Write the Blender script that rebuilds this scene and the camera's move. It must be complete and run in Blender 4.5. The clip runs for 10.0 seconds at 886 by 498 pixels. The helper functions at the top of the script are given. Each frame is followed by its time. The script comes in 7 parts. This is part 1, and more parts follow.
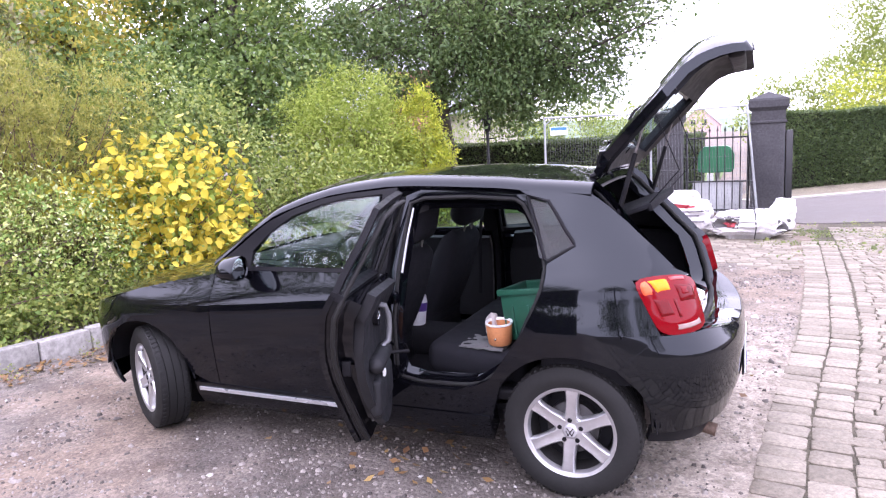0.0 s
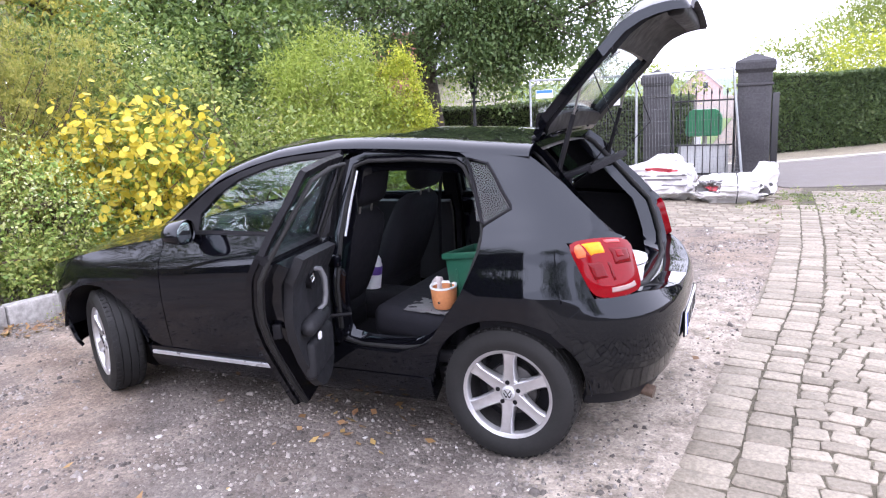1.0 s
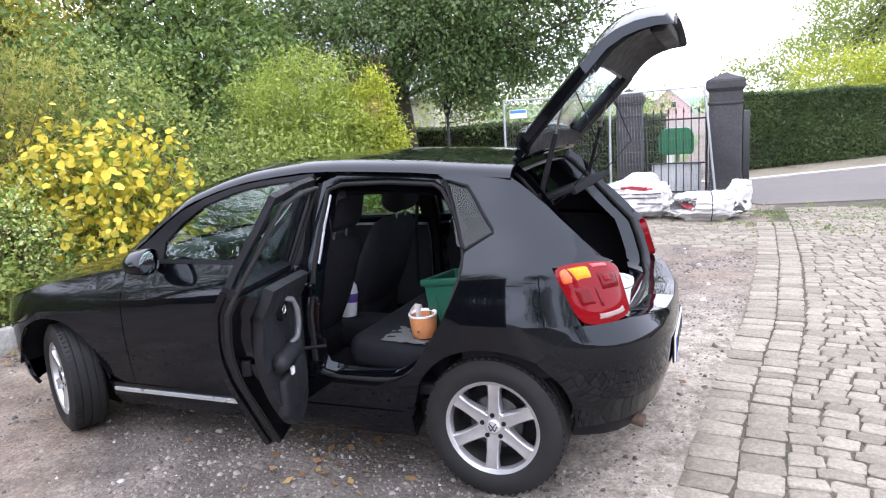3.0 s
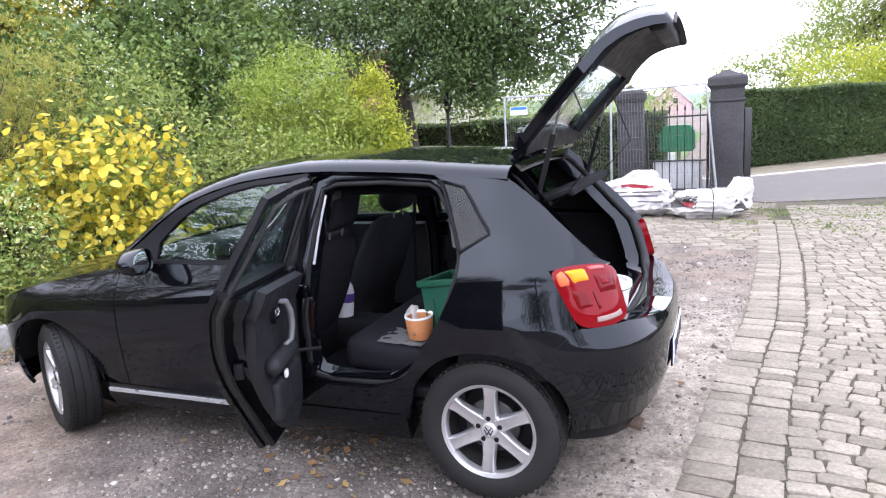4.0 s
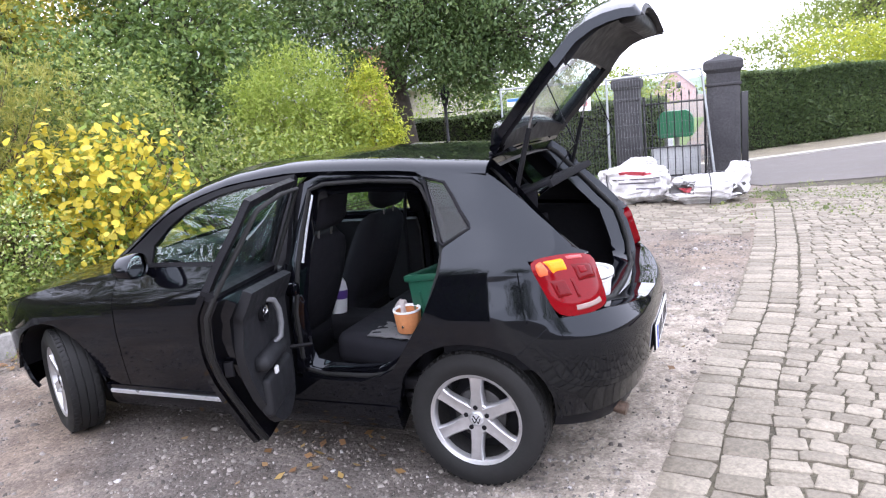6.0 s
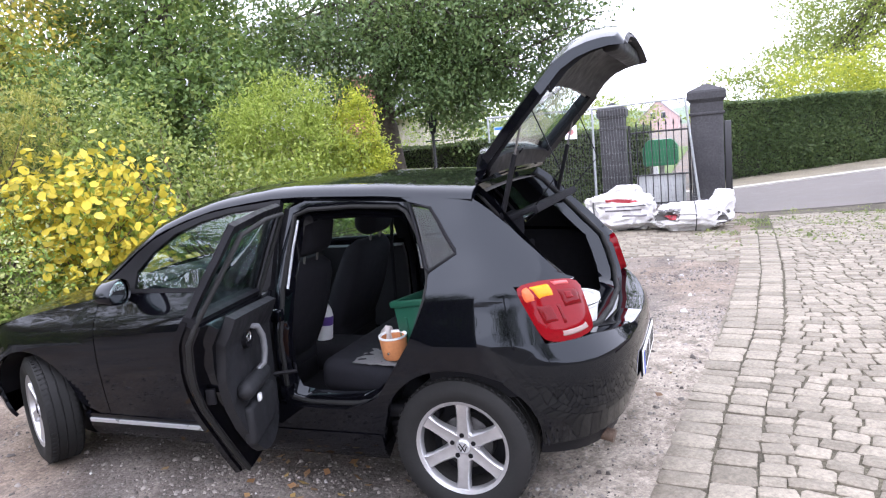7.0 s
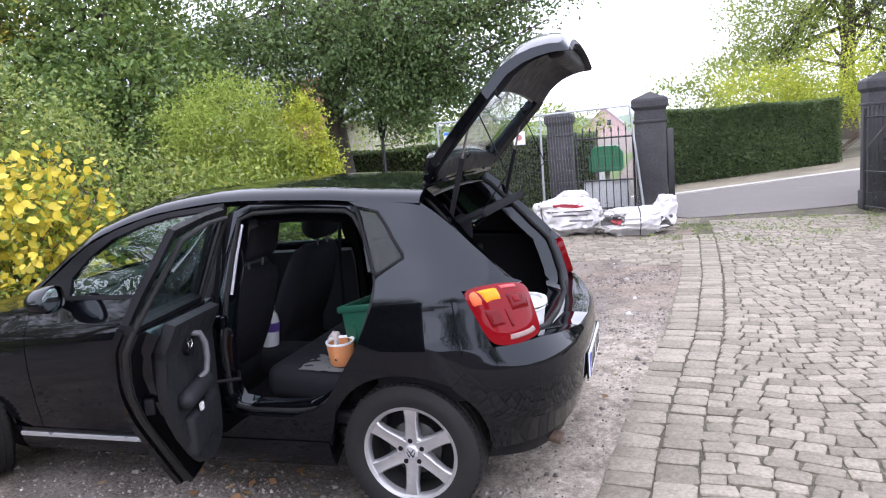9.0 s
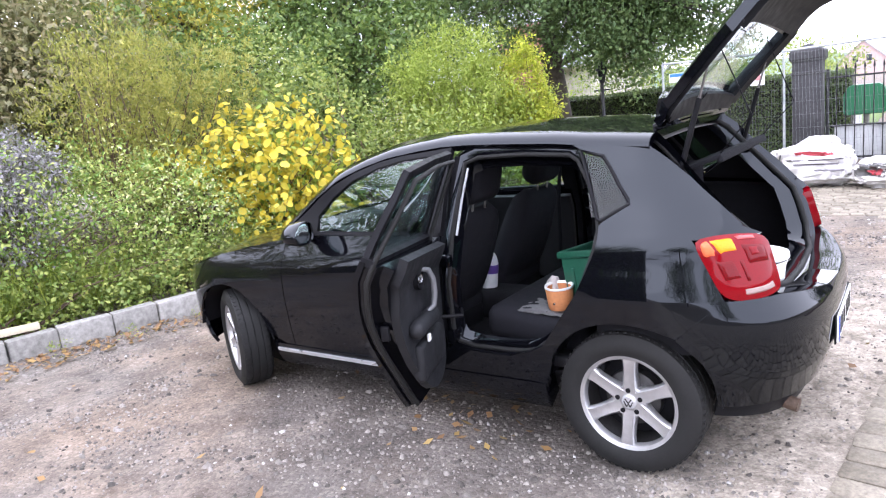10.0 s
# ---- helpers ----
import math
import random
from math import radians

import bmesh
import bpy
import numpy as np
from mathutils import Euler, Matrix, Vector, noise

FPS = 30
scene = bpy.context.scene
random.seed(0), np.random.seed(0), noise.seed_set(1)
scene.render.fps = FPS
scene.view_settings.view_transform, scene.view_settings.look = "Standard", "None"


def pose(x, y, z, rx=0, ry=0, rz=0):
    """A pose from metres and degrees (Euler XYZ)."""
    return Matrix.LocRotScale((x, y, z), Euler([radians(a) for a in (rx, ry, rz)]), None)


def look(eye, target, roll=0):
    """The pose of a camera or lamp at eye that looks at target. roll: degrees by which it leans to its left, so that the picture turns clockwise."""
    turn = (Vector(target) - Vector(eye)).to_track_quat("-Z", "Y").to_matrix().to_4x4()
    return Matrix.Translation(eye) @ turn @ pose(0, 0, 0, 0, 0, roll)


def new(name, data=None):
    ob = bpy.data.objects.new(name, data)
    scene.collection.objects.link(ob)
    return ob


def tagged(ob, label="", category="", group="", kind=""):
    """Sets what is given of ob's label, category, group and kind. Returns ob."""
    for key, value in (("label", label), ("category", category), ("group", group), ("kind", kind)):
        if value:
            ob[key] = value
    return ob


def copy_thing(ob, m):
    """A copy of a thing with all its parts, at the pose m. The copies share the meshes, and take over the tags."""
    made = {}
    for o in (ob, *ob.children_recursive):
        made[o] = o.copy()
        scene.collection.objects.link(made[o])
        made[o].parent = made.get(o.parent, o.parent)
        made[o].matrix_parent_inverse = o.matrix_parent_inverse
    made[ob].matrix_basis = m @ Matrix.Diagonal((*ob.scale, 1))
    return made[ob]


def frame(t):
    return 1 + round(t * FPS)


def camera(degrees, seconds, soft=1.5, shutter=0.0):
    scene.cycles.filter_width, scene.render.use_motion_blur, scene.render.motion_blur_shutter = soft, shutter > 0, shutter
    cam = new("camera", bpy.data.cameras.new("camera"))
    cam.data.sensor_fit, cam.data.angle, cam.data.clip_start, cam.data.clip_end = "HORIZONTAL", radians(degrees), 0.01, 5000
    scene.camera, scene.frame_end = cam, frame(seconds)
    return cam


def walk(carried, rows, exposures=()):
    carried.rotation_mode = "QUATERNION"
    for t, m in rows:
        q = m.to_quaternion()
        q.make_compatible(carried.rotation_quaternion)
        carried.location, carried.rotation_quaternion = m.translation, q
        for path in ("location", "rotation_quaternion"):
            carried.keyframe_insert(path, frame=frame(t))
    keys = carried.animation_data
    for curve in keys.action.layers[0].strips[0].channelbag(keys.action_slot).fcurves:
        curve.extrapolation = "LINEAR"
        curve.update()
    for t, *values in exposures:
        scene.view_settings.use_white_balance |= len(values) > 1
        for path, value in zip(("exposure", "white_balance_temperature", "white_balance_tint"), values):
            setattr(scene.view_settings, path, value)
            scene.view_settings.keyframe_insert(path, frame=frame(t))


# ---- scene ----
cam = camera(66.3, 10.0, soft=1.2)
PATH = [
    (0, (0.692, -3.528, 1.564), (-0.13, -1.731, 1.255), -3.0),
    (0.5, (0.792, -3.5, 1.549), (-0.128, -1.759, 1.197), -4.3),
    (1, (0.93, -3.406, 1.539), (0.111, -1.628, 1.129), -3.1),
    (1.5, (1.016, -3.363, 1.511), (0.216, -1.59, 1.048), -3.8),
    (2, (1.0, -3.349, 1.535), (0.19, -1.559, 1.158), -3.2),
    (2.5, (0.919, -3.328, 1.534), (0.202, -1.492, 1.193), -2.6),
    (3, (0.858, -3.284, 1.538), (0.105, -1.465, 1.182), -3.6),
    (3.2, (0.842, -3.272, 1.543), (0.126, -1.439, 1.188), -4.4),
    (4.3, (0.902, -3.238, 1.554), (0.131, -1.431, 1.177), -3.5),
    (4.5, (0.94, -3.241, 1.549), (0.184, -1.43, 1.162), -4.3),
    (5, (0.985, -3.225, 1.555), (0.336, -1.378, 1.147), -5.5),
    (5.5, (0.979, -3.239, 1.539), (0.279, -1.409, 1.141), -5.7),
    (5.7, (0.983, -3.266, 1.565), (0.207, -1.466, 1.165), -5.6),
    (7, (0.991, -3.255, 1.553), (0.249, -1.424, 1.244), -5.3),
    (7.5, (1.0, -3.28, 1.557), (0.385, -1.402, 1.25), -4.1),
    (8, (1.014, -3.265, 1.56), (0.6, -1.336, 1.236), -4.0),
    (8.4, (1.021, -3.261, 1.545), (0.625, -1.324, 1.245), -4.3),
    (8.5, (1.024, -3.249, 1.55), (0.616, -1.315, 1.239), -4.4),
    (9, (0.997, -3.242, 1.547), (0.393, -1.361, 1.24), -4.8),
    (9.5, (0.983, -3.282, 1.525), (0.088, -1.531, 1.162), -5.6),
    (9.6, (0.966, -3.278, 1.526), (0.008, -1.574, 1.105), -5.7),
    (10, (0.954, -3.264, 1.533), (-0.2, -1.679, 1.136), -6.1),
]
walk(cam, [(t, look(eye, target, roll)) for t, eye, target, roll in PATH], exposures=[(0.0, 1.25, 5880, 36), (0.8, 1.2, 5880, 30), (1.6, 1.1, 5880, 20), (2.5, 1.0, 5880, 20), (4.5, 1.04, 5880, 22), (7.0, 1.02, 5880, 22), (7.6, 1.0, 5880, 22), (8.2, 0.70, 5880, 24), (8.7, 0.68, 5880, 24), (9.0, 0.74, 5880, 22), (10.0, 1.27, 5880, 22)])

# ---- sky and light: a bright overcast afternoon ----
world = bpy.data.worlds.new("overcast_sky")
scene.world = world
world.use_nodes = True
wn, wl = world.node_tree.nodes, world.node_tree.links
wn.clear()
w_sky = wn.new("ShaderNodeTexSky")
w_sky.sky_type = "NISHITA"
w_sky.sun_disc = False
w_sky.sun_elevation = radians(42)
w_sky.sun_rotation = radians(200)
w_sky.dust_density = 4.0
w_sky.air_density = 1.0
w_hsv = wn.new("ShaderNodeHueSaturation")
w_hsv.inputs["Saturation"].default_value = 0.22
w_bg = wn.new("ShaderNodeBackground")
w_bg.inputs["Strength"].default_value = 0.15
w_out = wn.new("ShaderNodeOutputWorld")
wl.new(w_sky.outputs[0], w_hsv.inputs["Color"])
w_mix = wn.new("ShaderNodeMix")
w_mix.data_type = "RGBA"
w_mix.inputs[0].default_value = 0.93
w_mix.inputs[7].default_value = (12.2, 12.5, 12.9, 1)
wl.new(w_hsv.outputs[0], w_mix.inputs[6])
wl.new(w_mix.outputs[2], w_bg.inputs["Color"])
wl.new(w_bg.outputs[0], w_out.inputs["Surface"])

sun = new("sun", bpy.data.lights.new("sun", "SUN"))
sun.data.energy = 1.1
sun.data.angle = radians(130)
sun.data.color = (1.0, 0.97, 0.92)
sun.matrix_world = look((-6, -7, 18), (0, 0, 0))

# ---- small builders ----
BASES = {}


def thing(name, label, category, at=(0, 0, 0), group="", kind=""):
    ob = new(name)
    ob.empty_display_size = 0.2
    ob.location = at
    BASES[ob.name] = Matrix.Translation(at)
    return tagged(ob, label, category, group, kind)


def as_object(name, bm, material, smooth=35):
    me = bpy.data.meshes.new(name)
    bm.to_mesh(me)
    bm.free()
    if material:
        for m in material if isinstance(material, (list, tuple)) else [material]:
            me.materials.append(m)
    if smooth:
        me.shade_smooth()
        if smooth < 170:
            me.set_sharp_from_angle(angle=radians(smooth))
    return new(name, me)


def part(name, bm, material, parent, label="", smooth=35, fix=True):
    """One mesh, given in world places, under a thing or a part."""
    if fix:
        bmesh.ops.recalc_face_normals(bm, faces=bm.faces)
    ob = as_object(name, bm, material, smooth)
    ob.parent = parent
    base = BASES.get(parent.name, Matrix())
    ob.matrix_parent_inverse = base.inverted()
    BASES[ob.name] = Matrix()
    if label:
        ob["label"] = label
    return ob


def lone(name, bm, material, label, category, group="", kind="", smooth=35, fix=True):
    if fix:
        bmesh.ops.recalc_face_normals(bm, faces=bm.faces)
    return tagged(as_object(name, bm, material, smooth), label, category, group, kind)


def box(size, centre, bevel=0.0, seg=2, m=None, bm=None):
    b = bmesh.new()
    bmesh.ops.create_cube(b, size=1.0, matrix=Matrix.Diagonal((*size, 1)))
    if bevel:
        bmesh.ops.bevel(b, geom=list(b.edges), offset=bevel, segments=seg, affect="EDGES", profile=0.5)
    b.transform(Matrix.Translation(centre) @ (m or Matrix()))
    return merge(bm, b)


def merge(bm, b):
    if bm is None:
        return b
    me = bpy.data.meshes.new("tmp")
    b.to_mesh(me)
    b.free()
    bm.from_mesh(me)
    bpy.data.meshes.remove(me)
    return bm


def sheet(rows, bm=None, close_u=False, close_v=False):
    """Quads over a grid of places."""
    bm = bm or bmesh.new()
    vs = [[bm.verts.new(p) for p in r] for r in rows]
    nr, nc = len(vs), len(vs[0])
    for i in range(nr if close_u else nr - 1):
        for j in range(nc if close_v else nc - 1):
            q = [vs[i][j], vs[i][(j + 1) % nc], vs[(i + 1) % nr][(j + 1) % nc], vs[(i + 1) % nr][j]]
            bm.faces.new(q)
    return bm


def slab(outer, inner, bm=None):
    """A closed shell between two grids of places."""
    bm = bm or bmesh.new()
    grids = []
    for rows in (outer, inner):
        grids.append([[bm.verts.new(p) for p in r] for r in rows])
    nr, nc = len(outer), len(outer[0])
    for g in grids:
        for i in range(nr - 1):
            for j in range(nc - 1):
                bm.faces.new((g[i][j], g[i][j + 1], g[i + 1][j + 1], g[i + 1][j]))
    a, b = grids
    for i in range(nr - 1):
        for j in (0, nc - 1):
            bm.faces.new((a[i][j], a[i + 1][j], b[i + 1][j], b[i][j]))
    for j in range(nc - 1):
        for i in (0, nr - 1):
            bm.faces.new((a[i][j], a[i][j + 1], b[i][j + 1], b[i][j]))
    return bm


def tube(points, radius, n=8, bm=None, closed=False):
    """A round rod along places; radius: one number or one for each place."""
    bm = bm or bmesh.new()
    pts = [Vector(p) for p in points]
    rad = radius if isinstance(radius, (list, tuple)) else [radius] * len(pts)
    rings = []
    side = None
    for i, p in enumerate(pts):
        if closed:
            d = pts[(i + 1) % len(pts)] - pts[i - 1]
        else:
            d = pts[min(i + 1, len(pts) - 1)] - pts[max(i - 1, 0)]
        d.normalize()
        if side is None:
            side = d.orthogonal().normalized()
        side = (side - d * side.dot(d)).normalized()
        up = d.cross(side)
        rings.append([bm.verts.new(p + (side * math.cos(2 * math.pi * k / n) + up * math.sin(2 * math.pi * k / n)) * rad[i]) for k in range(n)])
    m = len(rings)
    for i in range(m if closed else m - 1):
        a, b = rings[i], rings[(i + 1) % m]
        for k in range(n):
            bm.faces.new((a[k], a[(k + 1) % n], b[(k + 1) % n], b[k]))
    if not closed:
        bm.faces.new(rings[0][::-1])
        bm.faces.new(rings[-1])
    return bm


def lathe(profile, n=32, m=None, bm=None, caps=False):
    """Turn (radius, height) pairs round z."""
    b = bmesh.new()
    rings = [[b.verts.new((max(r, 1e-4) * math.cos(2 * math.pi * k / n), max(r, 1e-4) * math.sin(2 * math.pi * k / n), h)) for k in range(n)] for r, h in profile]
    for i in range(len(rings) - 1):
        for k in range(n):
            b.faces.new((rings[i][k], rings[i][(k + 1) % n], rings[i + 1][(k + 1) % n], rings[i + 1][k]))
    if caps:
        b.faces.new(rings[0][::-1])
        b.faces.new(rings[-1])
    if m:
        b.transform(m)
    return merge(bm, b)


def prism(outline, y0, y1, bm=None, m=None, bevel=0.0):
    """An outline in (x, z) pushed from y0 to y1."""
    b = bmesh.new()
    a = [b.verts.new((x, y0, z)) for x, z in outline]
    c = [b.verts.new((x, y1, z)) for x, z in outline]
    b.faces.new(a)
    b.faces.new(c[::-1])
    for i in range(len(a)):
        j = (i + 1) % len(a)
        b.faces.new((a[i], c[i], c[j], a[j]))
    if bevel:
        bmesh.ops.bevel(b, geom=list(b.edges), offset=bevel, segments=2, affect="EDGES")
    if m:
        b.transform(m)
    return merge(bm, b)


def lerp(a, b, t):
    return a + (b - a) * t


def curve_at(table, x):
    table = sorted(table)
    return float(np.interp(x, [p[0] for p in table], [p[1] for p in table]))


def step(a, b, x):
    t = min(1.0, max(0.0, (x - a) / (b - a)))
    return t * t * (3 - 2 * t)


def quick_mesh(name, verts, quads, material):
    """A mesh of many separate quads, quickly."""
    me = bpy.data.meshes.new(name)
    nv, nf = len(verts), len(quads)
    me.vertices.add(nv)
    me.vertices.foreach_set("co", np.asarray(verts, dtype=np.float32).ravel())
    me.loops.add(nf * 4)
    me.loops.foreach_set("vertex_index", np.asarray(quads, dtype=np.int32).ravel())
    me.polygons.add(nf)
    me.polygons.foreach_set("loop_start", np.arange(0, nf * 4, 4, dtype=np.int32))
    me.update(calc_edges=True)
    me.materials.append(material)
    return me

# ---- materials ----
class Nodes:
    """Short hand for a node tree."""

    def __init__(self, name):
        self.mat = bpy.data.materials.new(name)
        self.mat.use_nodes = True
        self.t = self.mat.node_tree
        self.t.nodes.clear()
        self.out = self.t.nodes.new("ShaderNodeOutputMaterial")
        self.co = self.t.nodes.new("ShaderNodeTexCoord").outputs["Object"]

    def node(self, kind, **sockets):
        n = self.t.nodes.new("ShaderNode" + kind)
        for k, v in sockets.items():
            self.put(n.inputs[k.replace("_", " ")], v)
        return n

    def put(self, sock, v):
        if isinstance(v, bpy.types.NodeSocket):
            self.t.links.new(v, sock)
        else:
            if isinstance(v, (tuple, list)) and len(v) == 3 and sock.type == "RGBA":
                v = (*v, 1)
            sock.default_value = v

    def noise(self, scale, detail=4.0, rough=0.55, co=None):
        n = self.node("TexNoise", Vector=co or self.co, Scale=scale, Detail=detail, Roughness=rough)
        return n.outputs["Fac"]

    def voronoi(self, scale, co=None, feature="F1", out="Distance"):
        n = self.node("TexVoronoi", Vector=co or self.co, Scale=scale)
        n.feature = feature
        return n.outputs[out]

    def ramp(self, fac, *stops):
        n = self.node("ValToRGB", Fac=fac)
        e = n.color_ramp.elements
        while len(e) < len(stops):
            e.new(0.5)
        for el, (p, c) in zip(e, stops):
            el.position = p
            el.color = (c, c, c, 1) if isinstance(c, (int, float)) else (*c, 1)
        return n.outputs["Color"]

    def mix(self, fac, a, b, mode="MIX"):
        n = self.t.nodes.new("ShaderNodeMix")
        n.data_type = "RGBA"
        n.blend_type = mode
        self.put(n.inputs[0], fac)
        self.put(n.inputs[6], a)
        self.put(n.inputs[7], b)
        return n.outputs[2]

    def math(self, op, a, b=0.5):
        n = self.t.nodes.new("ShaderNodeMath")
        n.operation = op
        self.put(n.inputs[0], a)
        self.put(n.inputs[1], b)
        return n.outputs[0]

    def bump(self, height, strength=0.3, distance=0.01):
        return self.node("Bump", Height=height, Strength=strength, Distance=distance).outputs[0]

    def surface(self, **sockets):
        p = self.node("BsdfPrincipled")
        for k, v in sockets.items():
            self.put(p.inputs[k.replace("_", " ")], v)
        self.t.links.new(p.outputs[0], self.out.inputs[0])
        return self.mat


def plain(name, colour, rough=0.6, metal=0.0, grain=60.0, amount=0.25, bump=0.15, depth=0.002, coat=0.0, spec=0.5):
    """A surface with fine grain and larger patches of wear."""
    n = Nodes(name)
    a = n.noise(grain, 5)
    b = n.noise(grain / 14, 3)
    f = n.math("ADD", n.math("MULTIPLY", a, 0.6), n.math("MULTIPLY", b, 0.6))
    dark = tuple(c * (1 - amount) for c in colour)
    light = tuple(min(1, c * (1 + amount)) for c in colour)
    col = n.ramp(f, (0.35, dark), (0.8, light))
    rr = n.ramp(b, (0.3, max(0.02, rough * 0.8)), (0.75, min(1, rough * 1.2)))
    return n.surface(Base_Color=col, Roughness=rr, Metallic=metal, Coat_Weight=coat, Specular_IOR_Level=spec, Normal=n.bump(a, bump, depth))


def mat_paint():
    n = Nodes("black_car_paint")
    dust = n.noise(3.0, 6, 0.7)
    col = n.ramp(dust, (0.45, (0.0020, 0.0021, 0.0034)), (0.8, (0.0040, 0.0040, 0.0052)))
    rr = n.ramp(dust, (0.4, 0.03), (0.8, 0.06))
    return n.surface(Base_Color=col, Roughness=rr, Specular_IOR_Level=0.40, Specular_Tint=(0.86, 0.93, 1.0, 1.0))


def mat_glass(name, tint, rough=0.0, ior=1.5):
    n = Nodes(name)
    see = n.node("BsdfTransparent", Color=tint)
    gl = n.node("BsdfGlossy", Color=(1, 1, 1), Roughness=rough)
    lw = n.node("LayerWeight", Blend=0.5)
    f0 = ((ior - 1) / (ior + 1)) ** 2
    fr = n.math("ADD", n.math("MULTIPLY", n.math("POWER", lw.outputs["Facing"], 4.0), 1 - f0), f0)
    mx = n.node("MixShader", Fac=fr)
    n.t.links.new(see.outputs[0], mx.inputs[1])
    n.t.links.new(gl.outputs[0], mx.inputs[2])
    n.t.links.new(mx.outputs[0], n.out.inputs[0])
    return n.mat


def mat_leaf(name, stops, through_light=0.35, rough=0.45, patch=0.5):
    """Leaves: each its own shade, drifting over the plant."""
    n = Nodes(name)
    stops = [(r * 0.88, g * 0.90, b * 0.92 + 0.006) for r, g, b in stops]
    geo = n.t.nodes.new("ShaderNodeNewGeometry")
    drift = n.noise(patch, 2)
    f = n.math("ADD", n.math("MULTIPLY", geo.outputs["Random Per Island"], 0.65), n.math("MULTIPLY", drift, 0.5))
    k = len(stops) - 1
    col = n.ramp(n.math("SUBTRACT", f, 0.08), *[(i / k, c) for i, c in enumerate(stops)])
    p = n.node("BsdfPrincipled", Base_Color=col, Roughness=rough, Specular_IOR_Level=0.32)
    tr = n.node("BsdfTranslucent", Color=n.mix(0.5, col, (0.24, 0.34, 0.07), "MIX"))
    mx = n.node("MixShader", Fac=through_light)
    n.t.links.new(p.outputs[0], mx.inputs[1])
    n.t.links.new(tr.outputs[0], mx.inputs[2])
    n.t.links.new(mx.outputs[0], n.out.inputs[0])
    return n.mat


def mat_ground():
    n = Nodes("gravel_and_earth")
    big = n.noise(0.55, 4, 0.6)
    mid = n.noise(3.2, 6, 0.65)
    fine = n.noise(45, 6, 0.7)
    peb = n.node("TexVoronoi", Vector=n.co, Scale=48.0)
    peb2 = n.node("TexVoronoi", Vector=n.co, Scale=110.0)
    earth = n.ramp(mid, (0.3, (0.105, 0.080, 0.062)), (0.55, (0.195, 0.155, 0.122)), (0.8, (0.30, 0.242, 0.192)))
    grey = n.ramp(mid, (0.3, (0.095, 0.085, 0.076)), (0.75, (0.225, 0.202, 0.180)))
    base = n.mix(n.ramp(big, (0.42, 0.0), (0.6, 1.0)), earth, grey)
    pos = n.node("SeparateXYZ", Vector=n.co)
    # a ragged oval of darker grey gravel, round and behind the car
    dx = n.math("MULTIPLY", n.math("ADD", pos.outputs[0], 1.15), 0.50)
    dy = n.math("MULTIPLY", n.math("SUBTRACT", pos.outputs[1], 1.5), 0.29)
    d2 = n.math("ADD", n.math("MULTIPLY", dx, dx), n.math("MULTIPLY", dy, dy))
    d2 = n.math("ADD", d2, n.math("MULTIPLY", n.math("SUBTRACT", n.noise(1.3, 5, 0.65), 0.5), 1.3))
    dark_gravel = n.ramp(mid, (0.3, (0.060, 0.053, 0.047)), (0.75, (0.165, 0.146, 0.130)))
    base = n.mix(n.ramp(d2, (0.55, 0.9), (1.0, 0.0)), base, dark_gravel)
    side = n.math("SUBTRACT", pos.outputs[0], n.math("ADD", n.math("MULTIPLY", pos.outputs[1], 0.1), 0.80))
    sandy = n.ramp(n.noise(5.0, 6, 0.7), (0.36, (0.15, 0.128, 0.102)), (0.52, (0.29, 0.255, 0.208)), (0.75, (0.41, 0.366, 0.305)))
    near = n.math("ADD", side, n.math("MULTIPLY", n.math("SUBTRACT", n.noise(2.4, 5, 0.65), 0.5), 1.1))
    near = n.ramp(n.math("ADD", near, 1.0), (0.25, 0.0), (0.6, 0.9))
    short = n.ramp(n.math("MULTIPLY", n.math("ADD", pos.outputs[1], n.noise(1.5, 4)), 0.2), (0.45, 1.0), (0.75, 0.15))
    base = n.mix(n.math("MULTIPLY", near, short), base, sandy)
    joint = n.ramp(n.noise(2.0, 4), (0.35, (0.070, 0.063, 0.046)), (0.7, (0.125, 0.113, 0.080)))
    base = n.mix(n.ramp(side, (0.0, 0.0), (0.04, 1.0)), base, joint)
    shade = n.ramp(peb.outputs["Color"], (0.1, 0.72), (0.6, 1.0), (0.95, 1.35))
    col = n.mix(0.75, base, shade, "MULTIPLY")
    shade2 = n.ramp(peb2.outputs["Color"], (0.1, 0.7), (0.9, 1.3))
    col = n.mix(0.7, col, shade2, "MULTIPLY")
    h = n.math("ADD", n.math("MULTIPLY", n.math("SUBTRACT", 1.0, peb.outputs["Distance"]), 0.6), n.math("MULTIPLY", fine, 0.7))
    return n.surface(Base_Color=col, Roughness=0.9, Specular_IOR_Level=0.25, Normal=n.bump(h, 0.7, 0.012))


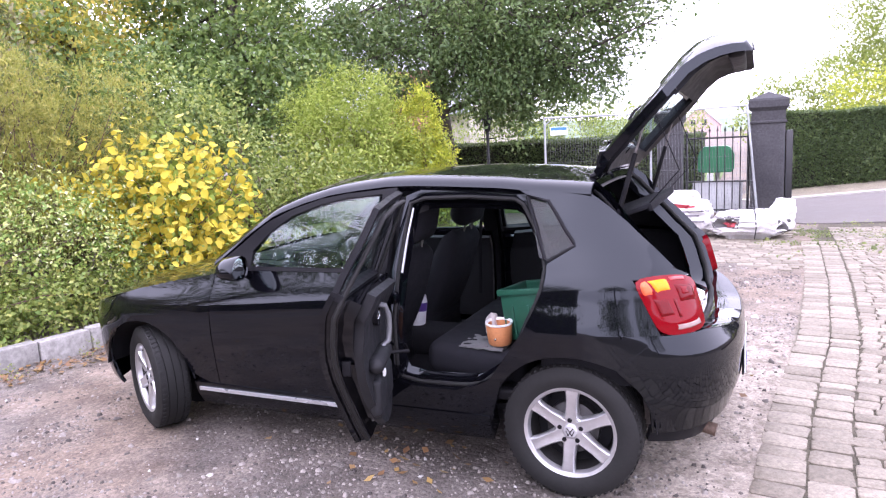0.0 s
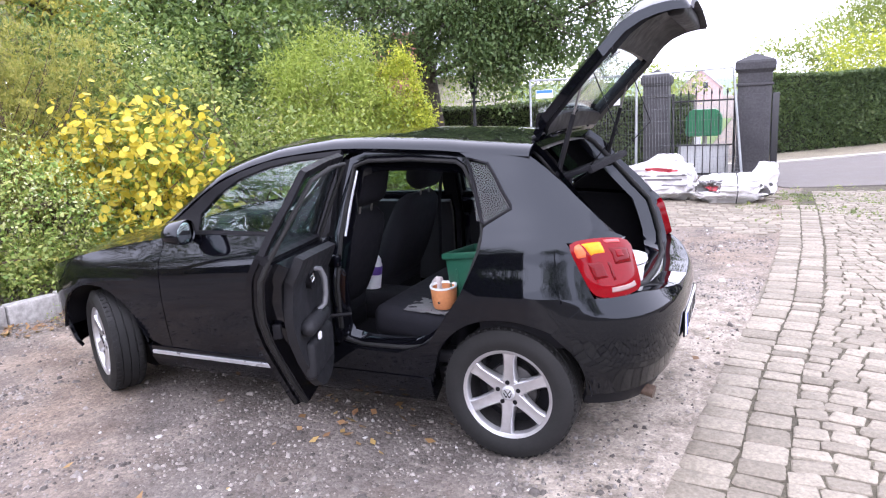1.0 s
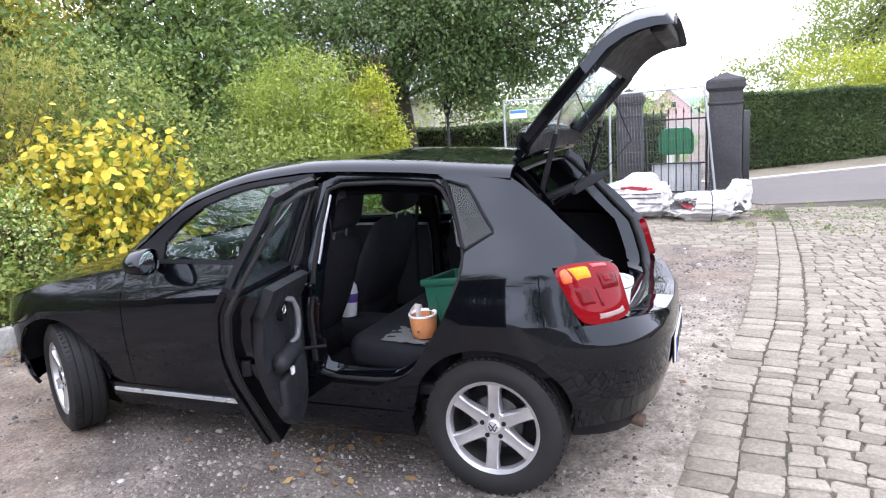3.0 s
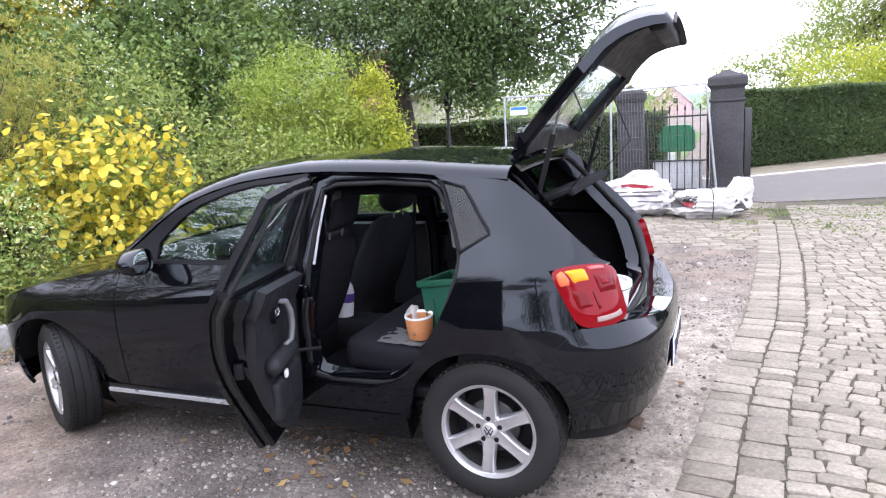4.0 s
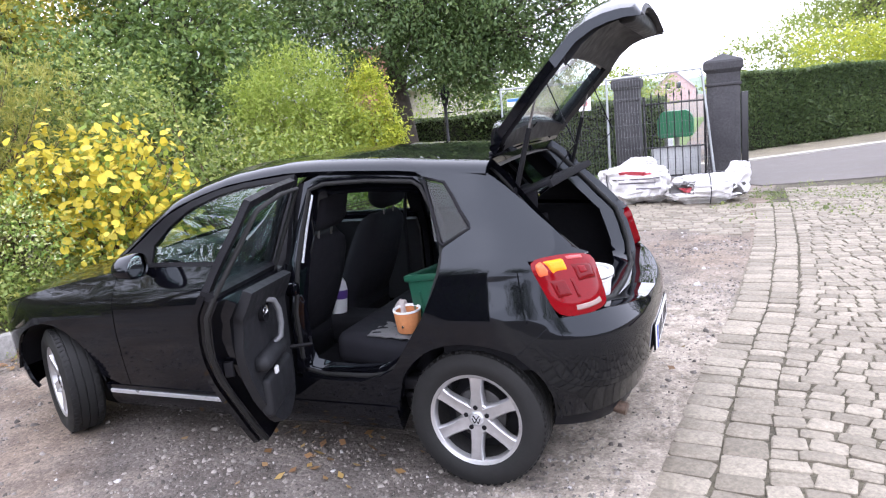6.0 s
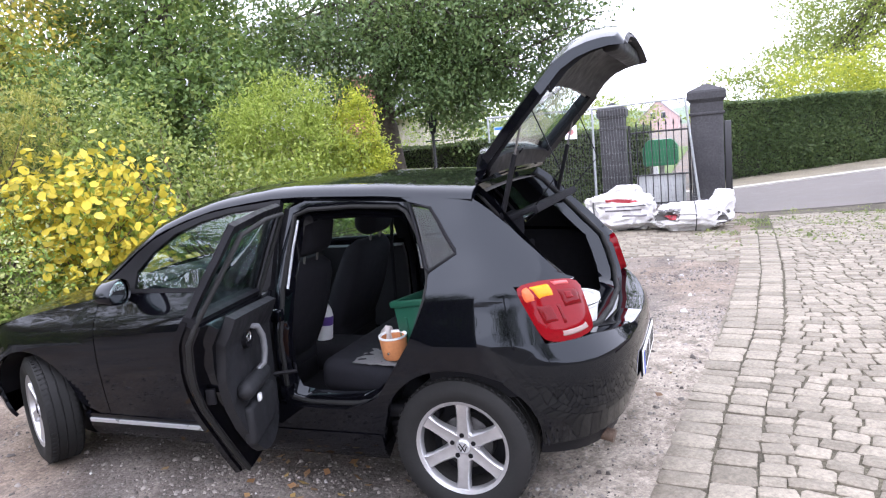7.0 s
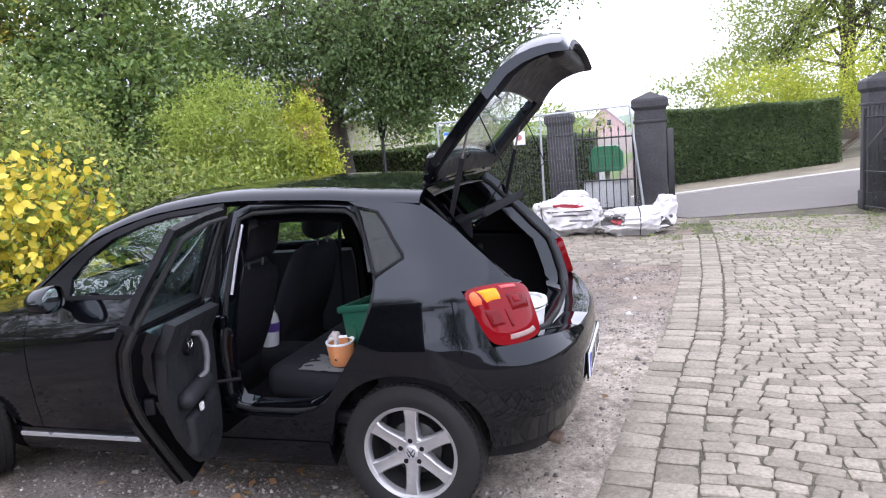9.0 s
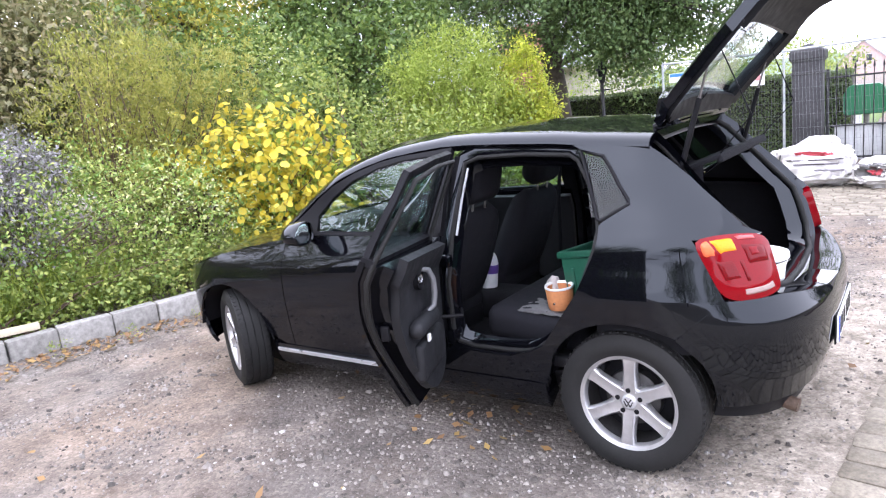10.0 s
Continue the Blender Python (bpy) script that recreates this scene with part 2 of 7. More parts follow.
def mat_stone(name, lo, hi, island=False, grain=40.0, rough=0.75, bump=0.35, depth=0.006, spread=0.5):
    """Stone pieces, each in a shade of its own."""
    n = Nodes(name)
    if island:
        rnd = n.t.nodes.new("ShaderNodeNewGeometry").outputs["Random Per Island"]
    else:
        rnd = n.t.nodes.new("ShaderNodeObjectInfo").outputs["Random"]
    geo = n.t.nodes.new("ShaderNodeNewGeometry").outputs["Position"]
    a = n.noise(grain, 6, 0.65, geo)
    b = n.noise(grain / 9, 4, 0.6, geo)
    f = n.math("ADD", n.math("MULTIPLY", rnd, spread), n.math("MULTIPLY", b, 1.0 - spread))
    col = n.ramp(f, (0.15, lo), (0.85, hi))
    col = n.mix(0.8, col, n.ramp(a, (0.32, 0.55), (0.68, 1.22)), "MULTIPLY")
    return n.surface(Base_Color=col, Roughness=rough, Specular_IOR_Level=0.3, Normal=n.bump(n.math("ADD", a, b), bump, depth))


PAINT = mat_paint()
GLASS_L = mat_glass("light_window_glass", (0.78, 0.84, 0.82), ior=1.5)
GLASS = mat_glass("car_window_glass", (0.64, 0.75, 0.74), ior=1.65)
GLASS_Q = mat_glass("quarter_window_glass", (0.30, 0.36, 0.36), ior=1.36)
CLEAR = mat_glass("clear_glass", (0.85, 0.88, 0.87))
TRIM = plain("black_plastic_trim", (0.0085, 0.0085, 0.010), 0.45, grain=220, bump=0.25, depth=0.0006, spec=0.1)
RUBBER = plain("black_rubber", (0.011, 0.011, 0.011), 0.75, grain=90, bump=0.2, depth=0.001, spec=0.3)
INNER = plain("dark_grey_door_trim", (0.0115, 0.012, 0.014), 0.6, grain=260, bump=0.35, depth=0.0006, spec=0.25)
FABRIC = plain("charcoal_seat_fabric", (0.0125, 0.0125, 0.0155), 0.95, grain=320, amount=0.35, bump=0.5, depth=0.0012, spec=0.15)
CARPET = plain("black_car_carpet", (0.012, 0.012, 0.014), 1.0, grain=420, amount=0.4, bump=0.7, depth=0.002, spec=0.1)
LINER = plain("grey_headliner", (0.22, 0.21, 0.20), 0.95, grain=300, bump=0.3, depth=0.0008)
ALLOY = plain("silver_alloy", (0.50, 0.50, 0.51), 0.33, metal=0.8, grain=40, amount=0.12, bump=0.05)
DARKSTEEL = plain("dark_brake_steel", (0.035, 0.034, 0.034), 0.5, metal=0.5, grain=60, amount=0.4)
RUST = plain("rusty_steel", (0.11, 0.075, 0.055), 0.6, metal=0.4, grain=90, amount=0.5)
STEEL = plain("dull_steel", (0.16, 0.15, 0.145), 0.5, metal=0.7, grain=70, amount=0.4)
CHROME = plain("chrome", (0.75, 0.75, 0.76), 0.12, metal=1.0, grain=50, amount=0.05, bump=0.02)
GREYP = plain("satin_grey_plastic", (0.15, 0.155, 0.165), 0.4, metal=0.3, grain=60, amount=0.1, bump=0.03)
SILVER = plain("satin_silver_plastic", (0.55, 0.56, 0.58), 0.3, metal=0.6, grain=60, amount=0.1, bump=0.03)
GALVA = plain("galvanised_steel", (0.40, 0.42, 0.43), 0.45, metal=0.6, grain=30, amount=0.25)
IRON = plain("black_painted_iron", (0.010, 0.010, 0.012), 0.45, grain=50, amount=0.3)
WHITE = plain("white_plastic", (0.72, 0.73, 0.73), 0.4, grain=30, amount=0.06, bump=0.04)

# ---- ground, strip of setts, road ----
STRIP = [(-6.0, 0.30), (-2.0, 0.53), (-0.42, 0.72), (0.02, 0.76), (0.54, 0.82), (2.04, 1.04), (3.94, 1.20), (6.14, 1.31), (9.0, 1.38)]


def strip_x(y):
    return curve_at([(a, b) for a, b in STRIP], y)


def ground_z(x, y):
    """The yard is level; the lane beyond the gate climbs."""
    z = 0.06 * max(0.0, min(x, 40) - 1.3) * step(8.6, 10.5, y)
    z += 0.10 * step(-4.25, -5.3, x) * step(9.0, 7.0, y)
    return z


def is_paved(x, y):
    sx = strip_x(y)
    far = 5.15 - 0.5 * (x + 0.2)
    return -6.0 < y < 8.3 and (x > sx - 0.02 or (y > max(4.5, far) and x > -3.5))


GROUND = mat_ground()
xs = [-600, -200, -80, -40, -20, -12] + [-9 + 0.12 * i for i in range(142)] + [9, 12, 20, 40, 80, 200, 600]
ys = [-600, -200, -80, -30, -15, -9] + [-6 + 0.12 * i for i in range(125)] + [10, 11, 12, 13, 14, 16, 18, 22, 30, 50, 90, 200, 600]
rows = []
for y in ys:
    r = []
    for x in xs:
        z = ground_z(x, y) + 0.014 * noise.noise((x * 0.9, y * 0.9, 0)) + 0.008 * noise.noise((x * 4, y * 4, 3))
        if is_paved(x, y):
            z = ground_z(x, y) - 0.005 + 0.12 * (z - ground_z(x, y))
        if abs(x) > 60 or abs(y) > 60:
            z = ground_z(x, y)
        r.append((x, y, z))
    rows.append(r)
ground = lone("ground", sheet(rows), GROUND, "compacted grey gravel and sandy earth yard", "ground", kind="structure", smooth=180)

ASPHALT = plain("grey_asphalt", (0.125, 0.113, 0.103), 0.85, grain=60, amount=0.22, bump=0.4, depth=0.004)


def lane(near, far, lift, name, mat, label, n=40):
    rows = []
    for i in range(n + 1):
        t = i / n * (len(near) - 1)
        k = min(int(t), len(near) - 2)
        u = t - k
        a = [lerp(near[k][j], near[k + 1][j], u) for j in (0, 1)]
        b = [lerp(far[k][j], far[k + 1][j], u) for j in (0, 1)]
        row = []
        for j in range(13):
            x, y = lerp(a[0], b[0], j / 12), lerp(a[1], b[1], j / 12)
            row.append((x, y, ground_z(x, y) + lift))
        rows.append(row)
    top = rows
    low = [[(x, y, z - 0.3) for x, y, z in r] for r in rows]
    return lone(name, slab(top, low), mat, label, name, kind="structure", smooth=40)


NEAR = [(0.55, 9.3), (1.5, 8.42), (4.3, 9.12), (12, 11.5), (40, 20)]
FAR = [(0.45, 12.0), (1.6, 12.25), (5.4, 13.15), (13, 15.4), (42, 24)]
road = lane(NEAR, FAR, 0.02, "road", ASPHALT, "grey asphalt lane climbing past the gate")
KERB_FAR = plain("pale_concrete", (0.38, 0.365, 0.33), 0.85, grain=40, amount=0.2)
lane([(x, y + 0.0) for x, y in FAR], [(x, y + 0.28) for x, y in FAR], 0.05, "trim", KERB_FAR, "pale concrete channel along the lane")
VERGE = plain("leaf_strewn_verge", (0.17, 0.15, 0.105), 0.95, grain=25, amount=0.5, bump=0.6, depth=0.03)
lane([(x, y + 0.28) for x, y in FAR], [(x + 0.3, y + 3.4) for x, y in FAR], 0.045, "pavement", VERGE, "earthy verge below the clipped hedge")

LAWN = plain("pale_green_lawn", (0.10, 0.155, 0.038), 0.95, grain=18, amount=0.4, bump=0.6, depth=0.03)
rows = [[(x, y, 0.03 + 0.03 * noise.noise((x * 0.6, y * 0.6, 4))) for x in [-16 + 0.66 * i for i in range(25)]] for y in [10.2 + 1.2 * i for i in range(26)]]
lone("lawn", slab(rows, [[(x, y, z - 0.2) for x, y, z in r] for r in rows]), LAWN, "pale green lawn beyond the side gate", "lawn", kind="structure", smooth=180)

# far hills, hazy and low
HILL = plain("hazy_woods", (0.16, 0.21, 0.15), 1.0, grain=0.08, amount=0.35, bump=0.0)
rows = []
for i in range(121):
    a = radians(-100 + 200 * i / 120)
    h = 9 + 5 * noise.noise((i * 0.11, 0, 0)) + 2.0 * noise.noise((i * 0.6, 1, 0)) + 0.8 * noise.noise((i * 2.2, 5, 0))
    x, y = 330 * math.sin(a), 330 * math.cos(a)
    rows.append([(x, y, -2), (x * 1.04, y * 1.04, h * 0.7), (x * 1.1, y * 1.1, h)])
lone("backdrop", sheet(rows), HILL, "low wooded hills far off in haze", "hills", kind="structure", smooth=180)

# ---- the black hatchback ----
# Rear axle over the origin, nose towards -x, near side at -y.
HALF_W = [(0.12, 0.70), (0.18, 0.745), (0.25, 0.79), (0.32, 0.807), (0.45, 0.826), (0.62, 0.84), (0.78, 0.838), (0.87, 0.832), (0.92, 0.818), (0.955, 0.796), (0.985, 0.778), (1.05, 0.752), (1.15, 0.712), (1.25, 0.668), (1.33, 0.63), (1.40, 0.59), (1.45, 0.55)]
TAIL_X = [(0.2, 0.575), (0.30, 0.62), (0.45, 0.67), (0.60, 0.68), (0.67, 0.67), (0.72, 0.635), (0.78, 0.605), (0.95, 0.56), (1.1, 0.47), (1.35, 0.28), (1.45, 0.2)]
NOSE_X = [(0.15, -3.11), (0.25, -3.18), (0.45, -3.22), (0.6, -3.20), (0.75, -3.13), (0.9, -2.95), (1.1, -2.78)]
X_TAIL, X_NOSE, N_TAIL, N_NOSE, WRAP = -0.1, -2.5, 3.2, 2.45, 1.1
# a smoothed copy of the side's section
_z = np.linspace(0.1, 1.48, 277)
_w = np.interp(_z, [p[0] for p in HALF_W], [p[1] for p in HALF_W])
for _ in range(2):
    _w = np.convolve(np.pad(_w, 4, mode="edge"), np.ones(9) / 9, mode="valid")


def half_w(x, z):
    lift = 0.085 * (min(0.25, max(-2.4, x)) + 0.75)
    k = step(0.55, 0.85, z) * (1 - step(1.06, 1.25, z))
    swell = 0.024 * step(-0.38, -0.05, x) * step(0.30, 0.5, z) * (1 - step(0.72, 0.92, z))
    return float(np.interp(z - lift * k, _z, _w)) + swell


def skin(q, z, out=0.0, side=-1):
    """A place on the body's side: q runs along the flank and on round the tail and the nose."""
    def at(q, z):
        if q > X_TAIL:
            phi = min((q - X_TAIL) / WRAP, 1.0) * math.pi / 2
            a, n = curve_at(TAIL_X, z) - X_TAIL, N_TAIL
            r = (math.cos(phi) ** n + math.sin(phi) ** n) ** (-1 / n)
            x = X_TAIL + a * r * math.sin(phi)
            return Vector((x, -half_w(x, z) * r * math.cos(phi), z))
        if q < X_NOSE:
            phi = min((X_NOSE - q) / WRAP, 1.0) * math.pi / 2
            a, n = X_NOSE - curve_at(NOSE_X, z), N_NOSE
            r = (math.cos(phi) ** n + math.sin(phi) ** n) ** (-1 / n)
            x = X_NOSE - a * r * math.sin(phi)
            return Vector((x, -half_w(x, z) * r * math.cos(phi), z))
        return Vector((q, -half_w(q, z), z))
    p = at(q, z)
    if out:
        nrm = (at(q + 0.01, z) - at(q - 0.01, z)).cross(at(q, z + 0.01) - at(q, z - 0.01))
        p = p + nrm.normalized() * out
    if side > 0:
        p.y = -p.y
    return p


def q_of(x, y, z):
    """The q of a place near the tail."""
    if x <= X_TAIL:
        return x
    return X_TAIL + WRAP * 2 / math.pi * math.atan2((x - X_TAIL) / (curve_at(TAIL_X, z) - X_TAIL), abs(y) / half_w(x, z))


def ruled(a, b, nu, nv):
    """A grid of (q, z) between two polylines of equal length."""
    grid = []
    for k in range(len(a) - 1):
        for i in range(nu + (1 if k == len(a) - 2 else 0)):
            u = i / nu
            p = [lerp(a[k][c], a[k + 1][c], u) for c in (0, 1)]
            r = [lerp(b[k][c], b[k + 1][c], u) for c in (0, 1)]
            grid.append([(lerp(p[0], r[0], j / nv), lerp(p[1], r[1], j / nv)) for j in range(nv + 1)])
    return grid


def panel(a, b, nu=4, nv=10, thick=0.02, out=0.0, side=-1, bm=None, m=None):
    g = ruled(a, b, nu, nv)
    o = [[skin(q, z, out, side) for q, z in r] for r in g]
    i = [[skin(q, z, out - thick, side) for q, z in r] for r in g]
    bb = slab(o, i)
    if m:
        bb.transform(m)
    return merge(bm, bb)


def arch(cx, a0, a1, n, r=0.352, cz=0.305):
    return [(cx + r * math.cos(radians(lerp(a0, a1, i / n))), cz + r * math.sin(radians(lerp(a0, a1, i / n)))) for i in range(n + 1)]


car = thing("hatchback_car", "black five-door hatchback parked on gravel with tailgate and rear door open", "car")
body = part("body", box((2.9, 1.2, 0.10), (-1.25, 0, 0.27), 0.03), TRIM, car, "black underbody and floor pan")

# line of the door frames' top, and the lines above it
DLO = [(-1.95, 0.975), (-1.88, 1.025), (-1.756, 1.121), (-1.564, 1.237), (-1.40, 1.293), (-1.242, 1.332), (-1.08, 1.352), (-0.927, 1.366), (-0.78, 1.367), (-0.627, 1.362), (-0.346, 1.349), (-0.223, 1.337), (-0.08, 1.327), (0.075, 1.315)]
ROOF_C = [(-1.95, 1.02), (-1.6, 1.24), (-1.25, 1.39), (-0.98, 1.428), (-0.64, 1.434), (-0.3, 1.418), (0.0, 1.39), (0.12, 1.372)]


def rail(x, t, side=-1):
    """From the door frame's top (t 0) over to the roof's edge (t 1)."""
    z = curve_at(DLO, x)
    w = half_w(x, z)
    a, c, e = Vector((x, -w, z)), Vector((x, -w + 0.018, z + 0.044)), Vector((x, -w + 0.095, z + 0.050))
    p = a * (1 - t) ** 2 + c * 2 * t * (1 - t) + e * t * t
    if side > 0:
        p.y = -p.y
    return p


RX = [-1.95 + i * 0.0463 for i in range(44)] + [0.075]
for s in (-1, 1):
    o = [[rail(x, j / 7, s) for j in range(8)] for x in RX]
    i = [[p + Vector((0, -s * 0.02, -0.025)) for p in r] for r in o]
    part("roof_rail", slab(o, i), PAINT, body, smooth=60)
rows = []
for x in [-1.22 + i * 0.054 for i in range(25)]:
    e = rail(x, 1)
    zc = curve_at(ROOF_C, x)
    rows.append([(x, e.y * k, e.z + (zc - e.z) * (1 - abs(k) ** 2.0)) for k in [1 - 2 * j / 24 for j in range(25)]])
roof = part("roof", slab(rows, [[(x, y, z - 0.03) for x, y, z in r] for r in rows]), PAINT, car, smooth=60)
part("headliner", sheet([[(x, y * 0.97, z - 0.045) for x, y, z in r] for r in rows]), LINER, roof, "pale grey headliner")
part("aerial", tube([(0.02, 0, 1.385), (0.10, 0, 1.45), (0.14, 0, 1.49)], [0.012, 0.006, 0.003], 8), TRIM, roof)

# windscreen and pillars
rows = []
for i in range(9):
    t = i / 8
    x, z = lerp(-1.93, -1.25, t), 0
    e = rail(lerp(-1.93, -1.25, t), 0.8)
    rows.append([(e.x - 0.10 * (1 - k * k), e.y * k, e.z + 0.01 + 0.02 * (1 - k * k)) for k in [1 - 2 * j / 12 for j in range(13)]])
part("windscreen", sheet(rows), GLASS, car, "clear laminated windscreen", fix=False, smooth=60).visible_shadow = False
# bonnet with front wings' tops
F_TOP = [(-1.93, 0.93), (-2.2, 0.888), (-2.5, 0.83), (-2.7, 0.78), (-2.9, 0.72), (-3.05, 0.66), (-3.2, 0.58)]
rows = []
for x in [-1.93 - 0.061 * i for i in range(21)]:
    z = curve_at(F_TOP, x)
    w = half_w(x, z) if x > X_NOSE else abs(skin(X_NOSE - 1.1 * 0.637 * math.atan2((X_NOSE - x) / (X_NOSE - curve_at(NOSE_X, z)), max(0.05, 1 - 0.8 * ((X_NOSE - x) / 0.75) ** 2)), z).y)
    rows.append([(x, -w * k, z + 0.075 * (1 - abs(k) ** 2.6)) for k in [1 - 2 * j / 28 for j in range(29)]])
part("bonnet", slab(rows, [[(x, y * 0.98, z - 0.02) for x, y, z in r] for r in rows]), PAINT, car, smooth=60)

A_FRONT = arch(-2.47, 12, 168, 12)
for s in (-1, 1):
    # front wing
    top = [(-1.936, 0.932)] + [(x, curve_at(F_TOP, x)) for x in np.linspace(-1.98, -2.86, 13)]
    low = [(-1.936, 0.30)] + [A_FRONT[i] for i in range(13)]
    part("front_wing", panel(top, low, 3, 10, side=s), PAINT, body, smooth=60)
    tp = [(-2.81, 0.60), (-2.84, 0.66), (-3.1, 0.64), (-3.35, 0.62), (-3.65, 0.61)]
    lo = [(-2.812, 0.36), (-2.78, 0.22), (-3.1, 0.18), (-3.35, 0.18), (-3.65, 0.18)]
    part("front_bumper", panel(tp, lo, 4, 8, side=s), PAINT, body, smooth=60)
    tp = [(-2.66, 0.785), (-2.8, 0.755), (-3.0, 0.72), (-3.2, 0.70)]
    lo = [(-2.72, 0.70), (-2.8, 0.64), (-3.0, 0.625), (-3.2, 0.62)]
    part("headlight", panel(tp, lo, 4, 5, 0.04, 0.006, side=s), CLEAR, car, "clear wrap-around headlight", smooth=60)

DOOR_F_TOP = [(x, 0.945 + 0.03 * (x + 1.93) / 1.07) for x in np.linspace(-1.93, -0.868, 9)]
DOOR_F_LOW = [(x, 0.315) for x in np.linspace(-1.93, -0.868, 9)]
GL_TOP = [(-1.70, 1.055), (-1.60, 1.145), (-1.46, 1.232), (-1.30, 1.286), (-1.15, 1.316), (-0.965, 1.333)]
GL_LOW = [(-1.70, 0.968), (-1.60, 0.970), (-1.46, 0.972), (-1.30, 0.974), (-1.15, 0.976), (-0.965, 0.978)]


def front_door(s):
    d = part("front_door", panel(DOOR_F_TOP, DOOR_F_LOW, 3, 14, side=s), PAINT, car, "closed black front door")
    part("window_pane", panel(GL_TOP, GL_LOW, 3, 8, 0.004, -0.012, side=s), GLASS, d, "tinted side glass", smooth=60).visible_shadow = False
    up = [(-1.90, 1.002), (-1.70, 1.145), (-1.60, 1.207), (-1.46, 1.268), (-1.30, 1.315), (-1.15, 1.339), (-0.87, 1.363)]
    lw = [(-1.86, 0.975), (-1.70, 1.055), (-1.60, 1.145), (-1.46, 1.232), (-1.30, 1.286), (-1.15, 1.316), (-0.94, 1.334)]
    b = panel(up, lw, 3, 3, 0.03, -0.004, side=s)
    panel([(-0.945, 1.335), (-0.945, 0.975)], [(-0.868, 1.362), (-0.868, 0.975)], 8, 2, 0.03, -0.003, side=s, bm=b)
    panel([(-1.90, 1.0), (-1.70, 1.06)], [(-1.90, 0.965), (-1.70, 0.965)], 3, 3, 0.03, -0.004, side=s, bm=b)
    part("window_surround", b, TRIM, d, "black window surround")
    part("belt_moulding", panel([(-1.72, 0.974), (-0.87, 0.986)], [(-1.72, 0.955), (-0.87, 0.968)], 16, 1, 0.012, 0.006, side=s), TRIM, d)
    y = s * 0.85
    part("door_handle", tube([(-1.13, s * 0.82, 0.80), (-1.115, s * 0.86, 0.802), (-1.04, s * 0.868, 0.806), (-0.965, s * 0.86, 0.81), (-0.95, s * 0.82, 0.812)], [0.012, 0.015, 0.016, 0.015, 0.012], 10), PAINT, d)
    part("inner_trim", panel([(-1.9, 0.95), (-0.9, 0.96)], [(-1.9, 0.36), (-0.9, 0.36)], 8, 6, 0.03, -0.06, side=s), INNER, d)
    return d


def mirror_outline(a, k=1.0):
    """The mirror's outline across and up: blunt towards the car, drawn out and lower outside."""
    c, d = math.cos(a), math.sin(a)
    y = 0.088 * math.copysign(abs(c) ** 0.75, c)
    z = 0.062 * math.copysign(abs(d) ** 0.8, d) * (1.0 - 0.30 * max(0.0, c))
    return y * k, (z - 0.012 * max(0.0, c)) * k


def mirror_shell(m, s):
    rows = []
    for x, k in ((0.040, 0.93), (0.048, 0.97), (0.044, 1.0), (0.02, 1.0), (-0.02, 0.94), (-0.05, 0.76), (-0.068, 0.5), (-0.075, 0.15)):
        rows.append([m @ Vector((x, s * y, z)) for y, z in [mirror_outline(2 * math.pi * i / 28, k) for i in range(28)]])
    b = sheet(rows, close_v=True)
    b.verts.ensure_lookup_table()
    b.faces.new([b.verts[len(rows) * 28 - 28 + i] for i in range(28)])
    return b


def mirror_pane(m, s):
    rows = [[m @ Vector((x, s * y, z)) for y, z in [mirror_outline(2 * math.pi * i / 28, k) for i in range(28)]] for x, k in ((0.034, 0.93), (0.040, 0.88), (0.042, 0.4), (0.042, 0.02))]
    return sheet(rows, close_v=True)


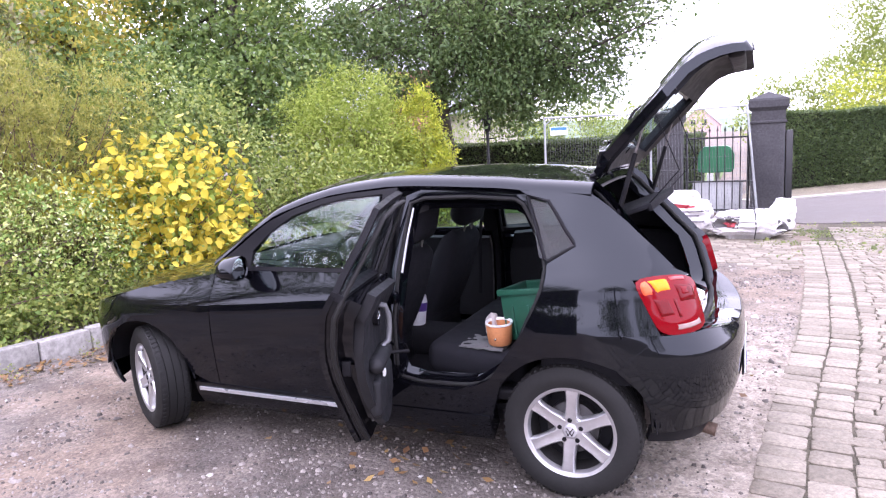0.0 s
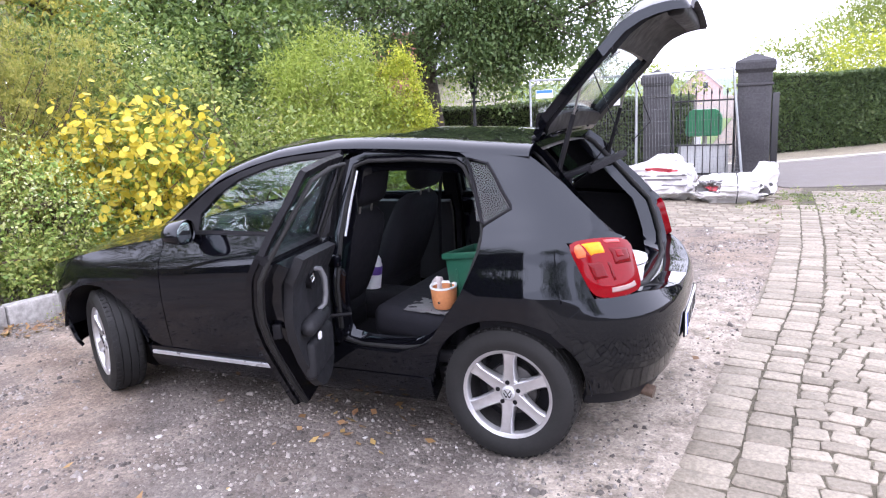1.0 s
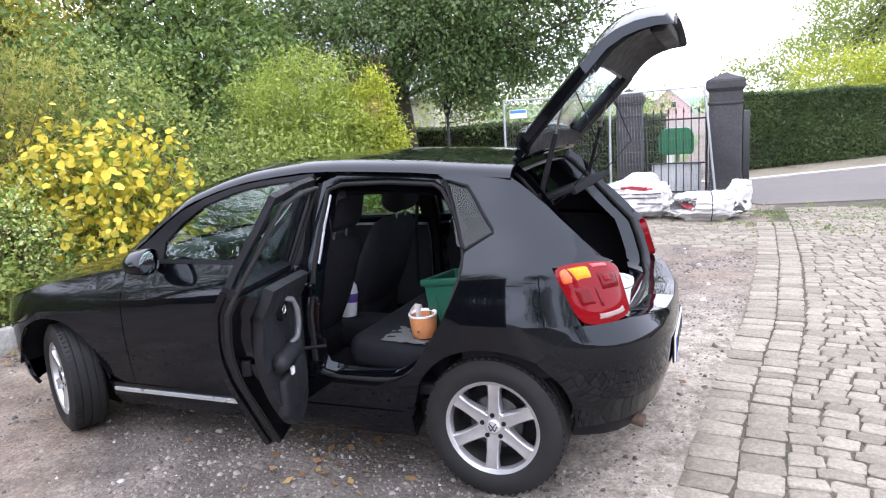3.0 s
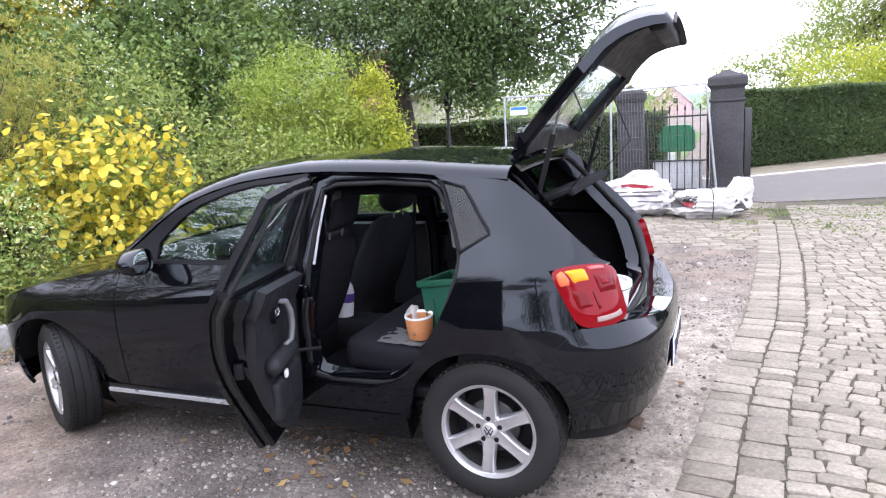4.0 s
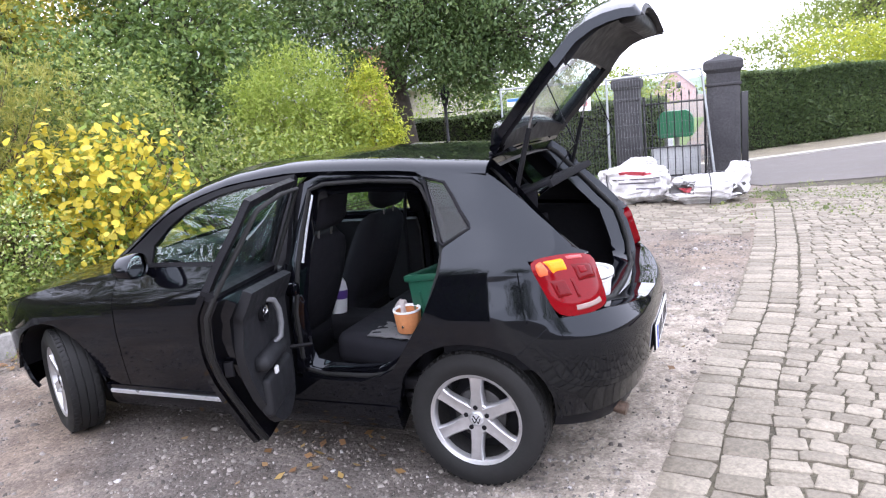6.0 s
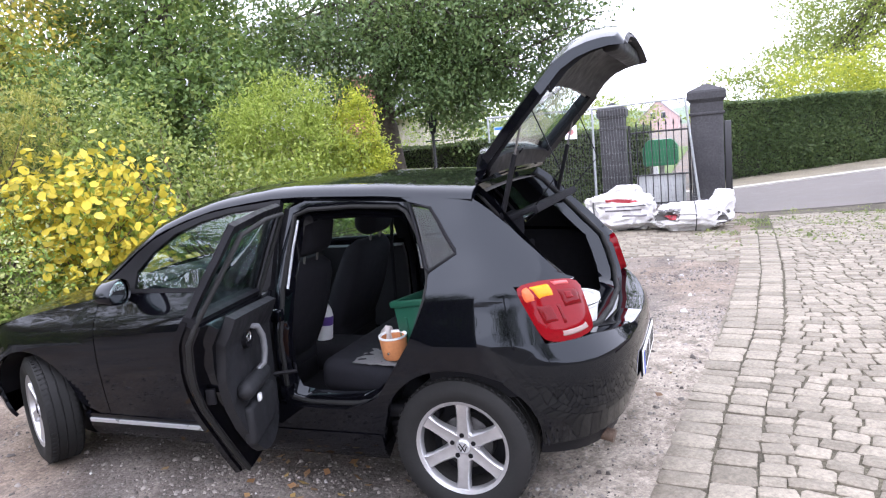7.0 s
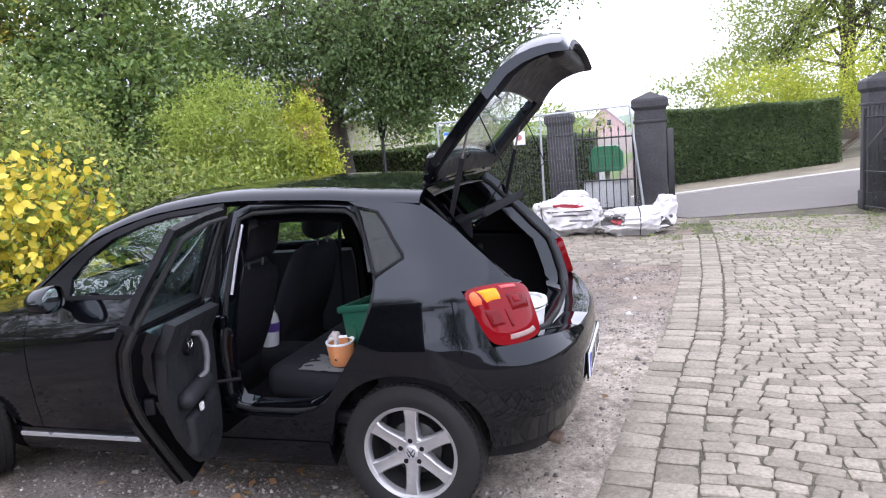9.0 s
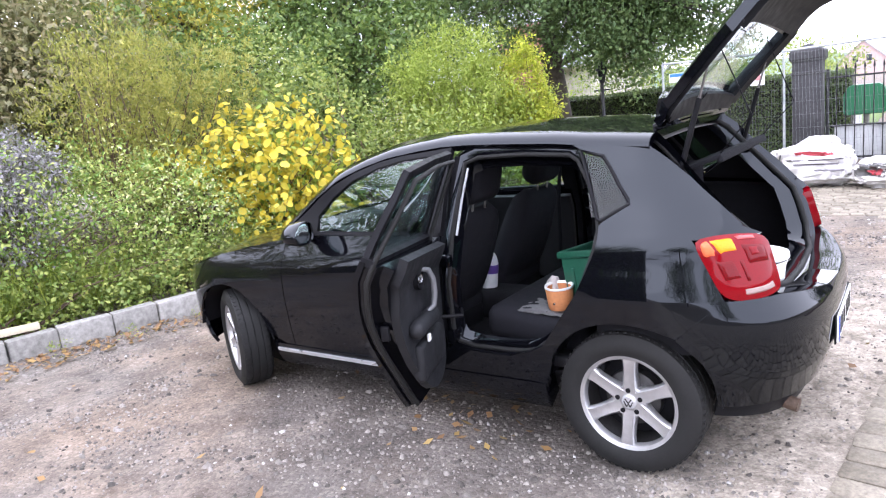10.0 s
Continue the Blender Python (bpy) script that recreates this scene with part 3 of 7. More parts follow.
MIRROR = plain("silvered_mirror_glass", (0.55, 0.58, 0.58), 0.03, metal=1.0, grain=20, amount=0.04, bump=0.0)
for s in (-1, 1):
    front_door(s)
    # door mirror
    mm = Matrix.Translation((-1.705, s * 0.885, 0.988)) @ pose(0, 0, 0, 0, 0, -s * 14)
    mir = part("door_mirror", mirror_shell(mm, s), PAINT, car, "black door mirror", smooth=60)
    part("mirror_glass", mirror_pane(mm, s), MIRROR, mir, "silvered mirror glass", smooth=60)
    part("mirror_foot", tube([(-1.74, s * 0.755, 0.955), (-1.735, s * 0.80, 0.955), (-1.73, s * 0.84, 0.965)], [0.03, 0.022, 0.02], 10), TRIM, mir)
    # sill
    g_top = [(-2.11, 0.325), (-1.2, 0.325), (-0.36, 0.335)]
    g_low = [(-2.11, 0.19), (-1.2, 0.19), (-0.36, 0.21)]
    part("sill", panel(g_top, g_low, 8, 8, 0.10, 0.006, side=s), PAINT, body)
    part("sill_trim", panel([(-2.08, 0.300), (-1.05, 0.305)], [(-2.08, 0.282), (-1.05, 0.287)], 20, 2, 0.015, 0.016, side=s), SILVER, body, "thin silver strip along the sill")
    # rear flank
    q = lambda x, y, z: q_of(x, y, z)
    left = [(-0.245, 1.337), (-0.205, 1.318), (-0.105, 1.294), (0.0, 1.186), (0.062, 1.117), (0.0, 1.083), (-0.070, 1.042), (-0.085, 1.030)]
    right = [(0.077, 1.316), (0.105, 1.297), (0.15, 1.262), (0.225, 1.195), (0.29, 1.125), (0.335, 1.08), (0.375, 1.040), (0.405, 1.01)]
    part("c_pillar", panel(left, [(q(x, 0.63, z), z) for x, z in right], 4, 12, 0.03, side=s), PAINT, body, smooth=60)
    part("pillar_lining", panel(left, [(q(x, 0.63, z), z) for x, z in right], 4, 6, 0.01, -0.036, side=s), CARPET, body, smooth=60)
    L = [(-0.085, 1.030), (-0.083, 0.985), (-0.092, 0.94), (-0.132, 0.85), (-0.180, 0.754)]
    lamp_l = [(0.252, 0.985), (0.285, 0.92), (0.325, 0.84), (0.362, 0.755)]
    R = [(q(0.40, 0.64, 1.01), 1.01)] + [(q(x, 0.76, z), z) for x, z in lamp_l]
    part("rear_quarter", panel(L[:2], [R[0], (q(0.47, 0.59, 0.972), 0.972)], 4, 12, 0.03, side=s), PAINT, body, smooth=60)
    part("rear_quarter", panel(L[1:], R[1:], 5, 14, 0.03, side=s), PAINT, body, smooth=60)
    ar = [(-0.352, 0.512), (-0.29, 0.512)] + arch(0, 135, 52, 8)
    tp = [(lerp(-0.180, q(0.362, 0.76, 0.755), i / (len(ar) - 1)), 0.7545) for i in range(len(ar))]
    part("rear_quarter", panel(tp, ar, 3, 8, 0.03, side=s), PAINT, body, smooth=60)
    part("rear_quarter", panel([(-0.62, 0.445), (-0.52, 0.445), (-0.42, 0.478), (-0.352, 0.512), (-0.295, 0.512)], [(-0.62, 0.318), (-0.54, 0.318), (-0.46, 0.318), (-0.40, 0.318), (-0.355, 0.318)], 3, 6, 0.03, side=s), PAINT, body, smooth=60)
    part("rear_quarter", panel([(-0.87, 0.45), (-0.62, 0.445)], [(-0.87, 0.318), (-0.62, 0.318)], 3, 6, 0.03, side=s), PAINT, body, smooth=60)
    # wheel arch liners
    for cx in (0, -2.47):
        o = [[(cx + r * math.cos(radians(a)), s * y, 0.305 + r * math.sin(radians(a))) for y in (0.78, 0.62, 0.48)] for a in range(4, 177, 8) for r in (0.362,)]
        part("wheel_arch_liner", sheet(o), TRIM, body, fix=False)
        part("wheel_arch_liner", lathe([(0.27, 0), (0.0, 0)], 24, Matrix.Translation((cx, s * 0.48, 0.305)) @ pose(0, 0, 0, 90)), TRIM, body)
    # lip round the arches
    part("arch_lip", tube([skin(a, z, -0.006, s) for a, z in arch(0, 50, 178, 20, 0.355)], 0.006, 6), PAINT, body)
    part("arch_lip", tube([skin(a, z, -0.006, s) for a, z in arch(-2.47, 5, 175, 20, 0.355)], 0.006, 6), PAINT, body)
    # quarter light
    qg = part("quarter_window", panel([(-0.198, 1.303), (-0.112, 1.282), (0.0, 1.172)], [(-0.125, 1.062), (-0.09, 1.055), (0.048, 1.112)], 5, 8, 0.004, -0.006, side=s), GLASS_Q, car, "small triangular rear side window", smooth=60)
    qg.visible_shadow = False
    ring = [(-0.205, 1.312), (-0.108, 1.29), (-0.05, 1.236), (0.0, 1.18), (0.05, 1.125), (0.055, 1.11), (0.0, 1.085), (-0.078, 1.046), (-0.098, 1.055), (-0.150, 1.18)]
    part("window_seal", tube([skin(a, z, -0.002, s) for a, z in ring], 0.008, 8, closed=True), TRIM, qg)
    # bumper
    bt = [(0.185, 0.607), (0.25, 0.672), (0.362, 0.752), (0.52, 0.748), (0.66, 0.72), (0.80, 0.692), (1.0, 0.68)]
    bl = [(0.285, 0.515), (0.325, 0.42), (0.345, 0.325), (0.50, 0.325), (0.66, 0.335), (0.80, 0.345), (1.0, 0.35)]
    bt = [(q(bt[i][0], 0.77, bt[i][1]) if i < 3 else bt[i][0], bt[i][1]) for i in range(7)]
    bl = [(q(bl[i][0], 0.77, bl[i][1]) if i < 3 else bl[i][0], bl[i][1]) for i in range(7)]
    part("rear_bumper", panel(bt, bl, 6, 16, 0.02, 0.003, side=s), PAINT, body, smooth=60)
    part("bumper_skirt", panel([(a, z + 0.003) for a, z in bl[2:]], [(bl[2][0], 0.265), (0.5, 0.235), (0.66, 0.225), (0.80, 0.22), (1.0, 0.22)], 6, 4, 0.03, -0.02, side=s), TRIM, body, "matt black lower bumper")
    # loading ledge
    o = [[skin(a, z, 0.0, s) + Vector((-0.13 * t, 0, 0.004 + 0.004 * math.sin(3.1 * t))) for t in (0, 0.2, 0.5, 0.8, 1)] for a, z in [(lerp(0.52, 1.0, i / 10), curve_at(bt[3:], lerp(0.52, 1.0, i / 10))) for i in range(11)]]
    part("loading_ledge", slab(o, [[p - Vector((0, 0, 0.02)) for p in r] for r in o]), PAINT, body, smooth=60)

# ---- the car: tail lamps, plate, open tailgate ----
def mat_lamp(name, colour, rough=0.04):
    n = Nodes(name)
    cells = n.node("TexVoronoi", Vector=n.co, Scale=160.0)
    col = n.mix(0.35, colour, n.ramp(cells.outputs["Distance"], (0.0, 0.4), (0.5, 1.2)), "MULTIPLY")
    return n.surface(Base_Color=col, Roughness=rough, Emission_Strength=0.0, Subsurface_Weight=0.0, Specular_IOR_Level=0.22)


LAMP_RED = mat_lamp("red_lamp_lens", (0.155, 0.001, 0.004))
LAMP_DARK = mat_lamp("deep_red_reflector", (0.11, 0.0008, 0.0025))
LAMP_AMBER = mat_lamp("amber_lens", (0.90, 0.27, 0.012))
LAMP_CLEAR = mat_lamp("clear_reversing_lens", (0.24, 0.17, 0.155))
LAMP_PINK = mat_lamp("pale_pink_lens", (0.55, 0.12, 0.12))
LAMP_SIDE = mat_lamp("orange_red_corner_lens", (0.70, 0.13, 0.05))


def lamp_grid(u0, u1, v0, v1):
    """Part of the lamp's face: u from the flank to the tail, v from the top down."""
    def at(u, v):
        a, c = abs(2 * u - 1), abs(2 * v - 1)
        k = max(a, c) / max(1e-6, (a ** 7 + c ** 7) ** (1 / 7))
        u, v = 0.5 + (u - 0.5) * k, 0.5 + (v - 0.5) * k
        top = (lerp(q_of(0.252, 0.77, 0.985), q_of(0.475, 0.585, 0.972), u), lerp(0.978, 0.968, u) + 0.014 * math.sin(math.pi * u))
        low = (lerp(q_of(0.362, 0.755, 0.755), q_of(0.535, 0.585, 0.765), u), lerp(0.757, 0.765, u) - 0.012 * math.sin(math.pi * u))
        return (lerp(top[0], low[0], v), lerp(top[1], low[1], v))
    return [[at(lerp(u0, u1, i / 8), lerp(v0, v1, j / 8)) for j in range(9)] for i in range(9)]


def lamp_piece(g, out, thick, s):
    c = 0.5 * (len(g) - 1)
    rows = []
    for i, r in enumerate(g):
        rows.append([skin(a, z, out - 0.012 * max(abs(i - c) / c, abs(j - c) / c) ** 6, s) for j, (a, z) in enumerate(r)])
    return slab(rows, [[skin(a, z, out - thick, s) for a, z in r] for r in g])


for s in (-1, 1):
    lamp = part("tail_lamp", lamp_piece(lamp_grid(0, 1, 0, 1), 0.014, 0.06, s), LAMP_RED, car, "glossy red tail lamp with amber corner", smooth=50)
    part("indicator_lens", lamp_piece(lamp_grid(0.20, 0.50, 0.06, 0.26), 0.017, 0.02, s), LAMP_AMBER, lamp, "amber indicator lens", smooth=50)
    part("corner_lens", lamp_piece(lamp_grid(0.05, 0.19, 0.05, 0.30), 0.017, 0.02, s), LAMP_SIDE, lamp, "orange-red corner lens", smooth=50)
    part("reversing_lens", lamp_piece(lamp_grid(0.30, 0.90, 0.82, 0.925), 0.016, 0.02, s), LAMP_CLEAR, lamp, "clear reversing strip", smooth=50)
    part("reflector", lamp_piece(lamp_grid(0.52, 0.90, 0.14, 0.50), 0.017, 0.02, s), LAMP_DARK, lamp, "dark red round reflector", smooth=50)
    part("upper_lens", lamp_piece(lamp_grid(0.55, 0.80, 0.035, 0.10), 0.017, 0.02, s), LAMP_PINK, lamp, "pale pink upper lens edge", smooth=50)
    part("bulb_lens", lamp_piece(lamp_grid(0.60, 0.78, 0.19, 0.36), 0.0185, 0.02, s), LAMP_RED, lamp, smooth=50)
    part("reflector", lamp_piece(lamp_grid(0.44, 0.50, 0.36, 0.76), 0.0172, 0.02, s), LAMP_DARK, lamp, smooth=50)
    part("reflector", lamp_piece(lamp_grid(0.12, 0.42, 0.34, 0.72), 0.0155, 0.02, s), LAMP_DARK, lamp, smooth=50)

# number plate with plain bars
PLATE_W = plain("white_plate", (0.75, 0.75, 0.73), 0.35, grain=40, amount=0.05, bump=0.02)
PLATE_B = plain("blue_plate_band", (0.01, 0.05, 0.35), 0.4, grain=40)
PLATE_K = plain("black_plate_print", (0.012, 0.012, 0.012), 0.5, grain=40)
plate = part("number_plate", box((0.008, 0.52, 0.11), (0.684, 0, 0.505), 0.003, 1), PLATE_W, car, "white number plate with plain dark bars")
part("plate_holder", box((0.008, 0.535, 0.125), (0.677, 0, 0.505), 0.003, 1), TRIM, plate)
part("plate_band", box((0.004, 0.04, 0.104), (0.688, -0.237, 0.505), 0.001, 1), PLATE_B, plate)
for i, y in enumerate((-0.17, -0.10, -0.03, 0.06, 0.13, 0.20)):
    part("plate_bar", box((0.003, 0.035, 0.072), (0.689, y, 0.505), 0.001, 1), PLATE_K, plate)
part("exhaust_pipe", tube([(0.30, -0.47, 0.27), (0.50, -0.47, 0.265), (0.575, -0.48, 0.253)], [0.026, 0.027, 0.029], 16), RUST, car, "rusty steel exhaust tailpipe")
part("exhaust_box", box((0.24, 0.42, 0.15), (0.28, -0.25, 0.29), 0.05, 3), STEEL, car)
part("rear_axle", tube([(0.0, -0.66, 0.29), (-0.1, -0.3, 0.28), (-0.1, 0.3, 0.28), (0.0, 0.66, 0.29)], 0.035, 10), STEEL, car)

# tailgate, shut profile turned up about its hinge
HINGE = Vector((0.075, 0, 1.40))
OPEN = 96
TG = Matrix.Translation(HINGE + Vector((-0.03, 0, -0.005))) @ pose(0, 0, 0, 0, -OPEN, 0) @ Matrix.Translation(-HINGE)
# shut outline on the flank side: (x, half width, z)
TG_EDGE = [(0.085, 0.555, 1.372), (0.15, 0.585, 1.318), (0.22, 0.60, 1.235), (0.30, 0.615, 1.14), (0.385, 0.62, 1.04), (0.455, 0.60, 0.965), (0.49, 0.57, 0.90), (0.505, 0.55, 0.84), (0.51, 0.535, 0.78), (0.505, 0.51, 0.725)]
TG_MID = [(0.085, 0.0, 1.392), (0.20, 0.0, 1.345), (0.285, 0.0, 1.27), (0.37, 0.0, 1.18), (0.455, 0.0, 1.08), (0.54, 0.0, 0.99), (0.59, 0.0, 0.92), (0.605, 0.0, 0.85), (0.602, 0.0, 0.785), (0.59, 0.0, 0.725)]


def gate_at(i, k):
    """Row i (with parts) down the tailgate, k from -1 to 1 across it."""
    a = min(int(i), len(TG_EDGE) - 2)
    t = i - a
    e = [lerp(TG_EDGE[a][c], TG_EDGE[a + 1][c], t) for c in range(3)]
    m = [lerp(TG_MID[a][c], TG_MID[a + 1][c], t) for c in range(3)]
    f = abs(k) ** 2.6
    return Vector((lerp(m[0], e[0], f), e[1] * k, lerp(m[2], e[2], f)))


def gate_slab(i0, i1, k0, k1, lift=0.0, thick=0.03, nu=10, nv=20, bm=None):
    o = [[gate_at(lerp(i0, i1, i / nu), lerp(k0, k1, j / nv)) + Vector((0.7, 0, 0.7)) * lift for j in range(nv + 1)] for i in range(nu + 1)]
    n = [[p - Vector((0.8, 0, 0.45)).normalized() * thick for p in r] for r in o]
    return merge(bm, slab(o, n))


tg = gate_slab(0, 1.0, -1, 1, 0, 0.04)
gate_slab(1.0, 3.9, -1, -0.88, 0, 0.035, 14, 6, tg)
gate_slab(1.0, 3.9, 0.88, 1, 0, 0.035, 14, 6, tg)
gate_slab(3.9, 9, -1, 1, 0, 0.04, 18, 24, tg)
tg.transform(TG)
tailgate = part("tailgate", tg, PAINT, car, "raised black tailgate with rear window", smooth=50)
b = gate_slab(0.9, 4.0, -0.9, 0.9, -0.012, 0.005, 12, 16)
b.transform(TG)
part("rear_window", b, GLASS_L, tailgate, "tinted rear window").visible_shadow = False
# inner trim of the tailgate
b = gate_slab(4.0, 8.7, -0.88, 0.88, -0.04, 0.035, 10, 16)
b.transform(TG)
part("inner_trim", b, INNER, tailgate, "dark grey moulded tailgate lining", smooth=50)
b = None
for k in (-0.93, 0.93):
    b = gate_slab(0.6, 4.2, k - 0.05, k + 0.05, -0.036, 0.018, 10, 4, b)
b = gate_slab(0.3, 0.95, -0.9, 0.9, -0.036, 0.018, 4, 10, b)
b.transform(TG)
part("frame_trim", b, TRIM, tailgate)
b = gate_slab(5.6, 6.6, -0.30, 0.30, -0.078, 0.004, 5, 8)
b.transform(TG)
part("pull_recess", b, TRIM, tailgate)
# roof spoiler at the top of the tailgate
o = [[(lerp(0.10, 0.215, t) - 0.05 * abs(k) ** 3 * t, 0.575 * k, lerp(1.398, 1.378, t) - 0.045 * abs(k) ** 2.4 + 0.006 * math.sin(3 * t)) for k in [j / 12 - 1 for j in range(25)]] for t in [i / 6 for i in range(7)]]
b = slab(o, [[(x, y * 0.98, z - 0.03) for x, y, z in r] for r in o])
b.transform(TG)
part("roof_spoiler", b, PAINT, tailgate, smooth=50)
b = tube([(0.30, 0, 1.285), (0.34, 0.02, 1.255), (0.425, 0.30, 1.12)], 0.007, 6)
b.transform(TG)
part("rear_wiper", b, TRIM, tailgate)
b = box((0.075, 0.86, 0.07), (0.50, 0, 0.765), 0.02, 3)
b.transform(TG)
part("latch_cover", b, INNER, tailgate, smooth=50)
b = box((0.02, 0.14, 0.05), (0.55, 0.0, 0.735), 0.006)
b.transform(TG)
part("latch", b, STEEL, tailgate)
b = lathe([(0.0, 0.0), (0.05, 0.002), (0.055, 0.0), (0.055, -0.01)], 28, Matrix.Translation((0.603, 0, 0.885)) @ pose(0, 0, 0, 0, 82, 0))
b.transform(TG)
part("badge", b, CHROME, tailgate, "round chrome badge")
for s in (-1, 1):
    a = TG @ gate_at(3.5, 0.9 * s)
    f = Vector((0.17, s * 0.56, 1.20))
    mid = f.lerp(a, 0.55)
    part("gas_strut", tube([f, mid], 0.011, 10), TRIM, tailgate)
    part("strut_rod", tube([mid, a], 0.005, 8), STEEL, tailgate)
    part("hinge", tube([(0.03, s * 0.42, 1.375), (0.09, s * 0.42, 1.40), TG @ Vector((0.12, s * 0.42, 1.365))], 0.014, 8), TRIM, tailgate)

# frame of the boot opening, with its rubber seal
ring = [Vector((x - 0.012, -w + 0.012, z)) for x, w, z in TG_EDGE[:6]] + [Vector((0.475, -0.56, 0.88)), Vector((0.505, -0.535, 0.78)), Vector((0.52, -0.48, 0.705)), Vector((0.545, -0.35, 0.685)), Vector((0.555, 0, 0.68))]
ring = ring + [Vector((p.x, -p.y, p.z)) for p in ring[-2::-1]]
ring = ring + [Vector((0.085, 0.3, 1.385)), Vector((0.085, 0, 1.39)), Vector((0.085, -0.3, 1.385))]
cen = Vector((0.33, 0, 1.0))
o, n = [], []
for p in ring + [ring[0]]:
    inn = Vector((p.x - 0.05, p.y * 0.93, lerp(p.z, 1.03, 0.07)))
    inn2 = Vector((p.x - 0.12, p.y * 0.90, lerp(p.z, 1.03, 0.09)))
    o.append([p, p.lerp(inn, 0.5) + Vector((0.004, 0, 0)), inn, inn2])
part("boot_jamb", sheet(o), PAINT, body, fix=False, smooth=60)
part("boot_seal", tube([r[2] + Vector((0.016, 0, 0)) for r in o[:-1]], 0.014, 8, closed=True), RUBBER, body, smooth=60)

# ---- wheels ----
def make_wheel():
    """A wheel round the y axis, its face towards -y, centre at the origin."""
    turn = pose(0, 0, 0, 90, 0, 0)
    prof = [(0.206, -0.066), (0.211, -0.084), (0.235, -0.098), (0.268, -0.094), (0.288, -0.084), (0.297, -0.070), (0.3005, -0.055), (0.3005, -0.046), (0.295, -0.044), (0.295, -0.040), (0.3015, -0.038), (0.302, -0.004), (0.296, -0.002), (0.296, 0.002), (0.302, 0.004), (0.3015, 0.038), (0.295, 0.040), (0.295, 0.044), (0.3005, 0.046), (0.3, 0.058), (0.292, 0.078), (0.26, 0.095), (0.22, 0.09), (0.192, 0.075)]
    w = part("wheel", lathe(prof, 72, turn), RUBBER, car, "black tyre on a silver six-spoke alloy rim", smooth=40)
    blocks = bmesh.new()
    for k in range(60):
        for y, h in ((-0.058, 0.03), (0.058, 0.03)):
            a = 2 * math.pi * k / 60
            box((0.012, h, 0.006), (0, 0, 0), 0, m=pose(0, 0, 0, 0, math.degrees(a), 0) @ Matrix.Translation((0, y, 0.2985)) @ pose(0, 0, 0, 0, 0, 12), bm=blocks)
    tagged(part("tread", blocks, RUBBER, w, smooth=0), kind="stuff")
    rim = [(0.1815, 0.045), (0.184, 0.066), (0.189, 0.076), (0.203, 0.081), (0.209, 0.078), (0.207, 0.068)]
    part("rim_barrel", lathe([(0.170, -0.07), (0.178, -0.02), (0.181, 0.05)], 48, turn), DARKSTEEL, w, "dull dark inner barrel", smooth=40)
    rm = part("rim", lathe(rim, 64, turn), ALLOY, w, "silver alloy rim", smooth=40)
    for k in range(6):
        sp = bmesh.new()
        secs = [(0.035, 0.034, -0.062, 0.05), (0.07, 0.030, -0.064, 0.045), (0.11, 0.027, -0.068, 0.035), (0.15, 0.027, -0.0715, 0.03), (0.175, 0.030, -0.073, 0.03), (0.192, 0.038, -0.072, 0.028)]
        rows = []
        for r, hw, y, dp in secs:
            rows.append([(hw, y + dp, r), (hw, y + 0.008, r), (hw * 0.75, y, r), (hw * 0.25, y + 0.002, r), (-hw * 0.25, y + 0.002, r), (-hw * 0.75, y, r), (-hw, y + 0.008, r), (-hw, y + dp, r)])
        sheet(rows, sp, close_v=True)
        sp.transform(pose(0, 0, 0, 0, 60 * k + 4, 0))
        part("spoke", sp, ALLOY, w, smooth=50)
    hub = part("hub", lathe([(0.0, 0.060), (0.034, 0.060), (0.04, 0.057), (0.064, 0.062), (0.070, 0.055), (0.07, 0.01)], 36, turn), ALLOY, w, smooth=40)
    part("hub_cap", lathe([(0.0, 0.070), (0.025, 0.069), (0.030, 0.064), (0.031, 0.055)], 28, turn), SILVER, w, "round silver hub cap with dark emblem")
    em = None
    for a, b in (((-0.014, 0.016), (0.0, -0.002)), ((0.0, -0.002), (0.014, 0.016)), ((-0.018, 0.004), (-0.008, -0.018)), ((-0.008, -0.018), (0, -0.004)), ((0, -0.004), (0.008, -0.018)), ((0.008, -0.018), (0.018, 0.004))):
        em = tube([(a[0], -0.0705, a[1]), (b[0], -0.0705, b[1])], 0.0022, 6, em)
    part("emblem", em, TRIM, w)
    for k in range(5):
        a = math.radians(72 * k + 20)
        part("wheel_bolt", lathe([(0.0, 0.0635), (0.0105, 0.0635), (0.0105, 0.05)], 12, Matrix.Translation((0.049 * math.cos(a), 0, 0.049 * math.sin(a))) @ turn), TRIM, w)
    disc = part("brake_drum", lathe([(0.0, 0.02), (0.10, 0.02), (0.115, 0.012), (0.118, -0.04)], 40, turn), DARKSTEEL, w)
    part("back_plate", lathe([(0.0, -0.03), (0.168, -0.03)], 40, turn), TRIM, w)
    return w


w0 = make_wheel()
w0.matrix_basis = pose(0, -0.728, 0.302)
for place in ((0, 0.728, 0.302, 0, 0, 180), (-2.47, -0.728, 0.302, 0, 0, -27), (-2.47, 0.728, 0.302, 0, 0, 153)):
    copy_thing(w0, pose(*place))

# ---- the near rear door, swung wide open ----
D_HINGE = Vector((-0.815, -0.800, 0))
RD = Matrix.Translation(D_HINGE + Vector((-0.135, -0.055, 0.005))) @ pose(0, 0, 0, 0, 0, -70) @ Matrix.Translation(-D_HINGE)
RD_FAR = Matrix()
REAR_EDGE = [(-0.100, 1.035), (-0.102, 0.96), (-0.125, 0.86), (-0.165, 0.775), (-0.215, 0.675), (-0.275, 0.575), (-0.335, 0.48), (-0.385, 0.395), (-0.44, 0.312)]


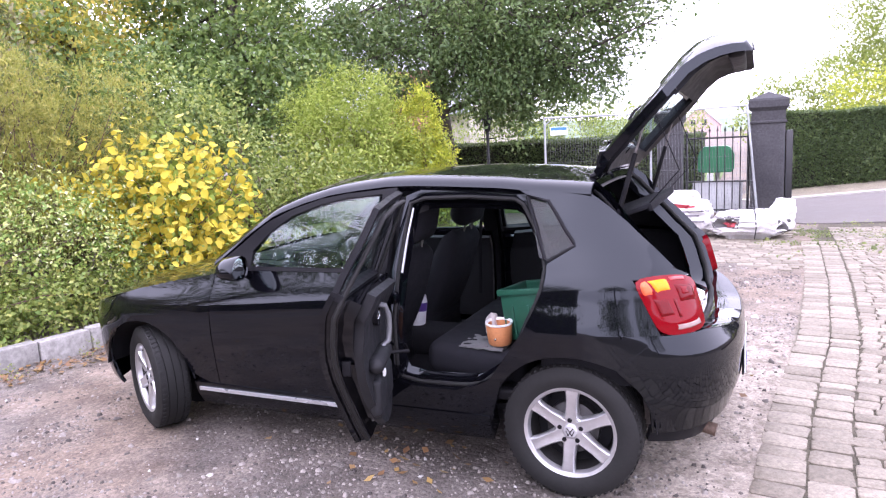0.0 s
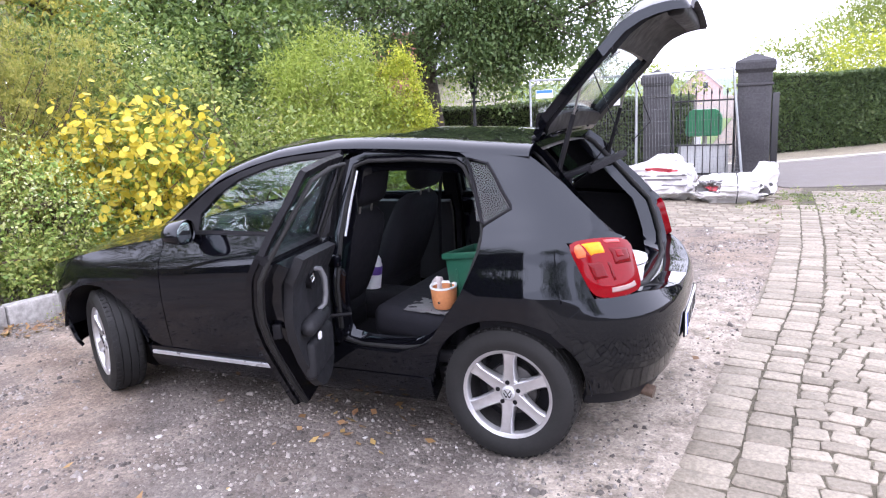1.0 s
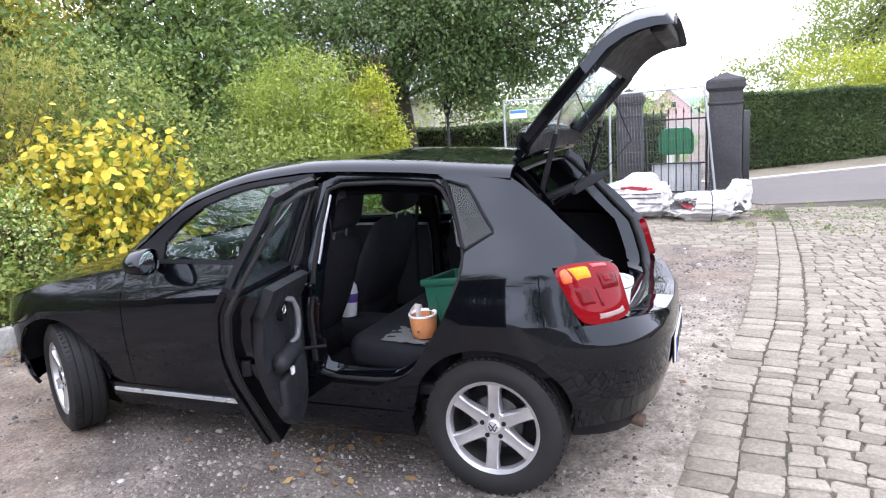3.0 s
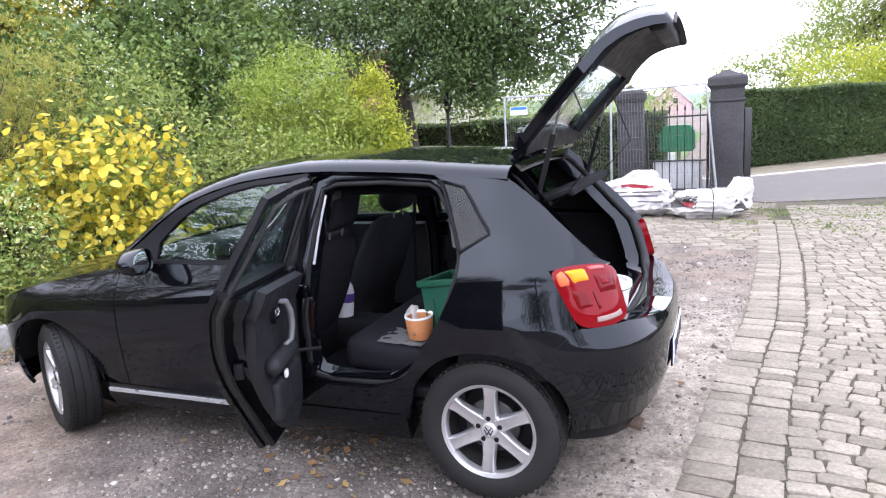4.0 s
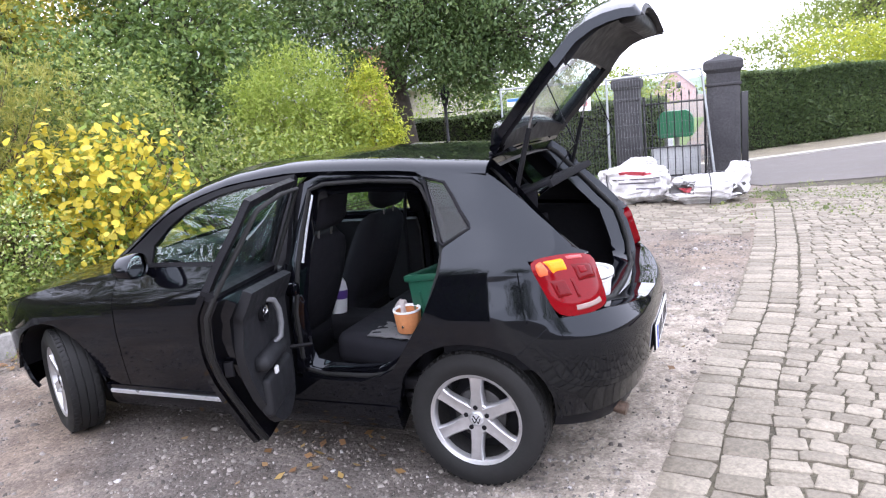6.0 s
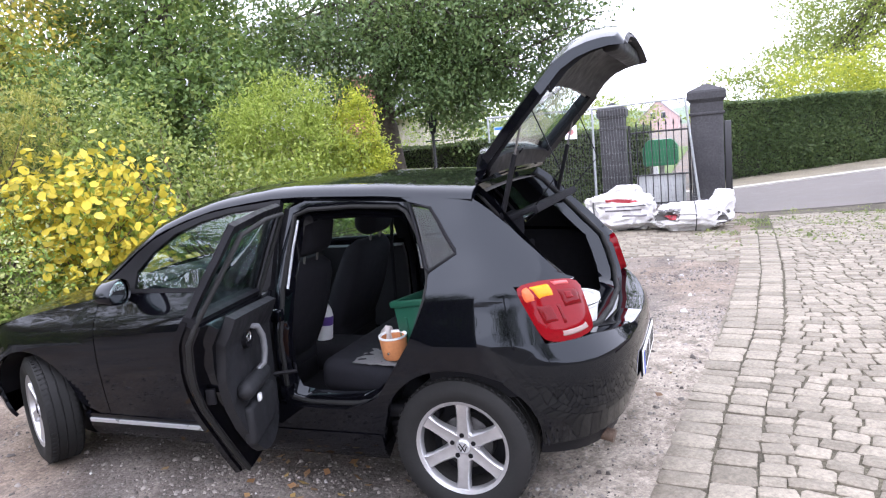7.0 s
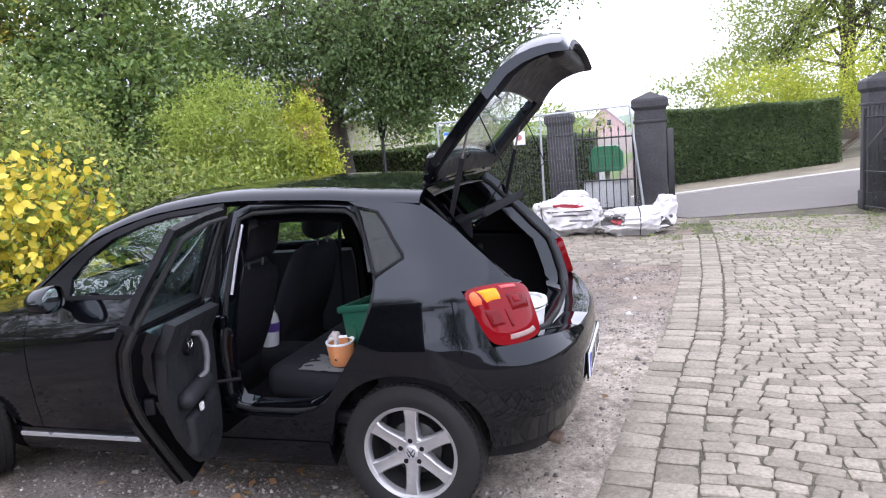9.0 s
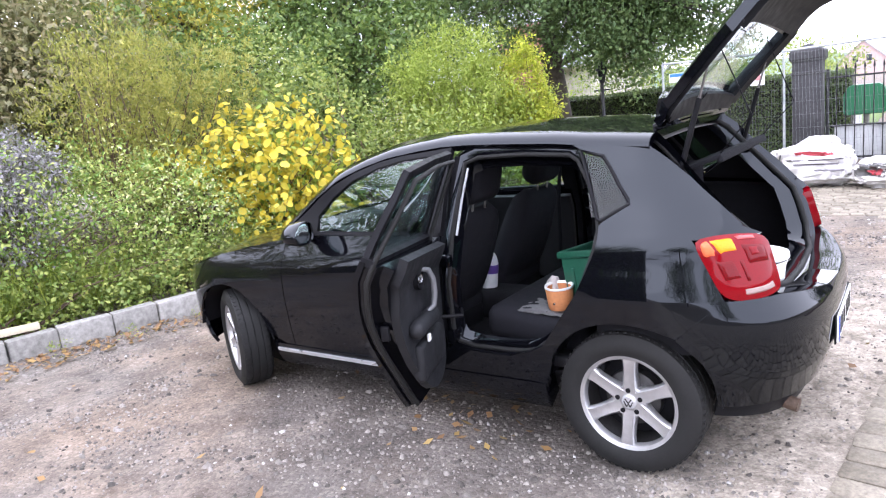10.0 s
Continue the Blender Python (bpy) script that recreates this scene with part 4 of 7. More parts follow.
def rear_door(s, m, label):
    lo = [(-0.835, min(z, 0.99)) for _, z in REAR_EDGE]
    d = part("rear_door", panel(lo, REAR_EDGE, 3, 14, 0.022, side=s, m=m), PAINT, car, label, smooth=50)
    # hollow shell of the door: inner steel, then the lining
    b = panel([(-0.815, min(z, 0.985)) for _, z in REAR_EDGE], [(x - 0.012, z) for x, z in REAR_EDGE], 3, 10, 0.045, -0.022, side=s, m=m)
    part("inner_panel", panel([(-0.80, min(max(z, 0.385), 0.98)) for _, z in REAR_EDGE], [(x - 0.055, max(z, 0.385)) for x, z in REAR_EDGE], 3, 10, 0.05, -0.067, side=s, bm=b, m=m), PAINT, d, smooth=50)
    li = [(-0.185, 1.065), (-0.190, 0.97), (-0.215, 0.80), (-0.255, 0.66), (-0.30, 0.55), (-0.345, 0.48), (-0.385, 0.42), (-0.43, 0.385), (-0.48, 0.37)]
    ri = [(-0.70, 1.02), (-0.735, 0.95), (-0.75, 0.80), (-0.75, 0.66), (-0.735, 0.55), (-0.71, 0.48), (-0.67, 0.42), (-0.61, 0.385), (-0.55, 0.37)]
    part("door_lining", panel(ri, li, 6, 10, 0.036, -0.116, side=s, m=m), INNER, d, "dark grey moulded door lining", smooth=50)
    # arm rest, pull handle, latch lever and pocket
    b = box((0.28, 0.07, 0.07), (-0.41, s * 0.668, 0.70), 0.034, 5)
    b.transform(m)
    part("arm_rest", b, INNER, d, smooth=50)
    b = tube([(-0.465, s * 0.665, 0.73), (-0.48, s * 0.642, 0.75), (-0.49, s * 0.636, 0.80), (-0.487, s * 0.636, 0.86), (-0.465, s * 0.645, 0.905), (-0.425, s * 0.668, 0.92)], [0.011, 0.012, 0.013, 0.013, 0.012, 0.010], 10)
    b.transform(m)
    part("pull_handle", b, GREYP, d, "satin grey pull handle", smooth=50)
    b = box((0.05, 0.014, 0.03), (-0.395, s * 0.664, 0.885), 0.012, 3)
    b.transform(m)
    part("latch_lever", b, CHROME, d, "chrome latch lever", smooth=50)
    b = lathe([(0.0, 0.012), (0.036, 0.012), (0.042, 0.006), (0.043, -0.02)], 24, Matrix.Translation((-0.405, s * 0.682, 0.88)) @ pose(0, 0, 0, 90, 0, 0 if s < 0 else 180))
    b.transform(m)
    part("lever_bezel", b, TRIM, d)
    b = box((0.33, 0.05, 0.16), (-0.48, s * 0.682, 0.55), 0.024, 4)
    b.transform(m)
    part("door_pocket", b, INNER, d, smooth=50)
    b = box((0.02, 0.035, 0.06), (-0.215, s * 0.765, 0.72), 0.006)
    b.transform(m)
    part("door_latch", b, TRIM, d)
    # window frame and glass
    up = [(-0.835, 0.985), (-0.835, 1.15), (-0.835, 1.355), (-0.55, 1.355), (-0.235, 1.338), (-0.155, 1.20), (-0.105, 1.03)]
    lw = [(-0.79, 0.985), (-0.79, 1.15), (-0.80, 1.328), (-0.55, 1.326), (-0.265, 1.308), (-0.195, 1.19), (-0.152, 1.03)]
    part("window_frame", panel(up, lw, 5, 3, 0.024, -0.004, side=s, m=m), TRIM, d, "black window frame with rubber seal", smooth=50)
    part("window_pane", panel([(-0.80, 1.33), (-0.55, 1.328), (-0.262, 1.31)], [(-0.80, 0.97), (-0.55, 0.99), (-0.14, 1.015)], 5, 8, 0.004, -0.024, side=s, m=m), GLASS, d, "green-tinted door glass", smooth=50).visible_shadow = False
    part("belt_strip", panel([(-0.83, 1.0), (-0.105, 1.05)], [(-0.83, 0.975), (-0.105, 1.025)], 12, 1, 0.05, -0.002, side=s, m=m), TRIM, d)
    seal = [skin(x, z, -0.05, s) for x, z in [(x - 0.012, z) for x, z in REAR_EDGE]] + [skin(-0.80, 0.345, -0.05, s), skin(-0.815, 0.6, -0.05, s), skin(-0.815, 0.99, -0.05, s), skin(-0.815, 1.33, -0.05, s), skin(-0.55, 1.335, -0.05, s), skin(-0.27, 1.31, -0.05, s)]
    b = tube(seal, 0.010, 8, closed=True)
    b.transform(m)
    part("door_seal", b, RUBBER, d, smooth=60)
    b = tube([(-0.45, s * 0.81, 0.82), (-0.43, s * 0.862, 0.822), (-0.36, s * 0.868, 0.826), (-0.285, s * 0.86, 0.83), (-0.27, s * 0.81, 0.832)], [0.012, 0.015, 0.016, 0.015, 0.012], 10)
    b.transform(m)
    part("door_handle", b, PAINT, d)
    return d


near_door = rear_door(-1, RD, "wide open black rear door with grey lining")
rear_door(1, RD_FAR, "closed black rear door")
part("check_strap", tube([(-0.80, -0.76, 0.62), (-0.74, -0.84, 0.62), RD @ Vector((-0.70, -0.78, 0.62))], 0.009, 6), TRIM, near_door)
for z in (0.50, 0.86):
    part("door_hinge", box((0.05, 0.05, 0.06), (-0.83, -0.80, z), 0.012), PAINT, near_door)
b = box((0.03, 0.012, 0.03), (-0.41, -0.655, 0.635), 0.004, m=Matrix())
b.transform(RD)
part("paper_scrap", b, WHITE, near_door, "white paper in the door pocket")

# jamb round the near rear doorway
APER = [(-0.825, 0.985), (-0.815, 1.12), (-0.80, 1.30), (-0.73, 1.325), (-0.50, 1.328), (-0.275, 1.314), (-0.232, 1.29), (-0.172, 1.205), (-0.122, 1.115), (-0.103, 1.023), (-0.113, 0.93), (-0.155, 0.82), (-0.200, 0.72), (-0.262, 0.61), (-0.33, 0.53), (-0.40, 0.475), (-0.47, 0.460), (-0.55, 0.455), (-0.72, 0.452), (-0.81, 0.47), (-0.83, 0.52), (-0.83, 0.75)]
for s in (-1, 1):
    o = []
    for x, z in APER + [APER[0]]:
        cx, cz = lerp(x, -0.5, 0.05), lerp(z, 0.88, 0.06)
        o.append([skin(lerp(x, -0.5, -0.075), lerp(z, 0.88, -0.075), -0.024, s), skin(lerp(x, -0.5, -0.02), lerp(z, 0.88, -0.02), -0.03, s), skin(x, z, -0.04, s), skin(x, z, -0.07, s), skin(cx, cz, -0.11, s)])
    part("door_jamb", sheet(o), PAINT, body, fix=False, smooth=60)
    part("door_seal", tube([r[2] for r in o[:-1]], 0.011, 8, closed=True), RUBBER, body, smooth=60)
# bright edge of the belt pillar
part("pillar_trim", tube([skin(-0.796, 1.285, -0.062), skin(-0.812, 1.15, -0.066), skin(-0.822, 0.99, -0.07)], [0.006, 0.008, 0.007], 8), SILVER, body, "pale plastic pillar edge")
for s in (-1, 1):
    part("b_pillar", panel([(-0.87, 1.34), (-0.87, 0.98), (-0.87, 0.45)], [(-0.805, 1.33), (-0.83, 0.98), (-0.84, 0.47)], 6, 3, 0.05, -0.05, side=s), TRIM, body)
    part("seat_belt", tube([(-0.88, s * 0.60, 1.26), (-0.93, s * 0.62, 0.95), (-0.96, s * 0.66, 0.55)], 0.012, 6), FABRIC, body)
    part("sill_step", box((0.72, 0.10, 0.06), (-0.47, s * 0.715, 0.425), 0.02, 3), TRIM, body)
    part("side_lining", panel([(-0.13, 1.03), (0.38, 1.02)], [(-0.13, 0.50), (0.38, 0.52)], 8, 8, 0.02, -0.08, side=s), CARPET, body)

# ---- cabin ----
part("cabin_floor", box((2.0, 1.36, 0.04), (-1.1, 0, 0.33), 0.015), CARPET, body)
part("centre_tunnel", box((1.25, 0.26, 0.16), (-1.25, 0, 0.42), 0.05, 3), CARPET, body)
part("bulkhead", box((0.05, 1.40, 0.62), (-1.96, 0, 0.63), 0.02), TRIM, body)
dash = part("dashboard", prism([(-1.93, 0.55), (-1.93, 0.955), (-1.70, 0.985), (-1.53, 0.965), (-1.48, 0.90), (-1.50, 0.80), (-1.58, 0.72), (-1.60, 0.55)], -0.70, 0.70, bevel=0.02), INNER, car, "dark grey dashboard", smooth=50)
part("instrument_hood", box((0.16, 0.34, 0.09), (-1.53, -0.36, 0.985), 0.035, 3), INNER, dash, smooth=50)
part("centre_console", box((0.18, 0.24, 0.42), (-1.50, 0, 0.74), 0.03, 3), INNER, dash, smooth=50)
part("bulkhead_pad", box((0.30, 1.20, 0.03), (-1.78, 0, 0.972), 0.01), TRIM, dash)
sw = part("steering_wheel", tube([Vector((-1.36, -0.36, 0.93)) + pose(0, 0, 0, 0, -66, 0) @ Vector((0.185 * math.cos(a), 0.185 * math.sin(a), 0)) for a in [2 * math.pi * i / 32 for i in range(32)]], 0.015, 10, closed=True), TRIM, car, "black steering wheel", smooth=60)
b = lathe([(0.0, 0.03), (0.05, 0.025), (0.065, 0.0), (0.05, -0.04), (0.03, -0.16)], 24, Matrix.Translation((-1.36, -0.36, 0.93)) @ pose(0, 0, 0, 0, -66, 0) @ pose(0, 0, 0, 180))
for a in (10, 170, 270):
    p = pose(0, 0, 0, 0, -66, 0) @ Vector((0.18 * math.cos(radians(a)), 0.18 * math.sin(radians(a)), 0))
    tube([Vector((-1.36, -0.36, 0.93)), Vector((-1.36, -0.36, 0.93)) + p], 0.012, 6, b)
part("wheel_boss", b, TRIM, sw, smooth=60)


def seat_back(x0, z0, x1, z1, y, width, thick, taper=0.85):
    """A padded back leaning from its foot to its top, with side bolsters."""
    rows = []
    n, k = 14, 20
    ax = Vector((x1 - x0, 0, z1 - z0))
    nrm = Vector((-ax.z, 0, ax.x)).normalized()
    for i in range(n + 1):
        t = i / n
        w = width / 2 * lerp(1.0, taper, step(0.4, 1.0, t)) * (1 - 0.35 * max(0, (t - 0.86) / 0.14) ** 2)
        th = thick * (0.72 + 0.28 * math.sin(math.pi * min(1, t * 1.1))) * (1 - 0.75 * max(0, (t - 0.88) / 0.12) ** 2) * (1 - 0.4 * max(0, (0.08 - t) / 0.08) ** 2)
        c = Vector((x0, y, z0)) + ax * t
        ring = []
        for j in range(k):
            a = 2 * math.pi * j / k
            ca, sa = math.cos(a), math.sin(a)
            yy = w * math.copysign(abs(ca) ** 0.55, ca)
            dd = th / 2 * math.copysign(abs(sa) ** 0.55, sa)
            if sa > 0:
                dd += 0.025 * abs(ca) ** 3
            ring.append(c + Vector((0, yy, 0)) + nrm * dd)
        rows.append(ring)
    b = sheet(rows, close_v=True)
    b.faces.new([v for v in list(b.verts)[:k]][::-1])
    b.verts.ensure_lookup_table()
    b.faces.new([b.verts[n * k + j] for j in range(k)])
    return b


def front_seat(y):
    st = part("front_seat", seat_back(-1.14, 0.50, -0.925, 1.03, y, 0.50, 0.16, 0.9), FABRIC, car, "charcoal cloth front seat", smooth=60)
    part("headrest", box((0.15, 0.31, 0.235), (0, 0, 0), 0.073, 7, m=Matrix.Translation((-0.895, y, 1.175)) @ pose(0, 0, 0, 0, 14, 0)), FABRIC, st, smooth=60)
    for k in (-0.06, 0.06):
        part("headrest_post", tube([(-0.91, y + k, 1.02), (-0.885, y + k, 1.13)], 0.006, 8), STEEL, st)
    part("seat_cushion", box((0.52, 0.50, 0.17), (-1.33, y, 0.52), 0.06, 4, m=pose(0, 0, 0, 0, 6, 0)), FABRIC, st, smooth=60)
    part("seat_base", box((0.46, 0.42, 0.12), (-1.30, y, 0.40), 0.02), TRIM, st)


front_seat(-0.36)
front_seat(0.36)
bench = part("rear_seat", box((0.52, 1.28, 0.17), (-0.50, 0, 0.50), 0.06, 4, m=pose(0, 0, 0, 0, 5, 0)), FABRIC, car, "charcoal cloth rear bench seat", smooth=60)
part("seat_base", box((0.42, 1.24, 0.14), (-0.47, 0, 0.39), 0.03), CARPET, bench)
for y, w in ((-0.38, 0.50), (0.20, 0.70)):
    part("seat_back", seat_back(-0.27, 0.56, -0.05, 0.98, y, w, 0.13, 0.95), FABRIC, bench, smooth=60)
for y in (-0.38, 0.38):
    part("headrest", box((0.10, 0.27, 0.17), (-0.06, y, 1.055), 0.048, 5), FABRIC, bench, smooth=60)
# boot
part("boot_floor", box((0.56, 1.06, 0.03), (0.23, 0, 0.56), 0.01), CARPET, body)
part("boot_sill_trim", box((0.07, 0.98, 0.12), (0.52, 0, 0.622), 0.02, 3), INNER, body)
part("boot_wall", box((0.03, 1.2, 0.4), (0.0, 0, 0.75), 0.01), CARPET, body)
shelf_m = Matrix.Translation((-0.08, 0, 1.11)) @ pose(0, 0, 0, 0, -20, 0)
b = box((0.40, 0.90, 0.022), (0.20, 0, 0), 0.008, 2)
box((0.025, 0.90, 0.035), (0.392, 0, -0.008), 0.008, 2, bm=b)
b.transform(shelf_m)
shelf = part("parcel_shelf", b, CARPET, car, "tilted dark grey parcel shelf")
for s in (-1, 1):
    part("shelf_cord", tube([shelf_m @ Vector((0.38, s * 0.42, 0.0)), Vector((0.42, s * 0.50, 1.40)), TG @ gate_at(3.4, 0.84 * s)], 0.003, 5), TRIM, shelf)

# ---- things carried in the car ----
GREEN_P = plain("dark_green_plastic", (0.012, 0.075, 0.045), 0.45, grain=120, amount=0.15, bump=0.1)
crate = thing("storage_crate", "dark green plastic crate on the rear seat", "crate", (-0.30, -0.42, 0.63))
cm = Matrix.Translation((-0.205, -0.40, 0.615)) @ pose(0, 0, 0, 0, -8, -14)


def crate_piece(name, size, c, bev=0.004):
    b = box(size, c, bev)
    b.transform(cm)
    return part(name, b, GREEN_P, crate)


crate_piece("base", (0.30, 0.24, 0.012), (0, 0, 0.006))
for s in (-1, 1):
    crate_piece("side_panel", (0.30, 0.008, 0.24), (0, s * 0.12, 0.12))
    crate_piece("side_panel", (0.008, 0.24, 0.24), (s * 0.15, 0, 0.12))
    crate_piece("rim", (0.33, 0.022, 0.03), (0, s * 0.125, 0.235), 0.006)
    crate_piece("rim", (0.022, 0.26, 0.03), (s * 0.155, 0, 0.235), 0.006)
    for x in (-0.09, 0.0, 0.09):
        crate_piece("rib", (0.012, 0.012, 0.16), (x, s * 0.126, 0.09), 0.003)
        crate_piece("rib", (0.012, 0.012, 0.16), (s * 0.156, x * 0.8, 0.09), 0.003)
TERRA = plain("orange_terracotta", (0.50, 0.20, 0.075), 0.7, grain=70, amount=0.18, bump=0.15)
pot = thing("flower_pot", "orange terracotta pot with white rim on the rear seat", "pot", (-0.425, -0.53, 0.60))
pm = Matrix.Translation((-0.40, -0.53, 0.592)) @ pose(0, 0, 0, 4, 0, 0) @ Matrix.Diagonal((0.92, 0.92, 1.0, 1.0))
part("pot_body", lathe([(0.0, 0.0), (0.058, 0.0), (0.062, 0.008), (0.070, 0.10), (0.068, 0.104), (0.062, 0.10), (0.055, 0.02), (0.0, 0.02)], 36, pm), TERRA, pot, "orange terracotta body")
part("pot_rim", lathe([(0.068, 0.10), (0.072, 0.101), (0.072, 0.109), (0.066, 0.11), (0.06, 0.10)], 36, pm), WHITE, pot, "white plastic rim")
part("stud", lathe([(0.0, 0.012), (0.006, 0.01), (0.008, 0.0)], 12, pm @ Matrix.Translation((0.0, -0.063, 0.04)) @ pose(0, 0, 0, 90)), CHROME, pot)
PINKISH = plain("crumpled_paper_wrap", (0.40, 0.36, 0.34), 0.6, grain=50, amount=0.4, bump=0.6, depth=0.01)
b = bmesh.new()
bmesh.ops.create_icosphere(b, subdivisions=4, radius=1.0)
for v in b.verts:
    k = 1 + 0.22 * noise.noise(v.co * 1.7) + 0.06 * noise.noise(v.co * 5)
    v.co = Vector((v.co.x * 0.035, v.co.y * 0.04, v.co.z * 0.065)) * k + Vector((-0.455, -0.475, 0.66))
lone("wrapping", b, PINKISH, "crumpled pale paper wrapping beside the flower pot", "wrapping", smooth=70)
GREYC = plain("grey_cloth", (0.11, 0.11, 0.112), 0.9, grain=200, amount=0.25, bump=0.4)
o = [[(-0.58 + 0.22 * i / 12, -0.62 + 0.20 * j / 12, 0.592 - 0.01 * i / 12 + 0.008 * noise.noise((i * 0.5, j * 0.5, 2))) for j in range(13)] for i in range(13)]
lone("cloth", slab(o, [[(x, y, z - 0.006) for x, y, z in r] for r in o]), GREYC, "folded grey cloth on the rear seat", "cloth", smooth=60)
bottle = thing("bottle", "white plastic bottle with purple label between the seats", "bottle", (-1.12, 0.0, 0.44))
bmx = Matrix.Translation((-1.12, 0.0, 0.44)) @ pose(0, 0, 0, 0, 8, 0)
part("bottle_body", lathe([(0.0, 0.0), (0.042, 0.0), (0.045, 0.01), (0.045, 0.20), (0.035, 0.24), (0.016, 0.27), (0.016, 0.29)], 28, bmx), WHITE, bottle)
part("bottle_label", lathe([(0.0458, 0.15), (0.0462, 0.152), (0.0462, 0.20), (0.0458, 0.202)], 28, bmx), plain("purple_label", (0.10, 0.05, 0.25), 0.5, grain=30), bottle, "purple label")
part("bottle_cap", lathe([(0.019, 0.288), (0.019, 0.31), (0.0, 0.312)], 20, bmx), WHITE, bottle)
# in the boot
bucket = thing("bucket", "white plastic bucket with lid in the boot", "bucket", (0.36, -0.30, 0.575))
km = Matrix.Translation((0.375, -0.27, 0.577))
part("bucket_body", lathe([(0.0, 0.0), (0.10, 0.0), (0.105, 0.01), (0.125, 0.20), (0.13, 0.205), (0.13, 0.215), (0.118, 0.21), (0.10, 0.02), (0.0, 0.02)], 40, km), WHITE, bucket)
part("bucket_lid", lathe([(0.0, 0.235), (0.11, 0.235), (0.118, 0.245), (0.136, 0.245), (0.138, 0.225), (0.133, 0.22)], 40, km), WHITE, bucket, "white ridged lid")
part("bucket_handle", tube([km @ Vector((0.137 * math.cos(a), 0.137 * math.sin(a), 0.215 - 0.03 * math.sin(a))) for a in [math.pi * i / 16 for i in range(17)]], 0.004, 6), STEEL, bucket)
ROSE = plain("pale_pink_cardboard", (0.55, 0.42, 0.42), 0.8, grain=40, amount=0.12)
lone("cardboard_box", box((0.16, 0.12, 0.26), (0, 0, 0), 0.004, 2, m=Matrix.Translation((0.24, -0.36, 0.72)) @ pose(0, 0, 0, 0, -12, 20)), ROSE, "pale pink cardboard box standing in the boot", "box")
RED_P = plain("red_plastic", (0.45, 0.03, 0.03), 0.4, grain=40)
lone("red_pouch", box((0.07, 0.08, 0.06), (0.36, -0.33, 0.845), 0.02, 3), RED_P, "small red pouch lying on the bucket lid", "pouch", smooth=60)

# ---- gate pillars, gates, fence ----
DARKSTONE = mat_stone("dark_painted_stone", (0.030, 0.030, 0.034), (0.065, 0.063, 0.066), grain=30, rough=0.7, spread=0.1)
GREYSTONE = mat_stone("weathered_reddish_grey_stone", (0.085, 0.068, 0.062), (0.17, 0.14, 0.128), grain=22, rough=0.85, spread=0.2)


def pillar(x, y, w, h, mat, label):
    p = thing("gate_pillar", label, "pillar", (x, y, 0), group="gate pillars")
    part("plinth", box((w * 1.12, w * 1.12, 0.30), (x, y, 0.13), 0.02), mat, p)
    part("shaft", box((w, w, h * 0.80), (x, y, h * 0.40), 0.012), mat, p)
    part("collar", box((w * 1.10, w * 1.10, 0.045), (x, y, h * 0.80 + 0.0), 0.015), mat, p)
    k = w / 2
    neck = [(k, h * 0.81), (k, h * 0.885), (k * 1.10, h * 0.90), (k * 1.19, h * 0.915), (k * 1.19, h * 0.965), (k * 1.12, h * 0.98), (0.0, h * 1.035)]
    b = bmesh.new()
    rows = []
    for r, z in neck:
        r = max(r, 0.005)
        rows.append([(x - r, y - r, z), (x + r, y - r, z), (x + r, y + r, z), (x - r, y + r, z)])
    sheet(rows, b, close_v=True)
    part("cap", b, mat, p, smooth=20)
    for s in (-1, 1):
        part("face_panel", box((w * 0.70, 0.012, h * 0.52), (x, y + s * (w / 2 + 0.004), h * 0.47), 0.006), mat, p)
    return p


pillar(0.94, 8.72, 0.49, 2.03, DARKSTONE, "dark grey stone gate pillar with moulded cap")
pillar(-0.595, 9.1, 0.41, 1.90, DARKSTONE, "dark grey gate pillar behind the mesh fence")
pillar(4.28, 8.72, 0.43, 2.00, DARKSTONE, "dark stone gate pillar beside the ivy")
lone("bin_post", box((0.10, 0.28, 1.45), (1.245, 8.62, 0.76), 0.012), IRON, "narrow black post fixed beside the pillar", "post")


def iron_gate(name, a, b, h, n, label, spear=True):
    g = thing(name, label, "gate", a)
    a, b = Vector(a), Vector(b)
    up = Vector((0, 0, 1))
    for p in (a, b):
        part("stile", tube([p + up * 0.04, p + up * h], 0.022, 8), IRON, g)
    for z in (0.09, 0.40 * h, h - 0.13):
        part("rail", tube([a + up * z, b + up * z], 0.015, 6), IRON, g)
    for i in range(1, n):
        p = a.lerp(b, i / n)
        top = h + 0.03 if spear else h - 0.12
        bar = tube([p + up * 0.06, p + up * (top - 0.06)], 0.0085, 6)
        if spear:
            tube([p + up * (top - 0.07), p + up * (top - 0.04), p + up * (top + 0.04)], [0.009, 0.018, 0.001], 6, bar)
        part("picket", bar, IRON, g)
    return g


iron_gate("iron_gate", (3.98, 8.36, 0.0), (4.42, 7.02, 0.0), 1.54, 14, "open black wrought-iron gate leaf with spear tops")
small = iron_gate("iron_gate", (-0.29, 8.74, 0.12), (0.66, 8.74, 0.12), 1.42, 8, "black iron side gate behind the mesh fence")
PALE = plain("pale_grey_board", (0.42, 0.43, 0.43), 0.7, grain=25, amount=0.15)
lone("board", box((0.78, 0.03, 0.52), (0.19, 8.80, 0.42), 0.006), PALE, "pale grey board leaning behind the iron gate", "board")

